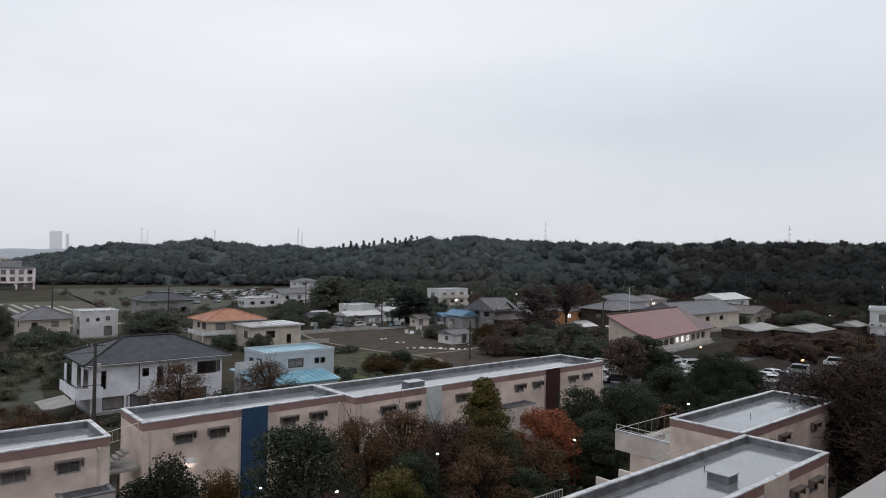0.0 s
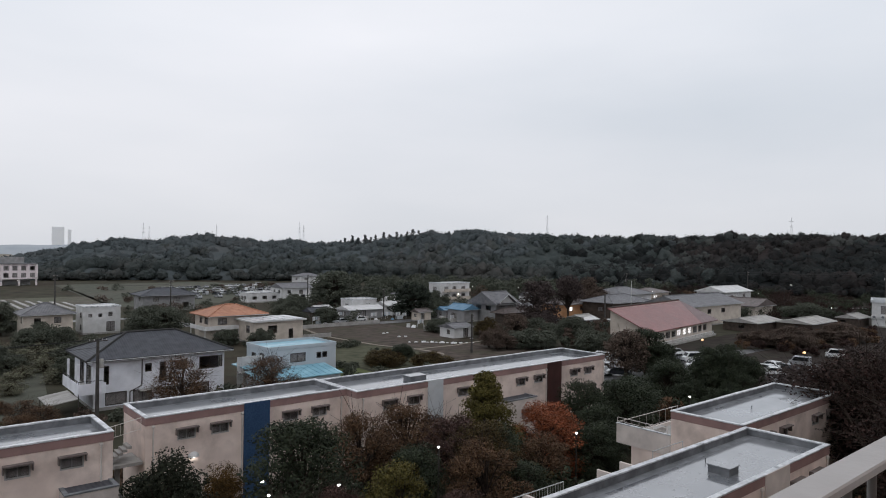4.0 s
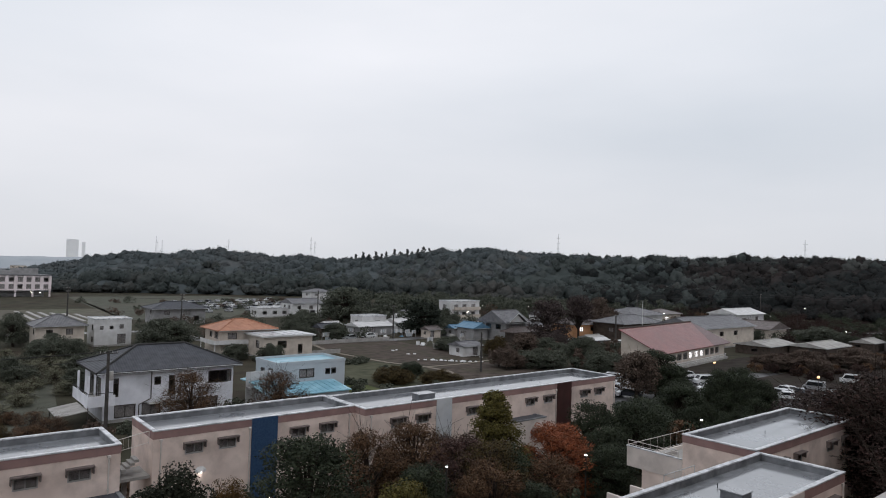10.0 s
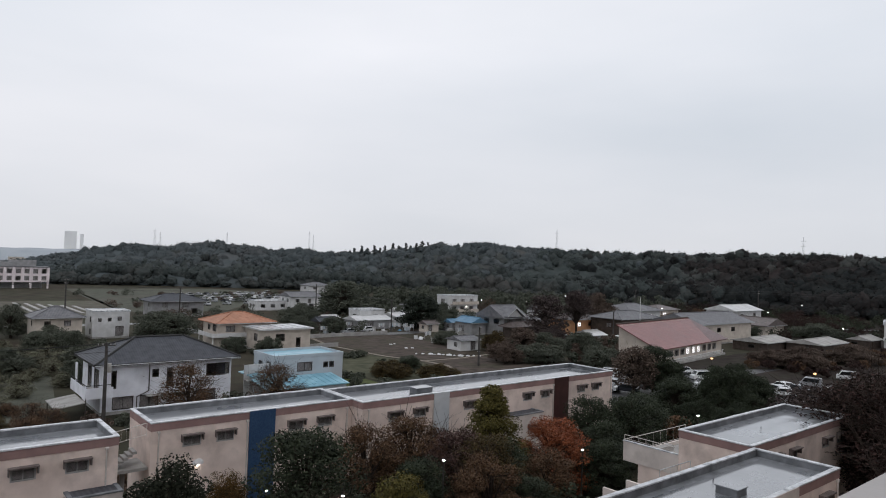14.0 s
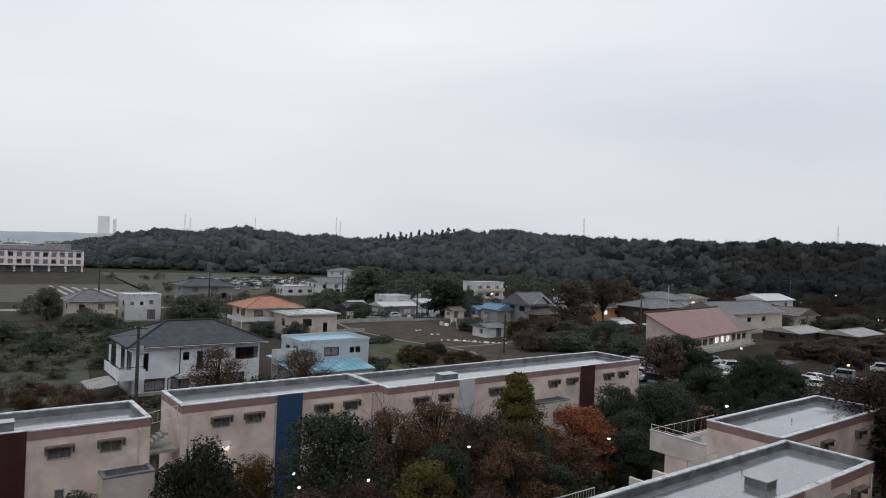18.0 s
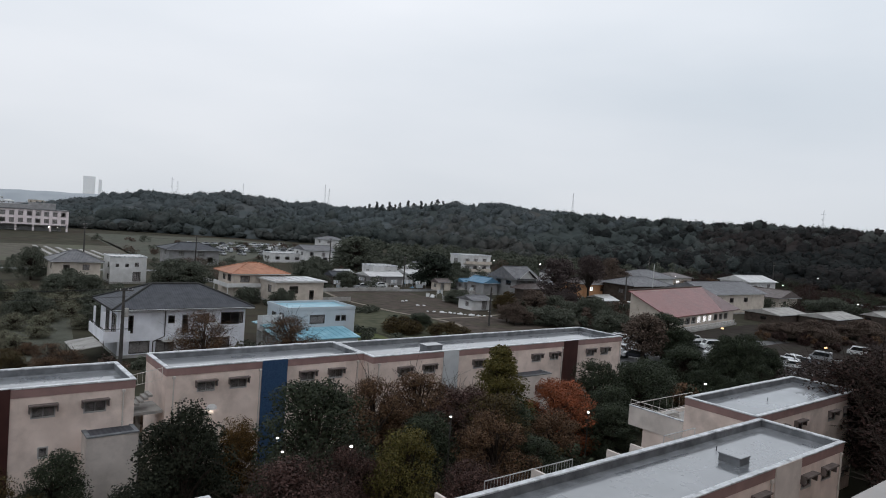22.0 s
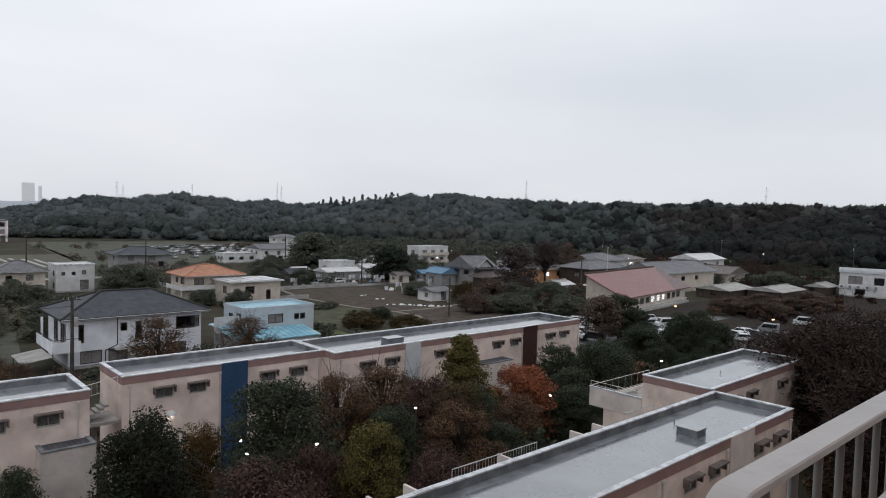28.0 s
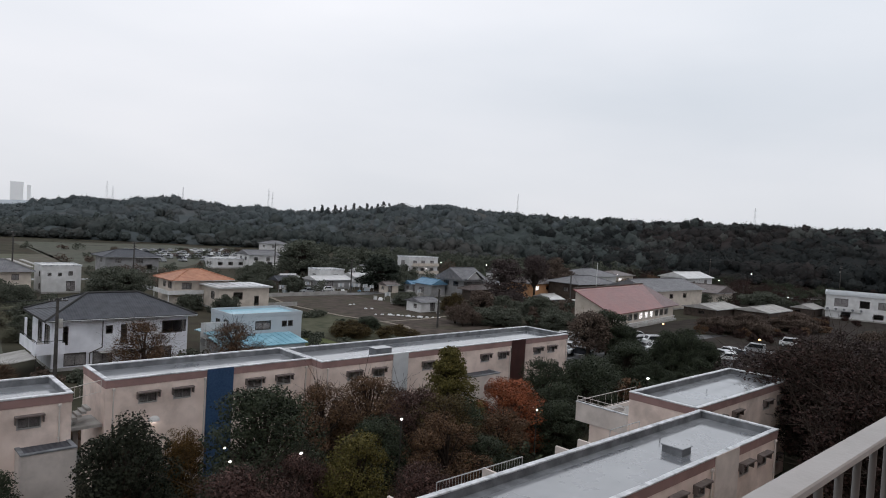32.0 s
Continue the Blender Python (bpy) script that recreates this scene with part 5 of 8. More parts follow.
part("ridge_cap", bm, M["tile_mauve"], mh)
part("inner_floor", boxes((0.2, 0.2, 2.6, mw - 0.2, md - 0.2, 2.75)), M["interior"], mh)
part("balcony", boxes((mw + 0.002, 0.4, 2.5, mw + 2.0, 3.6, 2.68), (mw + 1.9, 0.4, 2.681, mw + 2.0, 3.6, 3.6), (mw + 0.002, 0.4, 2.681, mw + 1.89, 0.5, 3.6)), M["wood_dark"], mh, "dark recessed timber balcony")
part("side_wing", boxes((mw + 0.01, 3.7, 0, mw + 3.4, 9.0, 5.6)), M["wall_white"], mh)
part("side_wing_roof", boxes((mw + 0.01, 3.3, 5.602, mw + 3.8, 9.3, 5.8)), M["slab"], mh, "pale flat wing roof")
part("side_window", boxes((mw + 1.6, 3.64, 3.5, mw + 2.8, 3.698, 4.9)), M["car_glass"], mh)
for o in MW:
    window(mh, o[0], mw, md, 0.18, *o[1:], M["dark_frame"], curtain=o[1] < 4)
hb = house("house", "tall cream rendered house with grey hip roof and bronze windows", -28.5, 112.0, -19.7, 121.5, 8.2, "wall_cream", "tile_grey", rise=2.1, over=0.65,
    wins=(("S", 3.3, 6.3, 1.75, 1.45, "c"), ("S", 6.9, 6.4, 1.9, 1.5), ("S", 0.3, 4.0, 1.7, 1.4, "c"), ("S", 3.7, 4.4, 1.6, 1.4, "c"), ("S", 5.5, 4.4, 1.6, 1.4, "c"), ("S", 7.2, 4.3, 1.4, 1.5), ("E", 1.5, 5.8, 1.6, 1.4), ("E", 5.5, 5.8, 1.6, 1.4), ("E", 2.0, 3.0, 1.8, 1.5), ("S", 3.2, 0.3, 1.6, 1.7)))
part("door_panel", boxes((6.1, -0.1, 5.7, 6.75, -0.03, 7.9), bevel=0.01), M["wall_white"], hb, "white upright panel")
part("bay_sill", boxes((0.2, -0.4, 2.9, 2.1, -0.03, 3.95), bevel=0.02), M["wall_white"], hb, "white panel under the bay window")
part("balcony_rail", boxes((5.6, -0.5, 3.3, 8.8, -0.42, 4.15), (5.6, -0.41, 3.2, 8.8, -0.03, 3.3)), M["wood_dark"], hb, "dark balcony front")
wall_unit(hb, 0.6, 6.0)
bm = bmesh.new()
prism(bm, ((-1.5, 1.95), (-0.03, 2.3), (-0.03, 2.42), (-1.5, 2.07)), "x", -2.0, 9.6)
part("pent_roof", bm, M["slab"], hb, "pale pent roof along the ground floor")
for u in (-1.8, 2.0, 5.8, 9.4):
    part("pent_post", boxes((u, -1.45, 0, u + 0.1, -1.35, 1.98)), M["wood_dark"], hb)
house("house", "narrow pale grey house behind the cream one", -20.6, 122.6, -18.2, 131.0, 6.1, "wall_blue", "slab", roof="shed", rise=0.4, over=0.25, wins=(("E", 1.2, 3.8, 1.0, 1.2), ("E", 4.5, 3.8, 1.0, 1.2), ("S", 0.9, 4.0, 0.8, 1.0), ("E", 1.4, 1.0, 1.6, 1.3)))
wh = house("house", "white three-storey house with small square windows and flat roof", -15.2, 140.0, -7.9, 150.0, 8.4, "wall_white", "white_roof", roof="flat", rise=0.35, over=0.08,
    wins=(("S", 2.3, 6.1, 0.5, 0.9), ("S", 3.3, 6.1, 0.5, 0.9), ("S", 5.4, 6.1, 0.6, 0.9), ("S", 0.4, 3.2, 1.4, 1.0), ("S", 3.4, 3.4, 0.5, 1.0), ("S", 4.4, 3.4, 0.5, 1.0), ("S", 5.4, 3.2, 0.55, 1.0), ("S", 1.2, 0.5, 1.9, 1.5), ("S", 5.2, 0.6, 1.0, 0.8), ("E", 2.0, 6.2, 1.0, 1.0), ("E", 5.0, 3.6, 1.2, 1.0), ("E", 7.5, 6.2, 1.0, 1.0)))
part("string_course", boxes((-0.1, -0.1, 7.4, 7.4, -0.002, 7.52)), M["slab"], wh)
house("house", "grey house with steep gable roof behind the white house", -16.6, 160.0, -7.8, 170.0, 6.8, "wall_blue", "tile_grey", roof="gable", rise=2.6, over=0.6, axis="y", wins=(("S", 4.0, 4.6, 1.4, 1.2), ("E", 2.0, 4.0, 1.4, 1.2), ("S", 1.5, 1.2, 1.6, 1.3)))
house("house", "pale blue-grey house with slate gable roof", -17.0, 182.0, -8.6, 192.0, 8.0, "wall_blue", "tile_grey", roof="gable", rise=2.6, over=0.6, axis="y", wins=(("S", 4.0, 5.6, 1.4, 1.2), ("E", 3.0, 5.0, 1.4, 1.2)))
villa = house("house", "white two-storey villa with grey hip roof and long balcony", -105.6, 183.0, -88.6, 193.0, 6.9, "wall_white", "tile_grey", rise=1.9, over=1.0,
    wins=(("S", 1.0, 4.6, 2.2, 1.4), ("S", 4.6, 4.6, 2.2, 1.4), ("S", 9.4, 4.4, 3.4, 1.6), ("S", 14.2, 4.7, 1.2, 1.1), ("S", 1.2, 1.0, 2.0, 1.5), ("S", 6.2, 0.9, 2.2, 1.8), ("S", 11.5, 0.7, 1.8, 2.2), ("S", 14.2, 0.9, 1.8, 2.0), ("E", 1.0, 4.6, 1.4, 1.2), ("E", 5.0, 4.6, 1.6, 1.2), ("E", 2.5, 0.8, 2.2, 2.0)))
part("balcony_front", boxes((0.2, -1.3, 3.0, 11.8, -1.2, 4.2), (0.2, -1.19, 2.9, 11.8, -0.005, 3.05)), M["wall_white"], villa, "white balcony front")
for u in (0.25, 3.1, 6.0, 8.9, 11.6):
    part("balcony_post", boxes((u, -1.28, 0, u + 0.14, -1.14, 2.9)), M["wall_white"], villa)
part("east_bay", boxes((17.02, 2.0, 0, 18.8, 8.0, 6.4)), M["wall_white"], villa)
part("bay_window", boxes((17.4, 1.94, 4.2, 18.4, 1.998, 5.3)), M["car_glass"], villa)
car_port = thing("car_port", -103.0, 170.0, 0, "dark flat carport with a lit lamp under it", "carport")
part("roof", boxes((0, 0, 2.5, 14, 9, 2.7)), M["tile_dark"], car_port)
for x, y in ((0.2, 0.2), (13.6, 0.2), (0.2, 8.6), (13.6, 8.6)):
    part("post", boxes((x, y, 0, x + 0.2, y + 0.2, 2.49)), M["dark_frame"], car_port)
part("ceiling_lamp", boxes((6.6, 1.0, 2.38, 7.2, 1.5, 2.49)), M["lamp"], car_port, "lit lamp")
house("house", "small grey house with pale gable roof beside the villa", -86.4, 186.5, -81.8, 196.0, 4.3, "wall_grey", "tile_grey", roof="gable", rise=1.6, over=0.7, axis="x", wins=(("S", 1.4, 2.0, 1.2, 1.1),))
house("house", "low beige house with white-edged flat roof", -71.0, 160.0, -59.0, 168.0, 6.4, "wall_beige", "slab", roof="flat", rise=0.35, over=0.5, cap_mat="wall_white", wins=(("S", 6.4, 3.8, 0.9, 1.0), ("S", 1.5, 3.4, 1.6, 1.2), ("E", 3.0, 3.5, 1.6, 1.2)))
house("house", "pink-walled house with broad mauve hip roof", -57.0, 150.0, -45.4, 160.0, 5.9, "wall_beige", "tile_mauve", rise=2.8, over=0.9, wins=(("S", 3.6, 3.8, 2.2, 1.3), ("S", 8.4, 3.8, 1.8, 1.3), ("S", 1.0, 1.0, 2.0, 1.4)))
house("house", "grey-walled house with pale flat roof", -48.4, 138.0, -38.2, 146.0, 4.9, "wall_grey", "white_roof", roof="flat", rise=0.4, over=0.4, cap_mat="tile_dark", wins=(("S", 2.0, 2.6, 1.6, 1.2), ("S", 6.5, 2.6, 1.8, 1.2), ("E", 3.0, 2.6, 1.6, 1.2)))
house("house", "dark-roofed house with a small chimney box", -44.5, 148.0, -36.6, 157.0, 6.0, "wall_grey", "tile_dark", rise=2.2, over=0.8, wins=(("S", 3.0, 4.0, 1.6, 1.2), ("E", 3.0, 4.0, 1.6, 1.2)))
house("house", "grey house with dark gable roof and pale bargeboards", -36.2, 136.0, -27.0, 146.0, 6.2, "wall_grey", "tile_dark", roof="gable", rise=2.7, over=0.8, axis="y", wins=(("S", 3.0, 4.0, 2.0, 1.3), ("E", 3.0, 4.0, 1.6, 1.2)))
house("house", "low bungalow with dark brown roof", -60.0, 182.0, -46.0, 192.0, 3.4, "wall_grey", "tile_brown", rise=2.2, over=0.9, wins=(("S", 3.0, 1.2, 2.0, 1.3), ("S", 8.0, 1.2, 2.0, 1.3)))
house("house", "small cream house among trees", -96.0, 268.0, -84.0, 278.0, 4.0, "wall_beige", "tile_brown", roof="gable", rise=1.8, over=0.6, axis="y", wins=(("S", 4.0, 1.8, 1.6, 1.2),))
house("shed", "rusty-red roofed farm shed", -38.0, 262.0, -22.0, 271.0, 2.8, "wood_dark", "tile_brown", roof="gable", rise=1.2, over=0.6, wins=(("S", 6.0, 0.8, 3.0, 1.8),), plinth=False)
# white factory group
for k, (x0, y0, x1, y1, h) in enumerate(((-94.9, 316, -86.1, 330, 13.0), (-86.0, 316, -77.2, 328, 15.8), (-77.1, 320, -57.6, 334, 13.7), (-51.2, 325, -45.5, 335, 14.0), (-88, 306, -70.8, 315.9, 7.9), (-70.7, 308, -60.3, 319.9, 9.9), (-57.5, 322, -51.3, 334, 12.4))):
    w = x1 - x0
    wins = [("S", 1.2, h - 4.0, 2.0, 1.4)] + ([("S", w - 4.0, h - 3.6, 2.4, 1.2)] if w > 9 else []) + ([("S", w / 2 - 3.5, h - 3.6, 7.0, 1.5)] if w > 17 else []) + [("S", 1.6, 1.6, 1.8, 1.6)]
    house("factory_building", "pale cream flat-roofed factory building", x0, y0, x1, y1, h, "factory_cream", "white_roof", roof="flat", rise=0.6, over=0.1, cap_mat="factory_cream", category="factory", group="factory buildings", wins=wins)
# school
sc = thing("school", 1.0, 400.0, 0, "pale pink ribbed school building raised on concrete piers", "school")
SW, SD = 61.5, 14.0
bays = 16
bw = SW / bays
bm = bmesh.new()
wall_holes(bm, "S", SW, SD, 3.3, 11.0, 0.3, [(k * bw + 0.85, z, (k + 1) * bw - 0.85, z + 2.3) for k in range(bays) for z in (4.2, 7.8)])
for f in "NWE":
    wall_holes(bm, f, SW, SD, 3.3, 11.0, 0.3, [])
part("wall", bm, M["wall_pink"], sc)
part("floor_slab", boxes((0.31, 0.31, 3.3, SW - 0.31, SD - 0.31, 3.6), (0.31, 0.31, 7.0, SW - 0.31, SD - 0.31, 7.2)), M["interior"], sc)
for k in range(bays + 1):
    part("rib", boxes((k * bw - 0.5, -0.6, 3.3, k * bw + 0.5, -0.002, 11.0)), M["wall_pink"], sc)
for k in range(0, bays + 1, 2):
    part("pier", boxes((max(0.0, k * bw - 0.4), 0.5, 0, max(0.8, k * bw + 0.4), 1.3, 3.29)), M["wall_pink"], sc)
for k in range(bays):
    for z in (4.2, 7.8):
        window(sc, "S", SW, SD, 0.3, k * bw + 0.85, z, bw - 1.7, 2.3, M["frame"], mullions=2, curtain=(k * 3 + int(z)) % 4 != 0)
part("ground_floor", boxes((2.0, 5.0, 0, SW - 2.0, SD - 1.0, 3.29)), M["wall_grey"], sc)
part("roof", boxes((-0.6, -0.8, 11.0, SW + 0.6, SD + 0.3, 11.4)), M["tile_grey"], sc)
for x0, x1, z1 in ((5.0, 16.0, 13.6), (20.0, 46.0, 13.4), (44.5, 57.0, 14.6)):
    part("roof_house", boxes((x0, 3.0 if x0 != 44.5 else 8.0, 11.401, x1, 11.0, z1)), M["wall_grey"], sc)

# the busy street of houses before the school
rs_h = random.Random(77)
for i, (x, y) in enumerate(((-40, 318), (-30, 306), (-24, 330), (-62, 338), (-20, 350), (-16, 372), (-46, 346), (-84, 340), (-120, 345), (-135, 372), (-150, 350), (-34, 366), (-28, 388), (-62, 352), (-24, 312), (-22, 410), (-44, 400), (-70, 410), (-90, 400), (-12, 420), (-110, 400), (-32, 436))):
    w, d, hgt = rs_h.uniform(9, 14), rs_h.uniform(8, 11), rs_h.choice((3.2, 5.4, 5.6, 5.8, 6.0))
    flat = i % 4 == 0
    house("house", ("white flat-roofed street house", "pale tiled street house near the school")[0 if flat else 1] + (" with small windows" if flat else ""), x, y, x + w, y + d, hgt + (1.5 if flat else 0), rs_h.choice(("wall_white", "wall_beige", "wall_grey", "wall_blue")), "white_roof" if flat else rs_h.choice(("tile_grey", "tile_brown", "tile_dark", "tile_mauve")), roof="flat" if flat else ("hip", "gable")[i % 2], rise=0.4 if flat else 2.0, over=0.15 if flat else 0.7, group="street houses",
        wins=(("S", 1.5, hgt - 2.2, 1.6, 1.2), ("S", w - 3.6, hgt - 2.2, 1.8, 1.2), ("E", 2.0, hgt - 2.2, 1.4, 1.2)))

# ---- trees ----
def leaf_mesh(name, centres, radii, count, size, material, rng, squash=0.8, align=1.1, lift=0.45):
    """A crown of many small leaf clumps round the given centres."""
    c = np.asarray(centres)
    n = len(c)
    which = rng.integers(0, n, count)
    d = rng.normal(size=(count, 3))
    d /= np.linalg.norm(d, axis=1)[:, None]
    rad = np.asarray(radii)[which] * rng.uniform(0.55, 1.05, count) ** 0.6
    p = c[which] + d * rad[:, None] * np.array([1, 1, squash])
    a = rng.normal(size=(count, 3)) * 0.8 + d * align + np.array([0.0, 0.0, lift])
    a /= np.linalg.norm(a, axis=1)[:, None]
    u = np.cross(a, rng.normal(size=(count, 3)))
    u /= np.linalg.norm(u, axis=1)[:, None]
    w = np.cross(a, u)
    s = size * rng.uniform(0.6, 1.35, count)[:, None]
    verts = np.empty((count, 4, 3))
    verts[:, 0] = p - u * s
    verts[:, 1] = p - w * s * 0.7 + a * s * 0.12
    verts[:, 2] = p + u * s
    verts[:, 3] = p + w * s * 0.7 + a * s * 0.12
    me = bpy.data.meshes.new(name)
    me.vertices.add(count * 4)
    me.vertices.foreach_set("co", verts.reshape(-1).astype(np.float32))
    me.loops.add(count * 4)
    me.loops.foreach_set("vertex_index", np.arange(count * 4, dtype=np.int32))
    me.polygons.add(count)
    me.polygons.foreach_set("loop_start", np.arange(0, count * 4, 4, dtype=np.int32))
    me.update(calc_edges=True)
    me.materials.append(material)
    return me


def tree_proto(kind, seed, leaves=3600, size=0.17, sparse=False, tall=1.0, bare=0):
    """A unit tree of crown radius 3 and height 8: tapered trunk, limbs, twigs, and a crown of leaf clumps."""
    rng = np.random.default_rng(seed)
    t = thing("tree", 0, -900 - seed * 12, 0, "", "tree")
    centres, radii = [], []
    conic = kind == "olive_cone"
    n = 120 if kind == "olive_cone" else 60 if kind in ("cherry", "sparse", "bare") else 100
    while len(centres) < n:
        z = rng.uniform(0.0, 1.0)
        full = kind in ("round", "plum", "forest", "hazed_green", "gold", "evergreen", "olive", "orchard", "yellow", "maple", "yew")
        if full:
            prof = math.sqrt(max(0.0, 1 - (1.28 * z - 0.33) ** 2))
        elif conic:
            prof = 1.0 - 0.90 * z
        else:
            prof = math.sqrt(max(0.0, 1 - (1.7 * z - 0.65) ** 2 * 0.9))
        a, r = rng.uniform(0, 2 * math.pi), math.sqrt(rng.uniform(0.15, 1.0)) * prof
        z_low = 0.9 if full else 3.9 if kind == "standard" else 2.3 if kind in ("bare", "sparse") else 1.5
        centres.append((2.5 * r * math.cos(a), 2.5 * r * math.sin(a), z_low + (7.2 - z_low) * z + rng.uniform(-0.2, 0.2)))
        radii.append(rng.uniform(0.50, 0.98) * (1.0 - 0.45 * z if conic else 1.0))
    bm = bmesh.new()
    rod(bm, (0, 0, 0), (0.08, 0.05, 2.4), 0.24, 0.17, 8)
    rod(bm, (0.08, 0.05, 2.4), (0.0, 0.1, 6.6), 0.17, 0.04, 6)
    part("trunk", bm, M["bark"], t)
    bm = bmesh.new()
    for c in centres:
        zs = min(5.6, max(1.8, c[2] * 0.55))
        start = Vector((0.05, 0.05, zs))
        midp = start.lerp(Vector(c), 0.5) + Vector((0, 0, 0.25))
        fine = 0.5 if kind == "bare" else 1.0
        rod(bm, start, midp, 0.07 * fine, 0.045 * fine, 5, False)
        rod(bm, midp, c, 0.045 * fine, 0.015 * fine, 5, False)
        for k in range(bare):
            tip = Vector(c) + Vector(rng.normal(size=3) * 0.9) + Vector((0, 0, 0.3))
            fork = midp.lerp(Vector(c), rng.uniform(0.3, 1.0))
            rod(bm, fork, tip, 0.022 * fine, 0.006, 3, False)
    part("branchwork", bm, M["bark"], t)
    lk = "gold" if conic else kind if kind in LEAF else "cherry"
    part("crown", leaf_mesh("crown", centres, radii, leaves, size, LEAF[lk], rng), LEAF[lk], t)
    return t


PROTO = {
    "evergreen": [tree_proto("evergreen", s, 27000, 0.062) for s in (1, 2, 3)],
    "olive": [tree_proto("olive", s, 24000, 0.060) for s in (4, 5)],
    "cone": [tree_proto("olive_cone", 6, 24000, 0.058)],
    "gold": [tree_proto("gold", 32, 24000, 0.058)],
    "yellow": [tree_proto("yellow", s, 23000, 0.060) for s in (7, 8)],
    "cherry": [tree_proto("cherry", s, 22000, 0.058, bare=6) for s in (9, 10, 11)],
    "wine": [tree_proto("wine", s, 22000, 0.058, bare=5) for s in (41, 42)],
    "yew": [tree_proto("yew", s, 24000, 0.064) for s in (43, 44)],
    "maple": [tree_proto("maple", 12, 26000, 0.058)],
    "bare": [tree_proto("bare", s, 6500, 0.07, bare=14) for s in (15, 16)],
    "sparse": [tree_proto("sparse", s, 14000, 0.062, bare=12) for s in (17, 18)],
}
FAR = {
    # far evergreens and cherries use the leaf colours paled for haze
    "evergreen": [tree_proto("hazed_green", s, 7500, 0.12) for s in (19, 20)],
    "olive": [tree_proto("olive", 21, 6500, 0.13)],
    "cherry": [tree_proto("hazed_russet", s, 6500, 0.12, bare=3) for s in (22, 23)],
    "sparse": [tree_proto("plum", 31, 7000, 0.11, bare=3)],
    "round": [tree_proto("round", s, 9000, 0.13) for s in (13, 14)],
    "orchard": [tree_proto("orchard", s, 6500, 0.085, bare=4) for s in (24, 25, 26)],
    "plum": [tree_proto("plum", s, 9000, 0.11) for s in (27, 28)],
    "standard": [tree_proto("standard", 45, 8000, 0.10, bare=3)],
    "forest": [tree_proto("forest", s, 9000, 0.13) for s in (29, 30)],
}
TREE_LABEL = {
    "wine": "wine-brown leafed cherry tree in the courtyard", "yew": "tall blackish-green tree at the block's end", "standard": "purple-brown tree high on a bare trunk",
    "evergreen": "dense dark green evergreen tree", "olive": "olive-green broadleaf tree turning brown", "cone": "conical yellow-green tree with a pointed top",
    "yellow": "yellowing broadleaf tree in autumn", "cherry": "russet-leaved cherry tree in late autumn", "gold": "yellow-green broadleaf tree in the courtyard", "maple": "bright orange-red autumn maple tree",
    "hazed_green": "dense evergreen tree, leaves paled for haze", "round": "large dark tree with a round crown", "plum": "purple-brown broadleaf tree in late autumn", "forest": "large round tree, leaves paled for mist", "bare": "nearly leafless garden tree with fine twigs", "sparse": "half-bare cherry tree with dark red leaves",
}
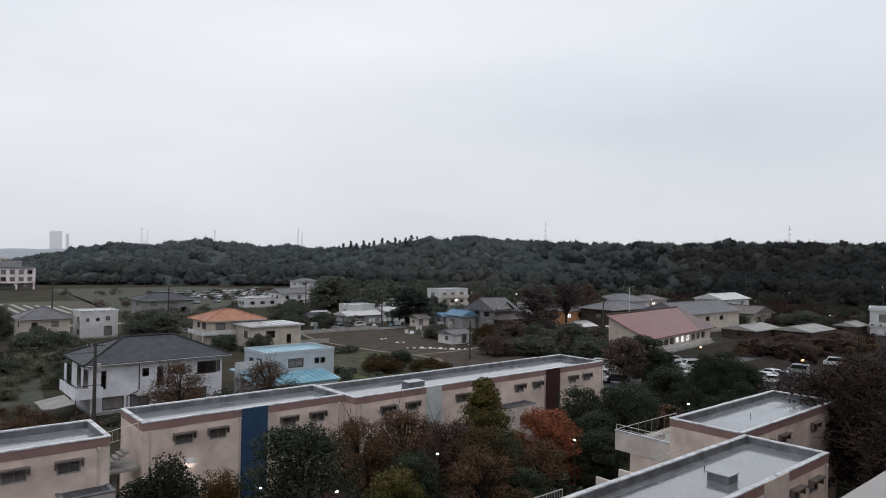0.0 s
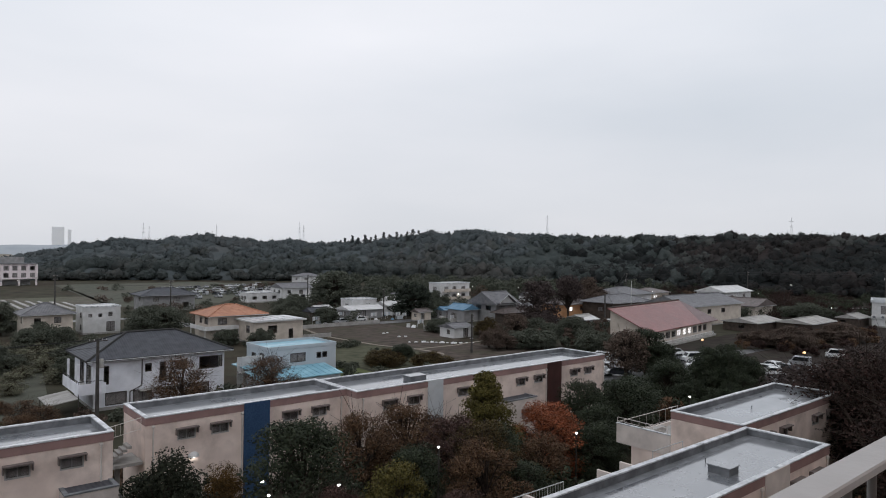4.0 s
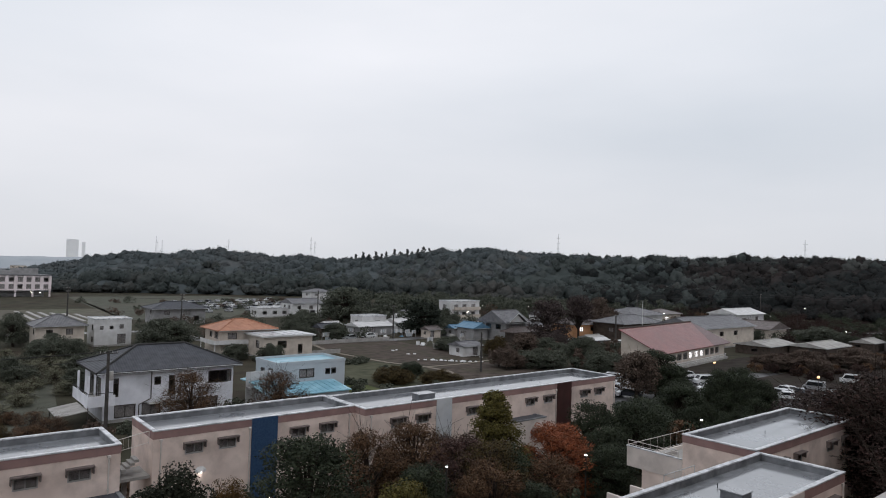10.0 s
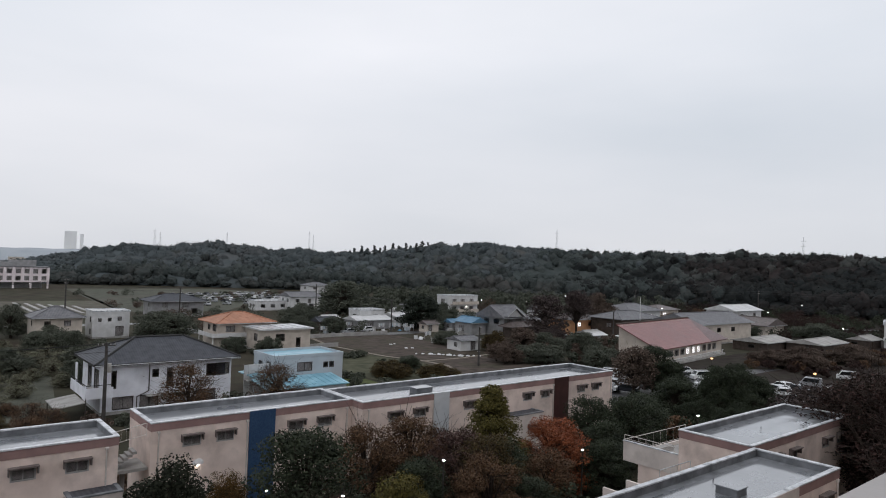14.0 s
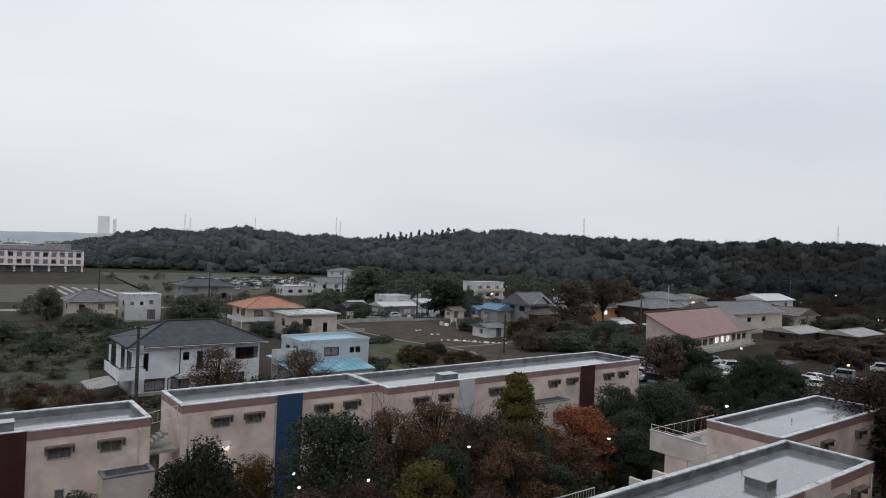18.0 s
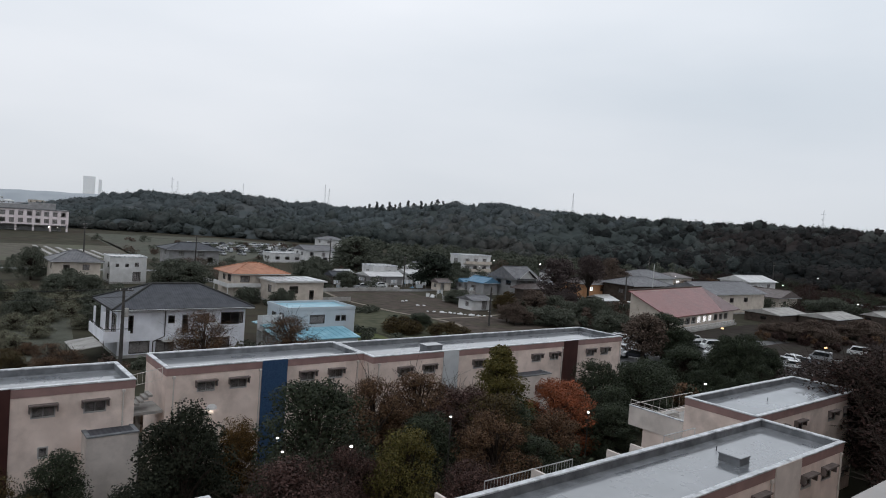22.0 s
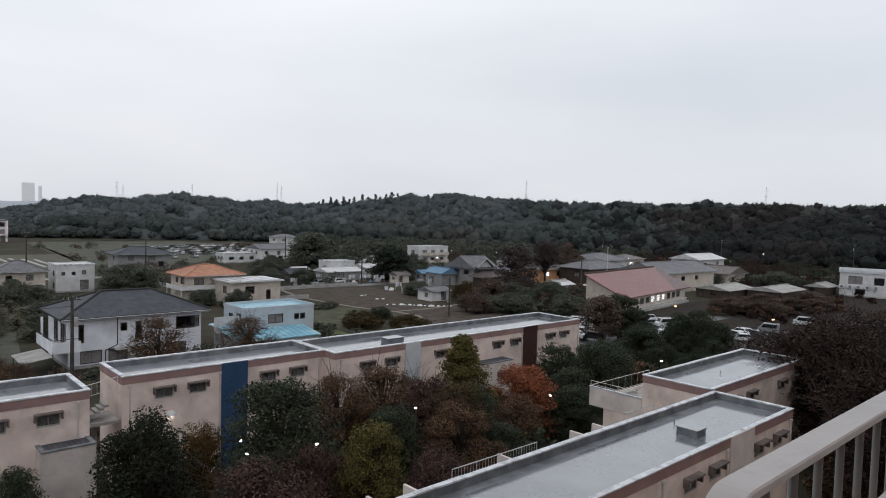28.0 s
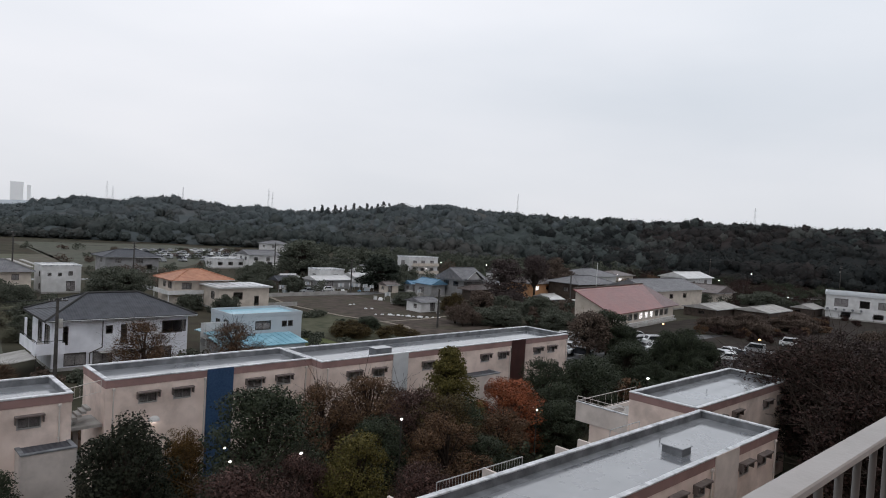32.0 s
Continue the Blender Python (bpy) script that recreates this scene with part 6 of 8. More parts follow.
TREES = (
    # courtyard
    ("evergreen", 20.2, 37.0, 9.8, 3.4), ("yew", 11.8, 36.0, 9.4, 2.6), ("yellow", 16.3, 40.0, 7.1, 1.6), ("cherry", 27.3, 41.0, 8.3, 2.9), ("cherry", 32.0, 41.5, 8.3, 3.3),
    ("wine", 33.6, 38.0, 7.8, 3.1), ("cone", 40.6, 41.6, 10.3, 3.7), ("olive", 34.6, 36.0, 7.7, 3.0), ("maple", 46.0, 39.2, 6.7, 3.2), ("gold", 23.1, 31.0, 8.1, 2.3),
    ("wine", 15.1, 29.0, 8.1, 3.3), ("evergreen", 36.7, 33.0, 4.9, 2.4), ("evergreen", 55.0, 42.0, 7.6, 2.7), ("evergreen", 58.8, 40.0, 7.2, 3.0), ("evergreen", 49.0, 36.0, 5.2, 2.6),
    ("wine", 25.8, 28.0, 6.5, 2.4), ("wine", 20.5, 33.0, 6.6, 2.1), ("cherry", 32.4, 33.0, 7.3, 2.5), ("evergreen", 38.5, 38.0, 6.4, 2.6), ("evergreen", 29.0, 36.5, 6.6, 2.4),
    ("cherry", 41.5, 36.0, 5.4, 2.5), ("evergreen", 52.0, 38.5, 6.0, 2.4), ("evergreen", 17.0, 34.0, 6.6, 2.0), ("evergreen", 13.7, 40.0, 6.6, 2.3), ("yew", 9.0, 34.5, 6.0, 2.2),
    # car park edge
    ("evergreen", 89.6, 44.0, 8.1, 4.6), ("evergreen", 87.3, 45.0, 6.2, 3.6), ("evergreen", 91.8, 42.8, 6.4, 3.6), ("evergreen", 98.0, 60.0, 5.5, 3.4), ("evergreen", 79.5, 47.0, 6.2, 3.2), ("evergreen", 98.6, 62.0, 7.9, 4.0), ("cherry", 92.0, 62.0, 8.1, 3.2), ("evergreen", 86.6, 50.0, 4.9, 3.5), ("evergreen", 70.4, 46.0, 5.5, 3.0),
    ("evergreen", 77.0, 42.0, 5.0, 3.2), ("evergreen", 66.0, 43.0, 5.6, 2.8), ("evergreen", 72.0, 37.0, 5.0, 2.8), ("evergreen", 82.0, 38.0, 5.6, 3.2), ("evergreen", 67.0, 31.0, 5.5, 2.6),
    # left end
    ("yew", -31.0, 68.0, 12.4, 5.4), ("yew", -48.0, 75.0, 18.2, 5.2), ("sparse", -44.0, 66.0, 13.5, 6.0), ("sparse", -35.0, 55.0, 9.6, 4.6), ("yew", -40.0, 52.0, 9.4, 4.6), ("yellow", -25.3, 42.0, 6.9, 3.4), ("olive", -16.9, 40.0, 7.3, 3.2),
    ("evergreen", -11.6, 42.0, 6.5, 2.7), ("evergreen", -7.6, 42.4, 5.6, 2.0), ("evergreen", -4.0, 42.0, 4.3, 1.4), ("cherry", -5.6, 42.2, 5.6, 1.4), ("yellow", 0.9, 42.4, 5.7, 1.5), ("olive", 3.0, 41.5, 5.5, 2.0), ("evergreen", 6.6, 41.8, 5.8, 1.8), ("sparse", -27.8, 52.0, 7.8, 3.4),
    ("sparse", -42.0, 60.0, 9.0, 5.0), ("sparse", -31.5, 46.0, 7.0, 3.6), ("yew", -24.0, 51.0, 7.4, 3.2), ("yew", -56.0, 88.0, 11.0, 5.5), ("olive", -12.0, 37.0, 5.6, 2.4), ("evergreen", -2.5, 38.0, 4.0, 1.8),
    # big dark cherries by the car park lane
    ("sparse", 65.8, 20.0, 11.9, 5.6), ("sparse", 87.7, 24.0, 10.9, 6.4), ("sparse", 50.0, 11.5, 11.6, 4.2), ("sparse", 71.0, 27.5, 9.2, 3.8), ("sparse", 60.0, 13.0, 12.2, 4.8), ("sparse", 74.0, 15.0, 11.6, 5.2),
    ("sparse", 78.0, 22.0, 10.5, 5.0), ("sparse", 95.0, 30.0, 9.0, 5.0), ("cherry", 149.0, 66.0, 3.8, 4.4), ("cherry", 150.0, 60.0, 3.6, 5.5), ("cherry", 172.0, 58.0, 4.6, 6.0), ("cherry", 165.0, 66.0, 3.6, 5.0),
    ("sparse", 62.0, 17.0, 12.0, 4.6), ("sparse", 110.0, 22.0, 9.0, 5.5), ("cherry", 130.0, 28.0, 8.0, 5.5),
    # gardens and fields
    ("bare", 27.1, 78.0, 7.6, 3.2), ("bare", 38.6, 79.0, 6.5, 3.2), ("evergreen", 25.0, 112.0, 7.0, 5.0), ("evergreen", 23.8, 140.0, 6.2, 5.0), ("evergreen", 47.6, 160.0, 7.2, 7.0), ("evergreen", 107.7, 126.0, 3.6, 4.2),
    ("plum", 135.4, 119.5, 12.8, 5.6), ("standard", 150.6, 121.0, 14.2, 3.7), ("round", 125.4, 162.0, 11.2, 5.9), ("evergreen", 116.2, 192.0, 13.9, 7.2), ("evergreen", 121.0, 200.0, 9.3, 7.0), ("cherry", 190.8, 144.0, 12.4, 8.0), ("plum", 131.0, 112.0, 5.4, 4.4),
    ("olive", 109.5, 112.0, 5.0, 3.0), ("evergreen", 106.0, 95.0, 4.1, 5.5), ("evergreen", 112.0, 84.0, 4.6, 4.8), ("cherry", 97.5, 97.0, 4.5, 3.8), ("evergreen", 118.0, 104.0, 5.0, 5.0),
    ("evergreen", 128.0, 100.0, 5.0, 5.0), ("cherry", 110.0, 104.0, 6.5, 3.5), ("evergreen", 60.0, 128.0, 4.0, 3.0), ("evergreen", 55.0, 134.0, 3.6, 2.6), ("olive", 68.0, 95.0, 3.0, 3.5), ("olive", 73.0, 88.0, 3.0, 3.6), ("evergreen", 76.0, 100.0, 2.6, 2.6),
    ("evergreen", 92.0, 175.0, 6.0, 5.0), ("evergreen", 100.0, 190.0, 6.5, 5.5), ("evergreen", 138.0, 168.0, 6.0, 5.0), ("evergreen", 147.0, 176.0, 7.0, 5.0), ("evergreen", 84.0, 160.0, 5.0, 4.0), ("evergreen", 94.0, 160.0, 4.6, 4.0), ("evergreen", 133.0, 158.0, 5.0, 4.5), ("evergreen", 147.0, 150.0, 5.5, 4.5),
    ("evergreen", 208.0, 115.0, 5.0, 6.0), ("evergreen", 203.0, 98.0, 5.0, 5.0), ("evergreen", 232.0, 88.0, 5.0, 8.0), ("cherry", 175.0, 128.0, 8.0, 6.0),
    ("round", -51.3, 300.0, 14.4, 6.0), ("round", -66.5, 480.0, 23.9, 15.0), ("round", -20.6, 480.0, 25.7, 12.0), ("evergreen", -156.3, 330.0, 21.1, 12.0), ("evergreen", -121.4, 300.0, 17.2, 14.0), ("evergreen", -145.8, 262.0, 14.1, 20.0),
    ("evergreen", -131.2, 200.0, 15.3, 15.0), ("evergreen", -113.1, 320.0, 13.0, 13.0), ("evergreen", -112.0, 245.0, 12.0, 10.0), ("evergreen", -90.0, 300.0, 11.0, 10.0), ("evergreen", 20.8, 176.0, 8.2, 3.0), ("evergreen", 24.5, 152.0, 5.4, 4.3),
    ("evergreen", -125.0, 170.0, 13.0, 9.0), ("evergreen", -85.0, 135.0, 8.0, 7.0), ("evergreen", -60.0, 118.0, 8.0, 6.0), ("evergreen", -50.0, 105.0, 7.0, 5.0), ("evergreen", -70.0, 150.0, 7.0, 6.0), ("evergreen", 14.0, 122.0, 5.0, 4.0), ("evergreen", 8.0, 136.0, 5.5, 4.5),
)
rng_t = random.Random(5)
count_kind = {}
SPLIT = []
for kind, x, y, top, r in TREES:
    if r > 8.5:
        for k in range(5):
            a = k * 1.257 + x
            q = r * (0.62 if k else 0.0)
            SPLIT.append((kind, x + q * math.cos(a), y + q * math.sin(a), top * (1.0 if k == 0 else rng_t.uniform(0.72, 0.92)), r * rng_t.uniform(0.46, 0.6)))
    elif r > 0.55 * top:
        for k in range(5):
            a = k * 1.257 + y
            q = r * (0.6 if k else 0.0)
            SPLIT.append((kind, x + q * math.cos(a), y + q * math.sin(a), top * (1.0 if k == 0 else rng_t.uniform(0.65, 0.95)), r * rng_t.uniform(0.42, 0.55)))
    else:
        SPLIT.append((kind, x, y, top, r))
for kind, x, y, top, r in SPLIT:
    k = count_kind[kind] = count_kind.get(kind, 0) + 1
    label = TREE_LABEL["hazed_green" if kind == "evergreen" and math.hypot(x, y) > (75 if x < 60 else 125) else kind]
    # trees beyond y 325 take the woods' leaf colour, paled to imitate haze
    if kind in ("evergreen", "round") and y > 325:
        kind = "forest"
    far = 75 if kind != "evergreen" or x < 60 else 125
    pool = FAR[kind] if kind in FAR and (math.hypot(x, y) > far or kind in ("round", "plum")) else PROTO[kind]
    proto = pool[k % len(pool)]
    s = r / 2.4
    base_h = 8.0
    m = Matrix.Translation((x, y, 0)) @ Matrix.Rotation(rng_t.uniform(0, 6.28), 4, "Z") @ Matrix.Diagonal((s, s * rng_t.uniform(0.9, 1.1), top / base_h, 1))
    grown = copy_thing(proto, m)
    if top < 3.6 or r < 0.3 * top and top < 5.5:
        grown.name = "bush"
        tagged(grown, label.replace(" tree", " bush"), "bush", kind + " bushes")
    else:
        tagged(grown, label, "tree", kind + " trees")
# orchard rows and hedgerow shrubs behind the first block
for i in range(96):
    x, y = -22 + (i % 12) * 4.1 + (i // 12 % 2) * 2.0 + rng_t.uniform(-1.2, 1.2), 95 + (i // 12) * 8.2 + rng_t.uniform(-2, 2)
    if x > 14 and y < 108 or -18 < x < -7 and y < 102 or -34 < x < -15 and y > 106 or -18 < x < -2.5 and y > 132:
        continue
    s = rng_t.uniform(0.5, 0.85)
    fruit = copy_thing(FAR["orchard"][i % 3], Matrix.Translation((x, y, -0.5)) @ Matrix.Rotation(i * 1.3, 4, "Z") @ Matrix.Diagonal((s * 1.2, s * 1.2, s * 0.58, 1)))
    fruit.name = "fruit_tree"
    tagged(fruit, "small spreading greyish-green orchard tree", "fruit tree", "orchard trees")
for i in range(80):
    x, y = -28 + (i % 20) * 2.4 + rng_t.uniform(-0.8, 0.8), 62 + (i // 20) * 9 + rng_t.uniform(-3, 6)
    if -18 < x < -6 and 80 < y < 102 or x > 14 and y > 80:
        continue
    kind = ("cherry", "bare", "cherry", "olive")[i % 4]
    s = rng_t.uniform(0.4, 0.7)
    shrub = copy_thing(PROTO[kind][i % 2], Matrix.Translation((x, y, -0.8)) @ Matrix.Rotation(i * 2.1, 4, "Z") @ Matrix.Diagonal((s * 1.3, s * 1.3, s * 0.75, 1)))
    shrub.name = "hedgerow_shrub"
    tagged(shrub, "low brown hedgerow shrub", "shrub", "hedgerow shrubs")
FILL = (
    # region, count, kinds, height range, spread
    ((-26, 29, 60, 43.5), 70, ("evergreen", "cherry", "evergreen", "olive"), (2.6, 4.6), 1.5),
    ((64, 28, 80, 50), 22, ("evergreen", "evergreen", "cherry"), (2.6, 4.6), 1.9),
    ((66, 60, 84, 82), 16, ("cherry", "evergreen", "olive"), (1.6, 2.8), 1.8),
    ((100, 84, 146, 116), 60, ("cherry", "cherry", "evergreen"), (2.2, 4.6), 1.5),
    ((140, 52, 215, 72), 44, ("sparse", "cherry", "sparse"), (1.4, 3.0), 1.7),
    ((46, 8, 110, 28), 36, ("sparse", "cherry", "sparse"), (3.5, 8.0), 2.8),
    ((200, 70, 300, 125), 34, ("sparse", "evergreen"), (2.5, 5.0), 3.2),
    ((44, 150, 150, 215), 60, ("evergreen", "evergreen", "cherry"), (2.4, 5.5), 3.0),
    ((150, 130, 250, 215), 60, ("evergreen", "cherry", "olive"), (3.0, 8.0), 3.6),
    ((-60, 54, -19, 110), 70, ("cherry", "evergreen", "cherry"), (1.5, 3.4), 2.2),
    ((-20, 56, 64, 84), 60, ("cherry", "evergreen", "bare", "olive"), (1.2, 2.8), 1.7),
    ((-130, 130, -50, 260), 60, ("evergreen", "olive", "evergreen"), (2.0, 4.5), 3.0),
    ((-50, 158, 30, 215), 34, ("evergreen", "olive"), (1.8, 4.0), 2.2),
    ((55, 84, 84, 130), 22, ("olive", "evergreen"), (0.8, 1.8), 1.5),
    ((205, 100, 330, 185), 150, ("sparse", "evergreen", "sparse"), (3.0, 7.0), 5.0),
    ((228, 70, 340, 110), 60, ("sparse", "evergreen"), (2.5, 5.0), 4.5),
    ((134, 205, 172, 250), 24, ("belt",), (3.5, 8.0), 3.8),
    ((172, 215, 255, 330), 85, ("belt",), (4.0, 10.0), 4.2),
    ((200, 170, 300, 260), 70, ("belt",), (4.0, 10.0), 4.2),
    ((125, 178, 160, 215), 16, ("belt",), (3.0, 7.0), 3.4),
    ((60, 225, 170, 340), 36, ("evergreen", "cherry"), (1.6, 4.0), 2.8),
)
SOLID = []
for o in list(scene.objects):
    if o.parent is None and o.type == "EMPTY" and o.get("category") not in (None, "tree", "shrub"):
        walls = [c for c in o.children if c.name.startswith(("wall", "deck", "carport", "roof", "balcony"))]
        for c in walls:
            xs, ys = [v[0] + o.location.x for v in c.bound_box], [v[1] + o.location.y for v in c.bound_box]
            SOLID.append((min(xs), min(ys), max(xs), max(ys)))
KEEP = ((84, 38, 140, 76), (78, 88, 106, 150), (-16, 84, -8, 101))
rng_u = np.random.default_rng(12)
under = {"evergreen": ([], []), "cherry": ([], []), "olive": ([], []), "sparse": ([], []), "hazed_green": ([], []), "hazed_russet": ([], []), "belt": ([], [])}
for (x0, y0, x1, y1), count, kinds, (h0, h1), spread in FILL:
    for i in range(count):
        x, y, hgt = rng_t.uniform(x0, x1), rng_t.uniform(y0, y1), rng_t.uniform(h0, h1)
        rad = spread * rng_t.uniform(0.7, 1.2)
        if any(a - rad < x < c + rad and b - rad < y < d + rad for a, b, c, d in SOLID) or any(a < x < c and b < y < d for a, b, c, d in KEEP):
            continue
        kind = "cherry" if kinds[i % len(kinds)] == "bare" else kinds[i % len(kinds)]
        # bushes further off switch to the leaf colours paled for haze
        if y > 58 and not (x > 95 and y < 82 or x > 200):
            kind = {"evergreen": "hazed_green", "olive": "hazed_green", "cherry": "hazed_russet", "sparse": "sparse", "belt": "belt"}[kind]
        cs, rs = under[kind]
        for k in range(14):
            a, q = rng_u.uniform(0, 6.28), rad * 0.8 * math.sqrt(rng_u.uniform(0, 1))
            cs.append((x + q * math.cos(a), y + q * math.sin(a), rng_u.uniform(0.15, 0.85) * hgt * (1 - 0.35 * q / rad)))
            rs.append(min(rad * 0.42, hgt * 0.3) * rng_u.uniform(0.6, 1.1))
UNDER_LABEL = {"evergreen": "dense dark green undergrowth and hedges", "cherry": "russet autumn shrubs and brambles", "olive": "olive-brown shrubs and garden bushes", "sparse": "dark wine-red thicket by the lane", "hazed_green": "bushes and hedges between the plots, paled for haze", "hazed_russet": "russet shrubs and brambles, paled for haze", "belt": "belt of trees below the woods, paled for haze"}
for kind, (cs, rs) in under.items():
    if cs:
        leaf = LEAF["hazed_green" if kind == "belt" else kind]
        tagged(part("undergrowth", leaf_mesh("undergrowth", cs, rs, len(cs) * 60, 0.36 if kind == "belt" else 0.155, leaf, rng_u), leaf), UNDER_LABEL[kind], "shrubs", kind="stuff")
for protos in (*PROTO.values(), *FAR.values()):
    for p in protos:
        for o in (*p.children_recursive, p):
            bpy.data.objects.remove(o)

# ---- the wooded ridge ----
rng = np.random.default_rng(21)


def quads_mesh(name, p, nrm, size, rng, material):
    """Leaf quads at the points p, facing along nrm."""
    count = len(p)
    a = nrm / np.linalg.norm(nrm, axis=1)[:, None]
    u = np.cross(a, rng.normal(size=(count, 3)))
    u /= np.linalg.norm(u, axis=1)[:, None]
    w = np.cross(a, u)
    s = size * rng.uniform(0.55, 1.35, count)[:, None]
    verts = np.stack((p - u * s, p - w * s * 0.75 + a * s * 0.15, p + u * s, p + w * s * 0.75 + a * s * 0.15), axis=1)
    me = bpy.data.meshes.new(name)
    me.vertices.add(count * 4)
    me.vertices.foreach_set("co", verts.reshape(-1).astype(np.float32))
    me.loops.add(count * 4)
    me.loops.foreach_set("vertex_index", np.arange(count * 4, dtype=np.int32))
    me.polygons.add(count)
    me.polygons.foreach_set("loop_start", np.arange(0, count * 4, 4, dtype=np.int32))
    me.update(calc_edges=True)
    me.materials.append(material)
    return me


ico = bmesh.new()
bmesh.ops.create_icosphere(ico, subdivisions=3, radius=1.0)
ico.verts.index_update()
ico_v = np.array([v.co[:] for v in ico.verts])
ico_f = np.array([[v.index for v in f.verts] for f in ico.faces], dtype=np.int32)
ico.free()
CROWNS = []
for k in range(10):
    o = Vector((k * 7.3, k * 3.1, 0.0))
    swell = np.array([0.92 + 0.34 * noise.noise(Vector(v) * 1.7 + o) + 0.30 * noise.noise(Vector(v) * 4.2 + o) for v in ico_v])
    CROWNS.append(ico_v * swell[:, None])
def understorey(b0, b1):
    """A closed sheet along the ridge, added so shade between crowns stays shallow."""
    bm = bmesh.new()
    rows = []
    for b in np.arange(b0, b1 + 0.01, 0.5):
        front = ridge(b)[0]
        row = []
        for k, (q, lift) in enumerate(((-4, 0.0), (0, 4.5), (6, 7.0), (14, 8.2), (24, 8.6), (36, 8.8), (50, 9.0), (65, 9.0), (80, 9.0), (95, 9.0), (110, 9.0), (125, 9.0), (140, 8.0), (156, 0.0))):
            r = front + q
            x, y = r * math.sin(radians(b)), r * math.cos(radians(b))
            row.append(bm.verts.new((x, y, max(0.0, ground_z(x, y) - 4.0) + lift * (0.6 if b < 11 else 1.0) * (1 + 0.22 * noise.noise(Vector((x * 0.11, y * 0.11, 2)))))))
        rows.append(row)
    for p, q in zip(rows, rows[1:]):
        for k in range(len(p) - 1):
            bm.faces.new((p[k], q[k], q[k + 1], p[k + 1])).smooth = True
    bmesh.ops.recalc_face_normals(bm, faces=bm.faces)
    return bm


woods = thing("woods", 0, 0, 0, "mixed woodland covering the long low ridge, mist put into its colours", "woods", kind="stuff")
GROVES = {"forest": ([], [], [], []), "half_hazed": ([], [], [], []), "thicket": ([], [], [], [])}
for i in range(3400):
    b = rng.uniform(6, 100)
    front, elev = ridge(b)
    edge = i % 6 == 0
    r = front + (rng.uniform(-8, 4) if edge else ((i * 0.7548776662) % 1.0) ** 1.2 * 150)
    x, y = r * math.sin(radians(b)), r * math.cos(radians(b))
    lush = 0.75 + 0.5 * noise.noise(Vector((x * 0.03, y * 0.03, 0.0)))
    tall = rng.uniform(4, 8) if edge else rng.uniform(9.0, 12.0) * (0.6 if b < 11 else 1.0) + 3.0 * lush
    rad = rng.uniform(2.4, 4.4) if edge else rng.choice((3.0, 4.2, 5.4, 7.0)) * rng.uniform(0.85, 1.15)
    g = max(0.0, ground_z(x, y) - 4.0)
    # painted haze grows towards the left and the back rows
    kind = ("half_hazed", "forest", "thicket", "half_hazed")[(2 if rng.uniform(49, 64) < b else 0) + (1 if r - front > (rng.uniform(15, 80) if b < 48 else rng.uniform(60, 150)) else 0)]
    crown_v, crown_f, leaf_p, leaf_n = GROVES[kind]
    turn = rng.uniform(0, 6.28)
    spin = np.array([[math.cos(turn), -math.sin(turn), 0], [math.sin(turn), math.cos(turn), 0], [0, 0, 1]])
    deep = min(tall * 0.5, rad * 1.15)
    size, mid_p = np.array([rad, rad, deep]), np.array([x, y, g + tall - deep])
    shape = CROWNS[i % 10] @ spin.T
    crown_f.append(ico_f + len(crown_v) * len(ico_v))
    crown_v.append(shape * size * 0.86 + mid_p)
    n = int(90 + 8.0 * rad * rad)
    tri = shape[ico_f[rng.integers(0, len(ico_f), n)]]
    wgt = rng.dirichlet((1, 1, 1), n)
    q = (tri * wgt[:, :, None]).sum(axis=1)
    q = q[q[:, 2] > -0.45]
    leaf_p.append(q * size * rng.uniform(0.84, 1.10, (len(q), 1)) + mid_p)
    leaf_n.append(q * 0.7 + rng.normal(size=q.shape) * 0.45 + np.array([0.0, 0.0, 0.9]))
for kind, (crown_v, crown_f, leaf_p, leaf_n) in GROVES.items():
    dv, df = np.concatenate(crown_v), np.concatenate(crown_f)
    canopy = bpy.data.meshes.new("canopy")
    canopy.vertices.add(len(dv))
    canopy.vertices.foreach_set("co", dv.reshape(-1).astype(np.float32))
    canopy.loops.add(len(df) * 3)
    canopy.loops.foreach_set("vertex_index", df.reshape(-1))
    canopy.polygons.add(len(df))
    canopy.polygons.foreach_set("loop_start", np.arange(0, len(df) * 3, 3, dtype=np.int32))
    canopy.polygons.foreach_set("use_smooth", np.ones(len(df), dtype=bool))
    canopy.update(calc_edges=True)
    canopy.materials.append(M[{"forest": "canopy", "half_hazed": "canopy_mid", "thicket": "canopy_dark"}[kind]])
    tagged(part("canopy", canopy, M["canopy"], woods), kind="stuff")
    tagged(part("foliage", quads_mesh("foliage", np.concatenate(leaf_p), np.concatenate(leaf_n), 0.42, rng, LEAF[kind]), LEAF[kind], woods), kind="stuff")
# filler sheets added under the crowns to lift the dark gaps
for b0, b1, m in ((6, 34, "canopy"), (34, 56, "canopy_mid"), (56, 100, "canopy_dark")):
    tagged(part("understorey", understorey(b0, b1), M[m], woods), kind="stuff")
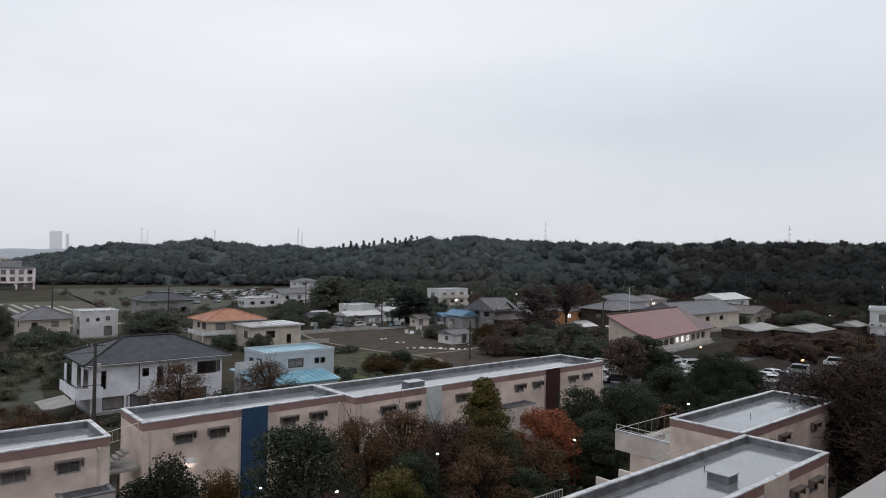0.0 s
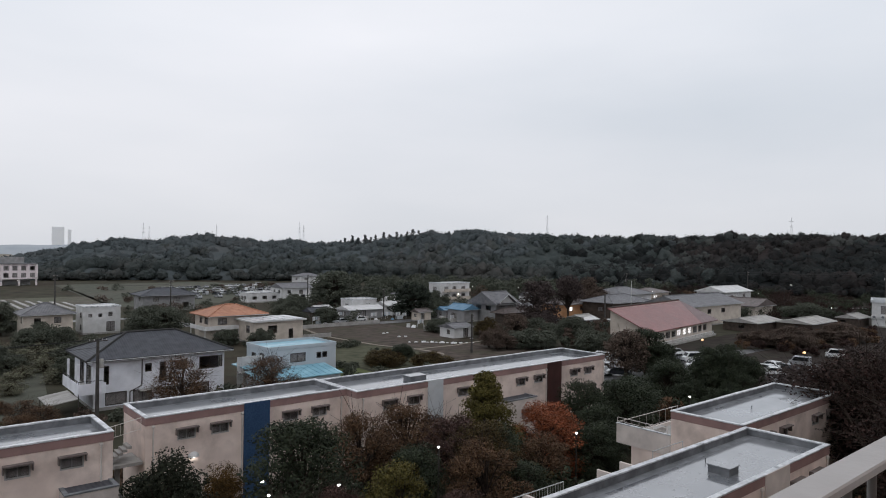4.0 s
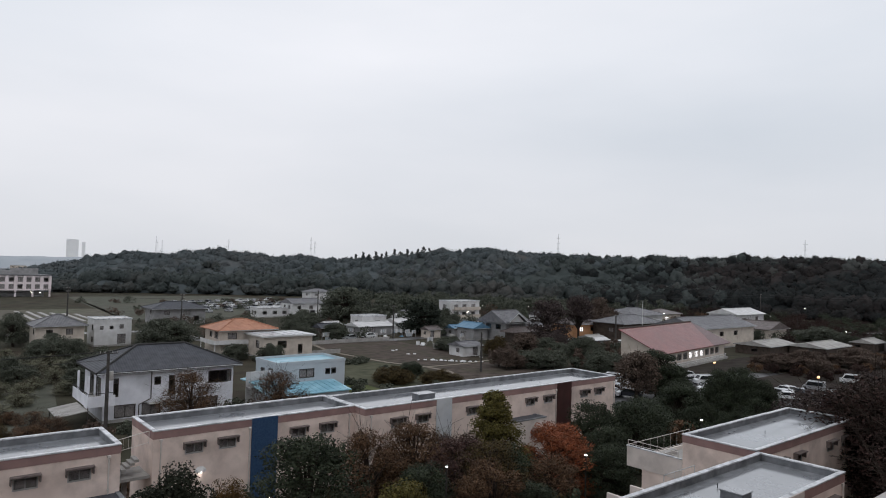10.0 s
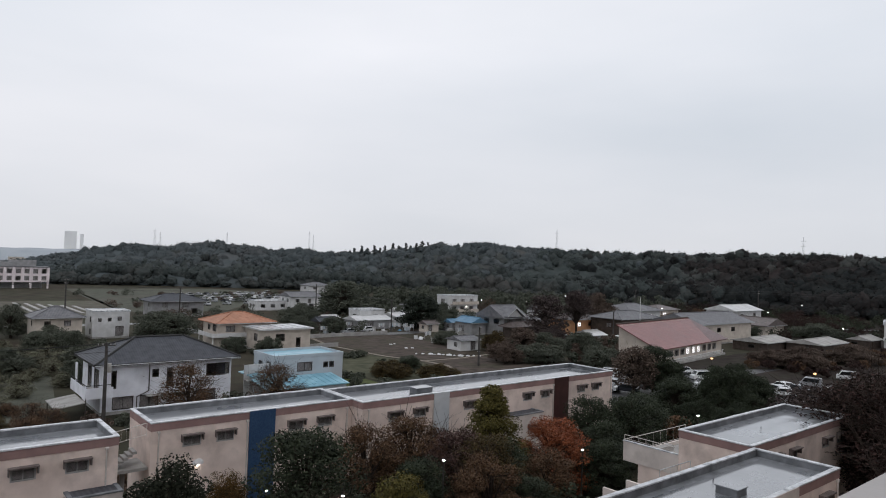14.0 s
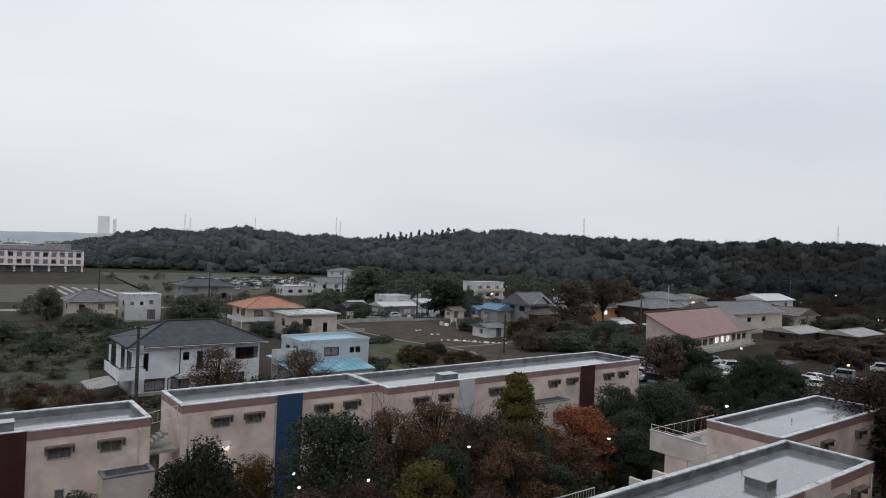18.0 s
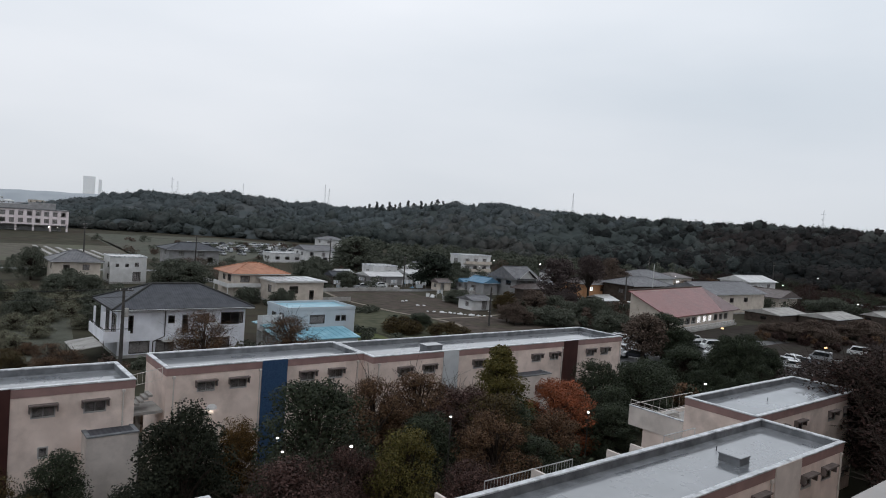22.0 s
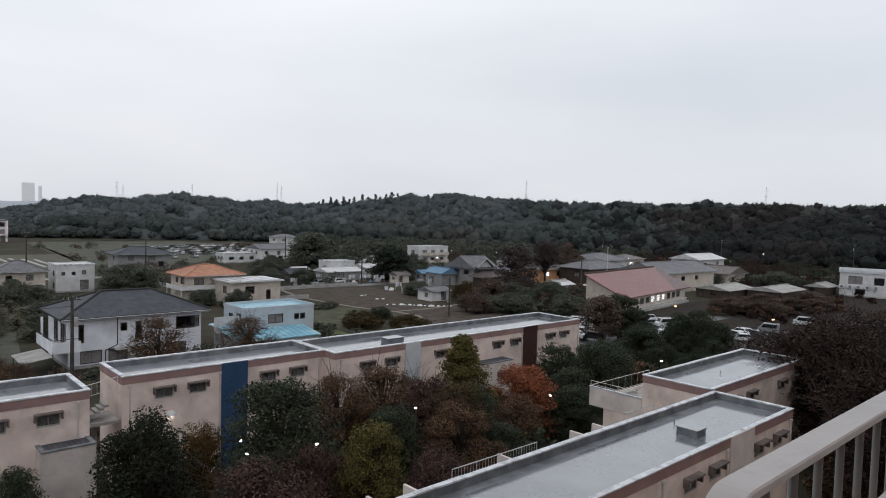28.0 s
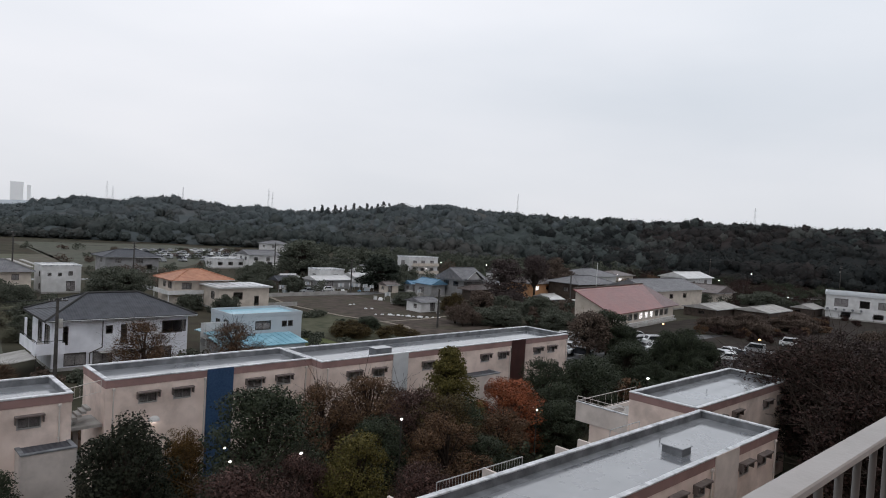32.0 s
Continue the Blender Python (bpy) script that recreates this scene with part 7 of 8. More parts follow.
# pines standing above the skyline
for i, b in enumerate((31.6, 32.0, 32.6, 33.1, 33.7, 34.2, 34.6, 35.3, 35.8, 36.4, 36.8, 37.3, 37.8, 38.3)):
    r = ridge(b)[0] + 100 + (i * 53 % 17)
    x, y = r * math.sin(radians(b)), r * math.cos(radians(b))
    g = max(0.0, ground_z(x, y) - 4.0)
    t = thing("pine_tree", x, y, g, "tall pine with a ragged narrow top on the ridge", "tree", "ridge pines")
    hgt = 14.6 + (i * 37 % 5) * 0.75
    bm = bmesh.new()
    rod(bm, (0, 0, 0), (0.3, 0, hgt - 0.8), 0.35, 0.1, 6)
    part("trunk", bm, M["bark"], t)
    c, q = [], []
    for k in range(26):
        z = k / 25
        spread = 0.35 + 1.5 * z
        c.append((rng.normal() * spread * 0.6, rng.normal() * spread * 0.6, hgt - 0.7 - z * 6.5))
        q.append(rng.uniform(0.5, 0.9) + 0.3 * z)
    part("crown", leaf_mesh("crown", c, q, 1500, 0.24, LEAF["forest"], rng, 0.6), LEAF["forest"], t)

# ---- poles, wires and lamps ----
def utility_pole(x, y, hgt, turn=0.0, arms=2, transformer=True):
    t = thing("utility_pole", x, y, 0, "grey concrete utility pole with crossarms and insulators", "utility pole", "utility poles", turn=turn)
    bm = bmesh.new()
    rod(bm, (0, 0, 0), (0, 0, hgt), 0.23, 0.15, 10)
    part("pole", bm, M["concrete_pole"], t)
    for k in range(arms):
        z = hgt - 0.35 - k * 0.9
        part("crossarm", boxes((-0.95, -0.16, z, 0.95, -0.07, z + 0.1)), M["concrete_pole"], t)
        for u in (-0.85, -0.4, 0.4, 0.85):
            bm = bmesh.new()
            rod(bm, (u, -0.115, z + 0.1), (u, -0.115, z + 0.3), 0.05, 0.04, 6)
            part("insulator", bm, M["slab"], t)
    if transformer:
        bm = bmesh.new()
        rod(bm, (0.36, 0, hgt - 3.3), (0.36, 0, hgt - 2.3), 0.24, 0.24, 12)
        part("transformer", bm, M["slab"], t, "pale grey pole transformer")
    return t


def wire(a, b, sag, r=0.022):
    cu = bpy.data.curves.new("wire", "CURVE")
    cu.dimensions = "3D"
    sp = cu.splines.new("POLY")
    sp.points.add(12)
    for i in range(13):
        k = i / 12
        p = Vector(a).lerp(Vector(b), k)
        sp.points[i].co = (p.x, p.y, p.z - sag * 4 * k * (1 - k), 1)
    cu.bevel_depth, cu.bevel_resolution = r, 0
    cu.materials.append(M["cable"])
    return tagged(new("overhead_wire", cu), "thin black overhead wire between poles", "wire", "overhead wires")


POLES = ((18.5, 80.0, 10.0), (60.5, 185.0, 11.3), (121.0, 219.0, 10.9), (109.7, 154.5, 9.3), (89.5, 95.9, 7.8), (276.0, 127.6, 13.2), (222.0, 150.0, 12.5), (-31.0, 87.0, 10.6), (-4.2, 153.4, 13.0), (-2.7, 159.8, 12.6), (-38.8, 233.9, 14.0), (33.8, 190.2, 13.0), (-68.0, 303.0, 9.6), (-66.3, 267.7, 10.8), (-74.0, 220.5, 9.5), (150.0, 108.0, 9.0), (340.0, 96.0, 13.0), (-104.0, 172.0, 9.0), (-52.0, 106.0, 8.5))
for i, (x, y, hgt) in enumerate(POLES):
    utility_pole(x, y, hgt, turn=(i * 37) % 90, arms=2 if i % 3 else 1, transformer=i % 2 == 0)
for i, j in ((5, 6), (5, 16), (1, 11), (3, 2), (7, 18), (8, 9), (10, 13), (13, 12), (11, 9), (6, 15), (0, 7)):
    (xa, ya, za), (xb, yb, zb) = POLES[i], POLES[j]
    for dz, off in ((0.0, 0.8), (0.0, -0.8), (0.9, 0.4)):
        wire((xa + off, ya, za - 0.1 - dz), (xb + off, yb, zb - 0.1 - dz), 0.9)


def street_lamp(x, y, hgt, arm=0.0, warm=False, size=0.16, turn=0.0):
    t = thing("street_lamp", x, y, 0, "lit street lamp on a slim grey pole", "street lamp", "street lamps", turn=turn)
    bm = bmesh.new()
    rod(bm, (0, 0, 0), (0, 0, hgt), 0.07, 0.05, 8)
    if arm:
        rod(bm, (0, 0, hgt - 0.1), (arm, 0, hgt + 0.15), 0.04, 0.03, 6)
    part("pole", bm, M["concrete_pole"], t)
    bm = bmesh.new()
    bmesh.ops.create_uvsphere(bm, u_segments=12, v_segments=8, radius=size)
    bmesh.ops.scale(bm, verts=bm.verts, vec=(1, 1, 0.7))
    bmesh.ops.translate(bm, verts=bm.verts, vec=(arm, 0, hgt + 0.05))
    part("globe", bm, M["lamp_warm" if warm else "lamp"], t, "glowing lamp globe")
    bm = bmesh.new()
    rod(bm, (arm, 0, hgt + 0.1), (arm, 0, hgt + 0.16), size * 1.05, size * 0.5, 12)
    part("cap", bm, M["dark_frame"], t)
    return t


for x, y, hgt, arm, warm, size in ((46.4, 36.2, 4.3, 0, False, 0.15), (29.4, 34.6, 6.55, 0, False, 0.13), (17.8, 37.3, 5.95, 0, False, 0.13), (17.6, 36.0, 5.55, 0, False, 0.13), (20.5, 33.0, 6.35, 0, False, 0.13), (67.4, 37.3, 4.5, 0, False, 0.2), (114.0, 60.8, 4.5, 0, True, 0.26), (112.9, 43.0, 4.5, 0, True, 0.28),
        (256.0, 104.7, 9.0, 6.0, False, 0.4), (218.5, 75.6, 4.5, 0, False, 0.35), (-30.7, 92.6, 4.0, 0.6, False, 0.28), (-5.7, 38.4, 3.9, 0, False, 0.2), (-59.9, 109.2, 6.0, 0, False, 0.22), (165.8, 185.2, 4.2, 0, False, 0.35), (174.0, 186.2, 6.6, 0, False, 0.4),
        (143.5, 153.6, 5.0, 0, False, 0.22), (-41.3, 284.0, 6.0, 0, False, 0.5), (-52.2, 251.7, 6.0, 0, False, 0.4), (-42.3, 244.8, 6.0, 0, False, 0.35), (-39.8, 416.0, 6.0, 0, False, 0.6), (6.0, 300.0, 6.0, 0, False, 0.4), (180.0, 168.0, 7.0, 0, False, 0.3), (202.0, 168.0, 9.0, 0, False, 0.3), (226.0, 141.0, 5.5, 0, False, 0.3), (264.0, 118.0, 5.0, 0, False, 0.3), (-7.0, 196.0, 4.5, 0, False, 0.3), (-30.0, 300.0, 6.0, 0, False, 0.4), (-36.0, 350.0, 7.0, 0, False, 0.45), (-20.0, 372.0, 7.0, 0, True, 0.45), (-64.0, 298.0, 6.0, 0, False, 0.4), (-14.0, 330.0, 6.0, 0, False, 0.4), (54.0, 399.0, 2.5, 0, False, 0.35), (58.0, 399.0, 2.2, 0, False, 0.35)):
    street_lamp(x, y, hgt, arm, warm, size * (0.8 if warm else 0.66 if math.hypot(x, y) < 140 else 0.36))
wl_lamp = thing("wall_lamp", 17.5, 47.98, 5.0, "white dome wall lamp over a stair entrance", "wall lamp")
bm = bmesh.new()
bmesh.ops.create_uvsphere(bm, u_segments=14, v_segments=8, radius=0.42)
for v in bm.verts:
    v.co.y = min(v.co.y, 0.0)
    v.co.z = max(v.co.z * 0.8, 0.0)
part("shade", bm, M["wall_white"], wl_lamp)
bm = bmesh.new()
rod(bm, (0, -0.2, -0.05), (0, -0.2, 0.02), 0.07, 0.07, 10)
part("bulb", bm, M["lamp"], wl_lamp)


flag = thing("flagpole", 150.3, 100.0, 0, "slim white flagpole behind the nursery hall", "flagpole")
bm = bmesh.new()
rod(bm, (0, 0, 0), (0, 0, 12.7), 0.11, 0.06, 8)
part("pole", bm, M["wall_white"], flag)
bm = bmesh.new()
bmesh.ops.create_uvsphere(bm, u_segments=10, v_segments=6, radius=0.14)
bmesh.ops.translate(bm, verts=bm.verts, vec=(0, 0, 12.82))
part("finial", bm, M["steel"], flag)


# ---- vehicles ----
def car_proto(kind, paint, k):
    t = thing("car", 0, -1200 - k * 8, 0, "", "car")
    van = kind == "van"
    L, W, H = (3.5, 1.5, 1.85) if van else (4.3, 1.72, 1.45)
    if van:
        prof = ((0, 0.35), (L, 0.35), (L, 1.0), (L - 0.35, 1.1), (L - 0.85, H), (0.1, H), (0, 1.2))
        win = ((0.25, 1.1), (L - 0.55, 1.1), (L - 0.95, H - 0.12), (0.3, H - 0.12))
    else:
        prof = ((0, 0.35), (L, 0.35), (L, 0.72), (L - 1.1, 0.92), (L - 1.75, H), (0.9, H), (0.3, 0.98), (0, 0.9))
        win = ((0.55, 0.95), (L - 1.25, 0.93), (L - 1.8, H - 0.08), (1.0, H - 0.08))
    bm = bmesh.new()
    prism(bm, [(a - L / 2, b) for a, b in prof], "x", -W / 2, W / 2)
    bmesh.ops.bevel(bm, geom=bm.edges[:], offset=0.06, segments=2, affect="EDGES", profile=0.5)
    body = part("body", bm, M[paint], t)
    for s in (-1, 1):
        bm = bmesh.new()
        prism(bm, [(a - L / 2, b) for a, b in win], "x", s * (W / 2 - 0.04), s * (W / 2 + 0.012))
        part("side_window", bm, M["car_glass"], body)
    (xa, za), (xb, zb) = (prof[3], prof[4])
    for (ya, z0), (yb, z1), d in (((xa, za), (xb, zb), 1), ((prof[-2] if van else prof[-2]), (prof[-3] if van else prof[-3]), -1)):
        p, q = Vector((0, ya - L / 2, z0)), Vector((0, yb - L / 2, z1))
        n = Vector((0, (q - p).z, -(q - p).y)).normalized() * 0.015
        if n.y * d < 0:
            n = -n
        a, b = p.lerp(q, 0.12) + n, p.lerp(q, 0.9) + n
        bm = bmesh.new()
        w = W / 2 - 0.14
        vs = [bm.verts.new(v) for v in ((-w, a.y, a.z), (w, a.y, a.z), (w * 0.92, b.y, b.z), (-w * 0.92, b.y, b.z))]
        vs2 = [bm.verts.new(v.co - n * 2) for v in vs]
        bm.faces.new(vs)
        bm.faces.new(vs2[::-1])
        for i in range(4):
            bm.faces.new((vs[i], vs2[i], vs2[(i + 1) % 4], vs[(i + 1) % 4]))
        part("windscreen" if d == 1 else "rear_window", bm, M["car_glass"], body)
    for s in (-1, 1):
        for y in (-L / 2 + 0.7, L / 2 - 0.75):
            bm = bmesh.new()
            rod(bm, (s * (W / 2 - 0.2), y, 0.31), (s * (W / 2 + 0.02), y, 0.31), 0.31, 0.31, 14)
            wheel = part("wheel", bm, M["tyre"], t)
            bm = bmesh.new()
            rod(bm, (s * (W / 2 - 0.1), y, 0.31), (s * (W / 2 + 0.03), y, 0.31), 0.18, 0.17, 10)
            part("hubcap", bm, M["steel"], wheel)
    return t


CARS = [car_proto("van", "car_white", 0), car_proto("sedan", "car_white", 1), car_proto("sedan", "car_silver", 2), car_proto("sedan", "car_dark", 3), car_proto("van", "car_silver", 4)]
CAR_LABEL = ("white boxy minivan parked on wet asphalt", "white saloon car parked on wet asphalt", "silver saloon car parked on wet asphalt", "dark saloon car parked on wet asphalt", "silver boxy minivan parked on wet asphalt")
rc = random.Random(8)


def park(x, y, k, turn, group="parked cars"):
    tagged(copy_thing(CARS[k], pose(x, y, 0.02, 0, 0, turn)), CAR_LABEL[k], "car", group)


for x, y, k, turn in ((90.5, 66.6, 1, 20), (92.6, 64.0, 3, 20), (94.5, 68.5, 2, 20), (88.5, 69.5, 3, 20), (101.8, 68.9, 0, 60), (106.4, 66.5, 3, 70), (113.8, 66.3, 2, 80), (108.0, 58.6, 0, 50), (112.4, 71.0, 1, 75), (113.6, 48.3, 1, 30), (119.8, 43.2, 0, -40), (123.8, 41.4, 2, -40), (119.5, 48.2, 3, -30), (127.1, 49.1, 4, 10), (127.5, 40.0, 1, -40), (131.0, 38.5, 3, -40), (103.0, 63.0, 3, 70), (97.2, 72.6, 2, 25), (99.8, 73.6, 1, 25), (102.4, 74.4, 0, 25), (105.0, 73.0, 2, 25), (107.4, 71.6, 1, 25), (119.4, 69.9, 1, 70), (115.5, 63.7, 0, 60), (120.0, 51.0, 1, -20), (115.8, 49.9, 2, -20), (122.8, 39.2, 1, -40), (117.0, 41.0, 2, -40), (142.8, 48.7, 0, 20), (61.5, 199.5, 0, 80), (246.0, 113.5, 0, 60), (-20.0, 160.0, 2, 90), (-34.0, 284.0, 1, 5), (-31.5, 296.0, 0, 5), (-32.5, 312.0, 2, 5), (-29.5, 322.0, 1, 5), (-27.0, 352.0, 0, 8), (-36.6, 272.0, 3, 5), (-38.0, 262.0, 0, 5)):
    park(x, y, k, turn)
# vans and cars standing about the village yards
for x, y, k, turn in ((118.7, 183.6, 0, 30), (126.4, 163.0, 4, 80), (131.5, 178.6, 1, 20), (139.0, 199.0, 0, 60), (150.0, 206.0, 1, 0), (96.5, 156.0, 2, 85), (145.0, 164.0, 0, 40), (152.0, 170.0, 1, 70), (134.0, 152.0, 3, 10), (168.3, 150.0, 0, 20), (70.5, 155.5, 0, 75), (104.0, 158.5, 1, 80)):
    park(x, y, k, turn, "cars in the village yards")
# the car dealer's lot under the woods
for r in range(5):
    for c in range(13):
        if (r * 7 + c * 3) % 6 == 0:
            continue
        park(84 + c * 4.6 + r * 5 + rc.uniform(-0.4, 0.4), 262 + r * 17 + c * 1.2 + rc.uniform(-1, 1), rc.choice((0, 1, 1, 2, 2, 3, 4)), rc.choice((0, 10, 90)) + rc.uniform(-6, 6), "cars on the dealer's lot")
for c in CARS:
    for o in (*c.children_recursive, c):
        bpy.data.objects.remove(o)

# ---- field things ----
for k in range(4):
    t = thing("poly_tunnel", -14.2 + k * 1.15, 88.5, 0, "low white plastic crop tunnel in the orchard field", "crop tunnel", "crop tunnels")
    bm = bmesh.new()
    prof = [(0.38 * math.cos(math.pi * i / 8), 0.5 * math.sin(math.pi * i / 8) + 0.01) for i in range(9)]
    prism(bm, prof, "y", 0.0, 10.0)
    part("sheet", bm, M["plastic_white"], t)
    for j in range(6):
        bm = bmesh.new()
        pts = [(0.4 * math.cos(math.pi * i / 8), 0.25 + j * 1.9, 0.52 * math.sin(math.pi * i / 8) + 0.02) for i in range(9)]
        for a, b in zip(pts, pts[1:]):
            rod(bm, a, b, 0.02, sides=4, caps=False)
        part("hoop", bm, M["steel"], t)
for k in range(7):
    tagged(part("mulch_strip", boxes((0.4 + k * 1.55, 197, 0.02, 1.3 + k * 1.55, 216, 0.25), bevel=0.06), M["net_pink"]), "rosy white mulch sheet over a crop bed", "mulch sheet", "mulch strips")
for k in range(7):
    tagged(part("mulch_strip", boxes((-0.5 + k * 1.9, 300, 0.02, 0.7 + k * 1.9, 330, 0.3), bevel=0.06), M["plastic_white"]), "white plastic mulch sheet over a crop bed", "mulch sheet", "mulch strips")
for k in range(6):
    tagged(part("mulch_strip", boxes((34.0 + k * 3.2, 246 - k * 2, 0.02, 35.2 + k * 3.2, 290 - k * 4, 0.3), bevel=0.06), M["slab"]), "grey crop net over a crop bed", "mulch sheet", "mulch strips")
rh = np.random.default_rng(3)
for x, y, r in ((91.5, 113.5, 1.1), (92.9, 112.3, 0.9), (94.2, 110.4, 1.2), (95.8, 108.3, 1.3), (97.2, 107.6, 0.8), (92.6, 124.0, 0.8), (94.0, 123.5, 0.7), (93.2, 131.1, 0.8), (94.6, 131.5, 0.6), (104.5, 112.0, 0.8), (90.2, 114.6, 0.7), (98.4, 107.0, 0.6), (96.4, 109.2, 0.7), (93.6, 111.6, 0.6), (92.0, 112.8, 0.5), (95.0, 109.6, 0.6), (99.6, 106.4, 0.6), (89.0, 115.4, 0.5)):
    r *= 0.52
    bm = bmesh.new()
    bmesh.ops.create_icosphere(bm, subdivisions=3, radius=r)
    for v in bm.verts:
        n = noise.noise(v.co * 3.6 + Vector((x, y, 0))) * 0.45 + noise.noise(v.co * 9 + Vector((x, y, 5))) * 0.16
        v.co *= 1 + n
        v.co.z = max(v.co.z * 0.5, -0.02)
    ob = tagged(part("plastic_heap", bm, M["plastic_white"]), "crumpled heap of white plastic sheeting by the plot", "plastic sheet", "plastic heaps")
    ob.location = (x, y, 0.03)
# timber garden wall and low fence lines
for a, b in (((66, 133.0), (80, 133.5)), ((80.5, 150.5), (106, 151.0)), ((107, 92), (112, 108)), ((-28, 61), (14, 61.5)), ((65, 58), (65, 80))):
    f = thing("block_wall", a[0], a[1], 0, "low grey concrete block garden wall", "garden wall", "garden walls")
    v = Vector((b[0] - a[0], b[1] - a[1], 0))
    n = max(2, int(v.length / 2.0))
    ang = math.atan2(v.y, v.x)
    for i in range(n):
        q = part("wall_bay", boxes((0.005, -0.07, 0, v.length / n - 0.005, 0.07, 0.95 + 0.03 * (i % 2)), bevel=0.008), M["slab"], f)
        q.location = v * (i / n)
        q.rotation_euler = (0, 0, ang)
# yard clutter of the village: tin sheds, tarpaulins, tanks, crates and drying racks
for x, y, w, d, h, wall, roof, rise in ((100.5, 176.0, 5.0, 4.0, 2.3, "wall_grey", "white_roof", 0.7), (138.0, 190.5, 6.5, 5.0, 2.6, "wall_white", "white_roof", 0.9), (146.0, 198.0, 7.0, 5.0, 3.0, "wall_white", "tile_grey", 1.2), (129.0, 150.5, 5.0, 4.0, 2.4, "wall_grey", "tarp_blue", 0.8), (119.0, 150.0, 4.5, 3.5, 2.3, "wall_beige", "tile_brown", 0.8), (141.5, 108.0, 5.5, 4.0, 2.4, "wall_grey", "white_roof", 0.6), (146.0, 113.0, 6.0, 4.0, 2.3, "wood_dark", "slab", 0.6), (92.0, 164.0, 6.0, 4.5, 2.6, "wood_dark", "tile_dark", 1.0), (121.0, 205.0, 8.0, 6.0, 3.2, "wall_white", "tile_grey", 1.2), (152.0, 140.0, 7.0, 5.0, 3.0, "wood_dark", "tile_grey", 1.2), (176.0, 158.0, 8.0, 6.0, 4.6, "wall_white", "tile_grey", 1.4)):
    house("tin_shed", "small tin shed in a village yard", x, y, x + w, y + d, h, wall, roof, roof="gable", rise=rise, over=0.35, axis="x", plinth=False, category="shed", group="yard sheds", wins=(("S", 0.8, 0.3, 1.2, 1.8), ("W", 1.0, 1.0, 1.0, 0.8)))
ry = random.Random(41)
SPOTS = ((124.6, 142.1), (109.1, 127.6), (109.6, 138.7), (134.1, 114.1), (141.5, 117.5), (147.6, 139.4), (105.7, 159.9), (112.0, 160.0), (122.0, 166.0), (90.0, 159.5), (128.0, 157.0), (137.0, 112.0), (144.0, 119.0), (150.0, 114.0), (130.0, 186.0), (117.0, 168.0), (99.0, 168.0), (155.0, 178.0), (143.0, 186.0), (113.0, 155.0))
for i, (x, y) in enumerate(SPOTS):
    for j in range(4):
        px, py = x + ry.uniform(-3.5, 3.5), y + ry.uniform(-2.5, 2.5)
        if any(a - 1.2 < px < c + 1.2 and b - 1.2 < py < d + 1.2 for a, b, c, d in SOLID):
            continue
        kind = (i + j) % 3
        if kind == 0:
            t = thing("storage_crate", px, py, 0, "pale plastic storage crate with a lid in a yard", "crate", "yard crates", turn=ry.uniform(0, 90))
            w, h = ry.uniform(0.9, 1.8), ry.uniform(0.7, 1.3)
            part("body", boxes((0, 0, 0, w, 0.9, h), bevel=0.03), M[ry.choice(("plastic_white", "wall_blue", "slab"))], t)
            part("lid", boxes((-0.04, -0.04, h + 0.001, w + 0.04, 0.94, h + 0.08), bevel=0.02), M["slab"], t)
        elif kind == 1:
            t = thing("drying_rack", px, py, 0, "laundry rack with pale washing hung out", "drying rack", "drying racks", turn=ry.uniform(-30, 30))
            for u in (0.0, 2.4):
                part("post", boxes((u, 0, 0, u + 0.06, 0.06, 2.0)), M["steel"], t)
            part("bar", boxes((0, 0.01, 1.94, 2.46, 0.05, 1.98)), M["steel"], t)
            for k in range(3):
                part("washing", boxes((0.2 + k * 0.75, 0.0, 0.9 + 0.2 * (k % 2), 0.8 + k * 0.75, 0.03, 1.94)), M[("plastic_white", "wall_blue", "wall_white")[k]], t)
        else:
            bm = bmesh.new()
            bmesh.ops.create_icosphere(bm, subdivisions=3, radius=0.6)
            for v in bm.verts:
                n = noise.noise(v.co * 2.4 + Vector((px, py, 0))) * 0.4 + noise.noise(v.co * 7 + Vector((px, py, 5))) * 0.14
                v.co *= 1 + n
                v.co.z = max(v.co.z * 0.7, -0.02)
            ob = tagged(part("tarpaulin_heap", bm, M[ry.choice(("plastic_white", "plastic_white", "tarp_blue"))]), "crumpled tarpaulin over a heap in a yard", "tarpaulin", "yard tarpaulins")
            ob.location = (px, py, 0.02)
t = thing("cold_frame", -18.2, 83.4, 0, "small white-lidded cold frame behind the block", "cold frame")
part("body", boxes((0, 0, 0, 1.6, 1.4, 0.8)), M["slab"], t)
part("lid", boxes((-0.05, -0.05, 0.801, 1.65, 1.45, 0.9), bevel=0.02), M["plastic_white"], t)
lean = thing("bicycle_shelter", 148.0, 104.0, 0, "low pale-roofed bicycle shelter on posts", "shelter")
part("roof", boxes((0, 0, 2.3, 9.0, 3.2, 2.42)), M["white_roof"], lean)
for x in (0.2, 4.4, 8.6):
    for y in (0.2, 2.9):
        part("post", boxes((x, y, 0, x + 0.12, y + 0.12, 2.3)), M["steel"], lean)

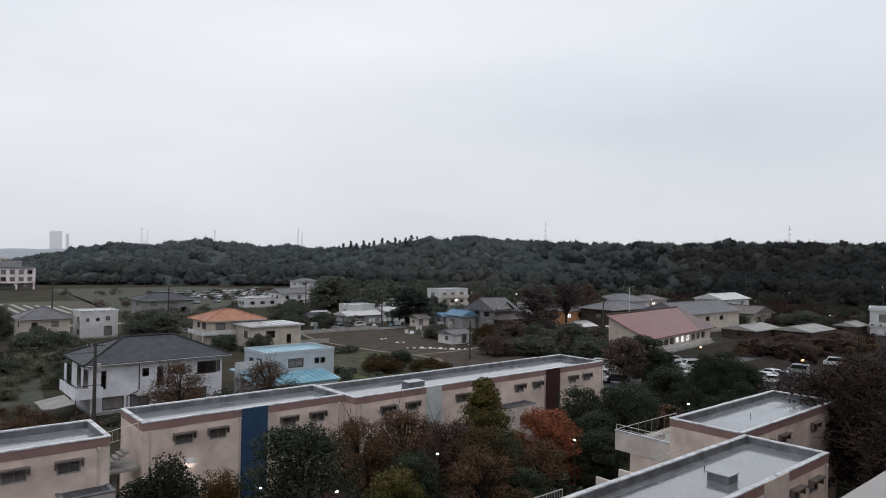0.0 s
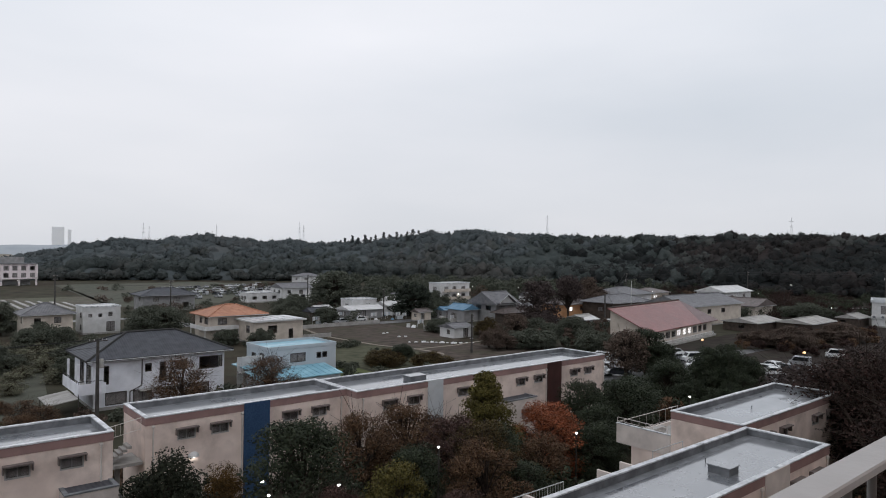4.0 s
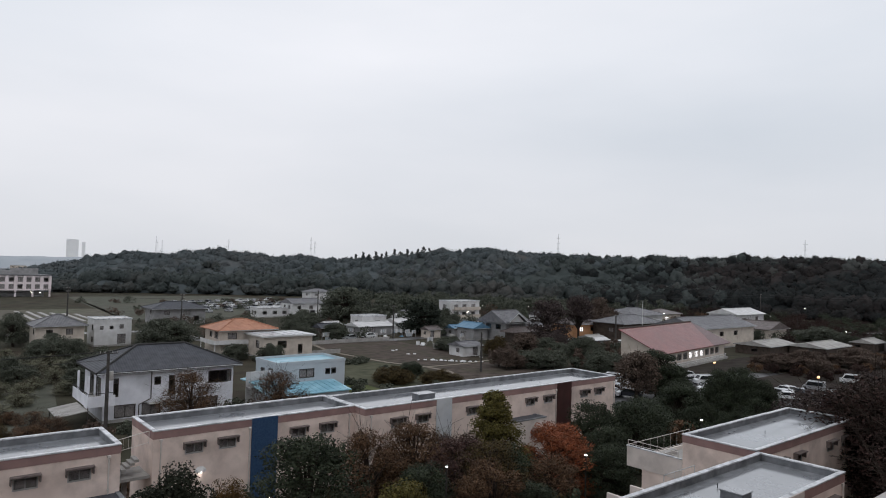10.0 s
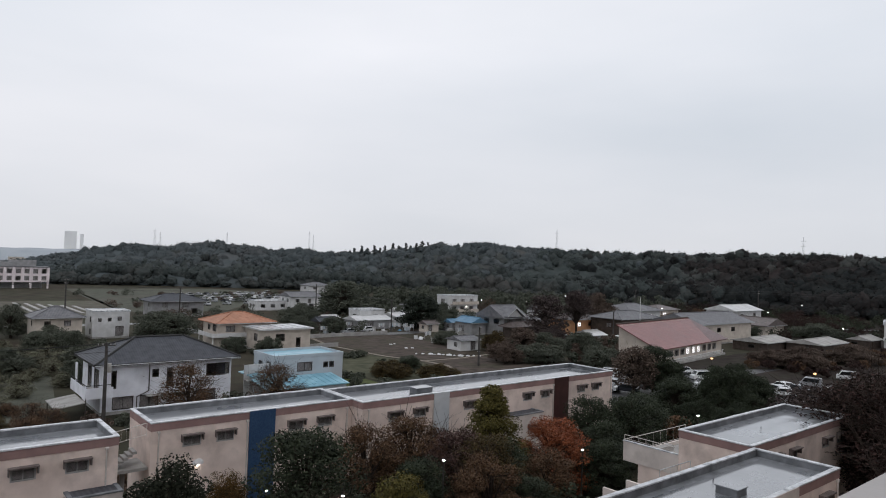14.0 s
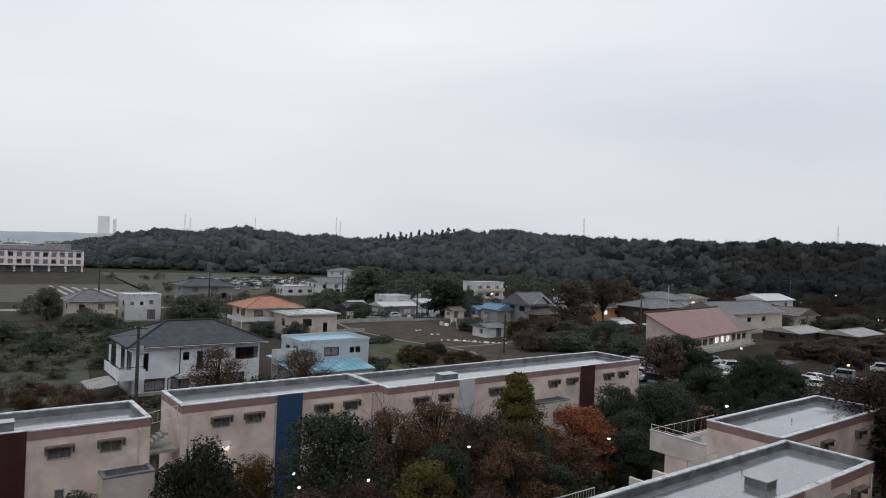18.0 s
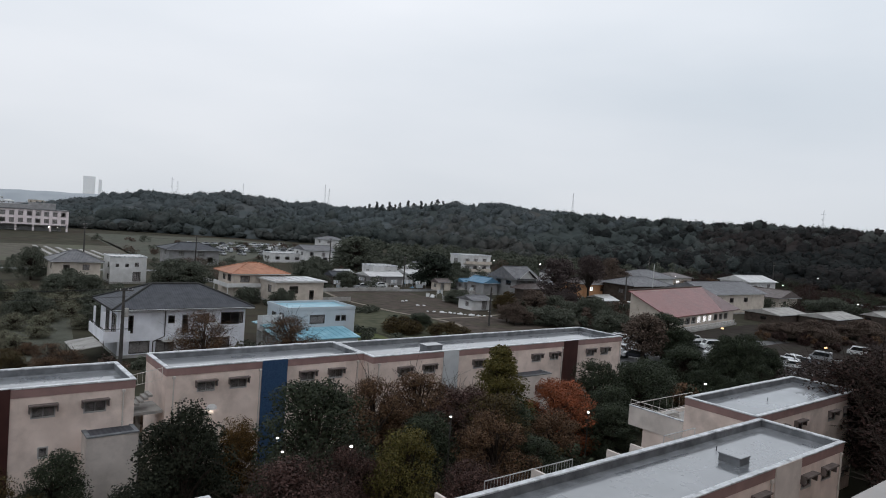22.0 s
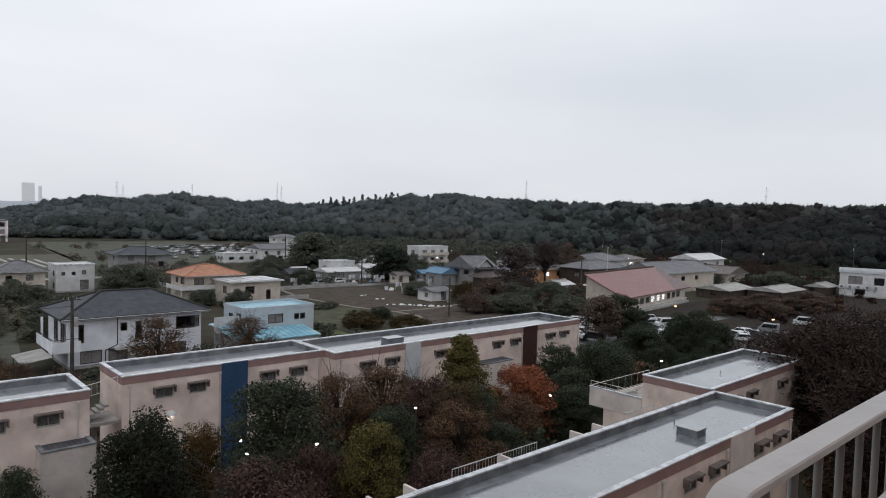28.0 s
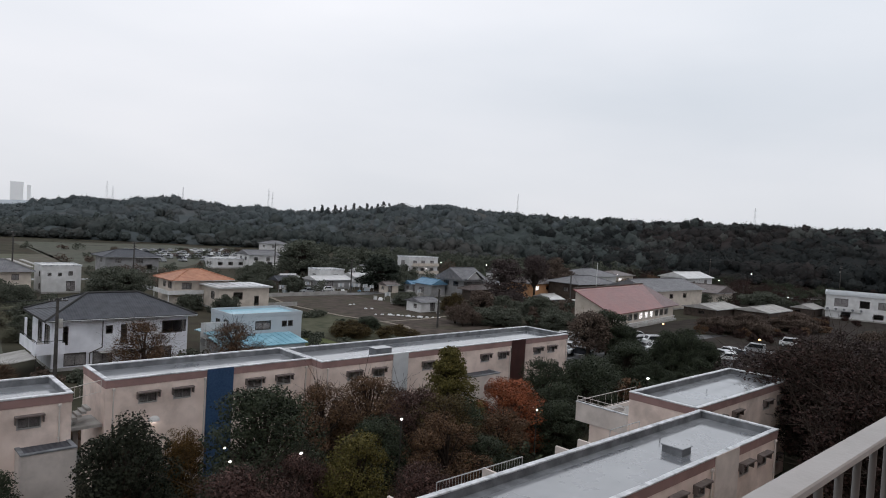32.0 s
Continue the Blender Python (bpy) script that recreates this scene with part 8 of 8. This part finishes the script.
# ---- distant town, masts and hills ----
for i in range(150):
    b = -36 + (i * 0.618034 % 1.0) * 47
    r = 430 + (i * 0.754877 % 1.0) * 660
    x, y = r * math.sin(radians(b)), r * math.cos(radians(b))
    if b > 3 and r < 620 or -5 < x < 70 and 380 < y < 430 or (-115 < x < -35 and 355 < y < 400):
        continue
    w, d, hgt = rc.uniform(9, 18), rc.uniform(8, 12), rc.choice((5.5, 5.8, 6.2, 6.5, 9.0, 11.0))
    t = thing("town_house", x, y, 0, "small house in the distant town, walls partly paled for haze", "house", "distant town houses")
    part("wall", boxes((0, 0, 0, w, d, hgt)), M[rc.choice(("wall_white", "far_wall", "wall_beige", "far_wall"))], t)
    if hgt > 8:
        part("roof", boxes((-0.2, -0.2, hgt, w + 0.2, d + 0.2, hgt + 0.5)), M["white_roof"], t)
    else:
        bm, caps = hip_roof(w, d, hgt, 2.2, 0.6, "x" if w > d else "y", i % 3 == 0)
        caps.free()
        part("roof", bm, M[rc.choice(("tile_grey", "tile_brown", "tile_mauve", "white_roof"))], t)
    for k in range(3):
        part("window", boxes((1.0 + k * (w - 3) / 2, -0.06, hgt - 2.2, 2.4 + k * (w - 3) / 2, -0.002, hgt - 1.1)), M["car_glass"], t)


def tower_block(b, r, w, d, hgt, floors):
    x, y = r * math.sin(radians(b)), r * math.cos(radians(b))
    t = thing("tower_block", x, y, 0, "high-rise tower paled to stand for mist", "tower block", "distant towers", turn=-b)
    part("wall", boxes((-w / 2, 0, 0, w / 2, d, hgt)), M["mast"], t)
    for k in range(floors):
        part("window_band", boxes((-w / 2 + 1, -0.2, (k + 0.4) * hgt / floors, w / 2 - 1, -0.01, (k + 0.75) * hgt / floors)), M["mast"], t)


tower_block(10.2, 2400, 34, 20, 84, 12)
tower_block(10.95, 2400, 10, 12, 76, 4)


def lattice_mast(b, elev, r, wide):
    x, y = r * math.sin(radians(b)), r * math.cos(radians(b))
    g = 0.0
    hgt = 20 + r * math.tan(radians(elev)) - g
    t = thing("pylon", x, y, g, "slim steel lattice mast beyond the woods", "pylon", "pylons", turn=-b)
    for sx in (-1, 1):
        for sy in (-1, 1):
            bm = bmesh.new()
            rod(bm, (sx * wide, sy * wide, 0), (sx * 0.3, sy * 0.3, hgt), 0.42, 0.25, 4)
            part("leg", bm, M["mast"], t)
    n = 9
    for k in range(n):
        za, zb = hgt * k / n, hgt * (k + 1) / n
        wa, wb = wide + (0.3 - wide) * k / n, wide + (0.3 - wide) * (k + 1) / n
        bm = bmesh.new()
        rod(bm, (-wa, -wa, za), (wb, -wb, zb), 0.2, sides=4)
        rod(bm, (wa, -wa, za), (-wb, -wb, zb), 0.2, sides=4)
        part("brace", bm, M["mast"], t)
    for k in range(3):
        z = hgt * (0.72 + 0.1 * k)
        part("crossarm", boxes((-wide * 1.0, -0.3, z, wide * 1.0, 0.3, z + 0.5)), M["mast"], t)


for b, e, r, w in ((16.03, 2.05, 1300, 3.2), (16.45, 1.75, 1500, 3.2), (21.5, 2.0, 900, 1.2), (28.17, 2.4, 1200, 2.6), (28.5, 2.1, 1200, 2.6), (49.35, 3.25, 1000, 2.6), (68.2, 2.95, 1000, 3.2), (1.35, 1.2, 1800, 3.0), (-23.3, 1.5, 1700, 2.0), (-22.2, 1.3, 1700, 2.0), (-20.8, 1.55, 1700, 2.0), (-25.2, 1.05, 1700, 2.0), (-19.9, 1.3, 1700, 2.0), (-24.4, 1.25, 1700, 2.0)):
    lattice_mast(b, e, r, w)


def hill(name, b0, b1, r, profile, material, label):
    """A long low far ridge along an arc."""
    bm = bmesh.new()
    n = 90
    rows = []
    for i in range(n + 1):
        b = b0 + (b1 - b0) * i / n
        e = float(np.interp(b, [p[0] for p in profile], [p[1] for p in profile]))
        top = max(2.0, 20 + r * math.tan(radians(e))) + noise.noise(Vector((b * 1.7, r * 0.01, 0))) * r * 0.0012 + noise.noise(Vector((b * 6, r * 0.01, 3))) * r * 0.0007
        sx, cy = math.sin(radians(b)), math.cos(radians(b))
        rows.append([bm.verts.new((sx * q, cy * q, z)) for q, z in ((r, 0), (r * 1.02, top * 0.7), (r * 1.05, top), (r * 1.3, 0))])
    for a, b in zip(rows, rows[1:]):
        for k in range(3):
            bm.faces.new((a[k], b[k], b[k + 1], a[k + 1]))
    bmesh.ops.recalc_face_normals(bm, faces=bm.faces)
    for f in bm.faces:
        f.smooth = True
    return tagged(part(name, bm, M[material]), label, "hill", kind="structure")


hill("backdrop_hills", -60, 14, 1150, ((-60, -0.5), (-36, -0.5), (-32.5, -0.05), (-30.5, 0.0), (-28.5, -0.3), (-26.5, -0.05), (-25, -0.1), (-20, -0.15), (-14, 0.1), (-10, -0.1), (0, 0.02), (8, 0.15), (14, 0.3)), "far_hill", "wooded hills on the horizon, haze put into their colour")

hill("backdrop_wooded_hill", -48, -24.6, 800, ((-48, -0.9), (-38, -0.7), (-34.7, -0.3), (-33.3, -0.05), (-31.7, 0.0), (-30, -0.1), (-28.7, -0.2), (-27.4, -0.05), (-26, -0.15), (-24.6, -1.0)), "near_hill", "low wooded hill beyond the town, tinted for haze")
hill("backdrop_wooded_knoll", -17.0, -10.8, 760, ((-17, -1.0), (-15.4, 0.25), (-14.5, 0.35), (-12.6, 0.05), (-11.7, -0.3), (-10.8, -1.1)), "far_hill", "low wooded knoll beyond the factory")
works = thing("warehouse", -434, 900, 0, "long warehouse paled to stand for mist", "warehouse")
part("wall", boxes((0, 0, 0, 132, 30, 19.5)), M["far_wall"], works)
for k in range(6):
    part("window_band", boxes((6 + k * 21, -0.3, 5, 20 + k * 21, -0.01, 9)), M["far_hill"], works)
part("roof_house", boxes((96, 4, 19.51, 124, 26, 25)), M["far_wall"], works)
sign = thing("lit_sign", -160.0, 470.0, 0, "bright white shop sign on a post by the road", "sign")
part("post", boxes((3.8, 0.2, 0, 4.2, 0.6, 13.9)), M["steel"], sign)
part("panel", boxes((2.2, 0, 13.9, 5.8, 0.5, 15.2), bevel=0.05), M["panel_glow"], sign, "glowing white sign panel")
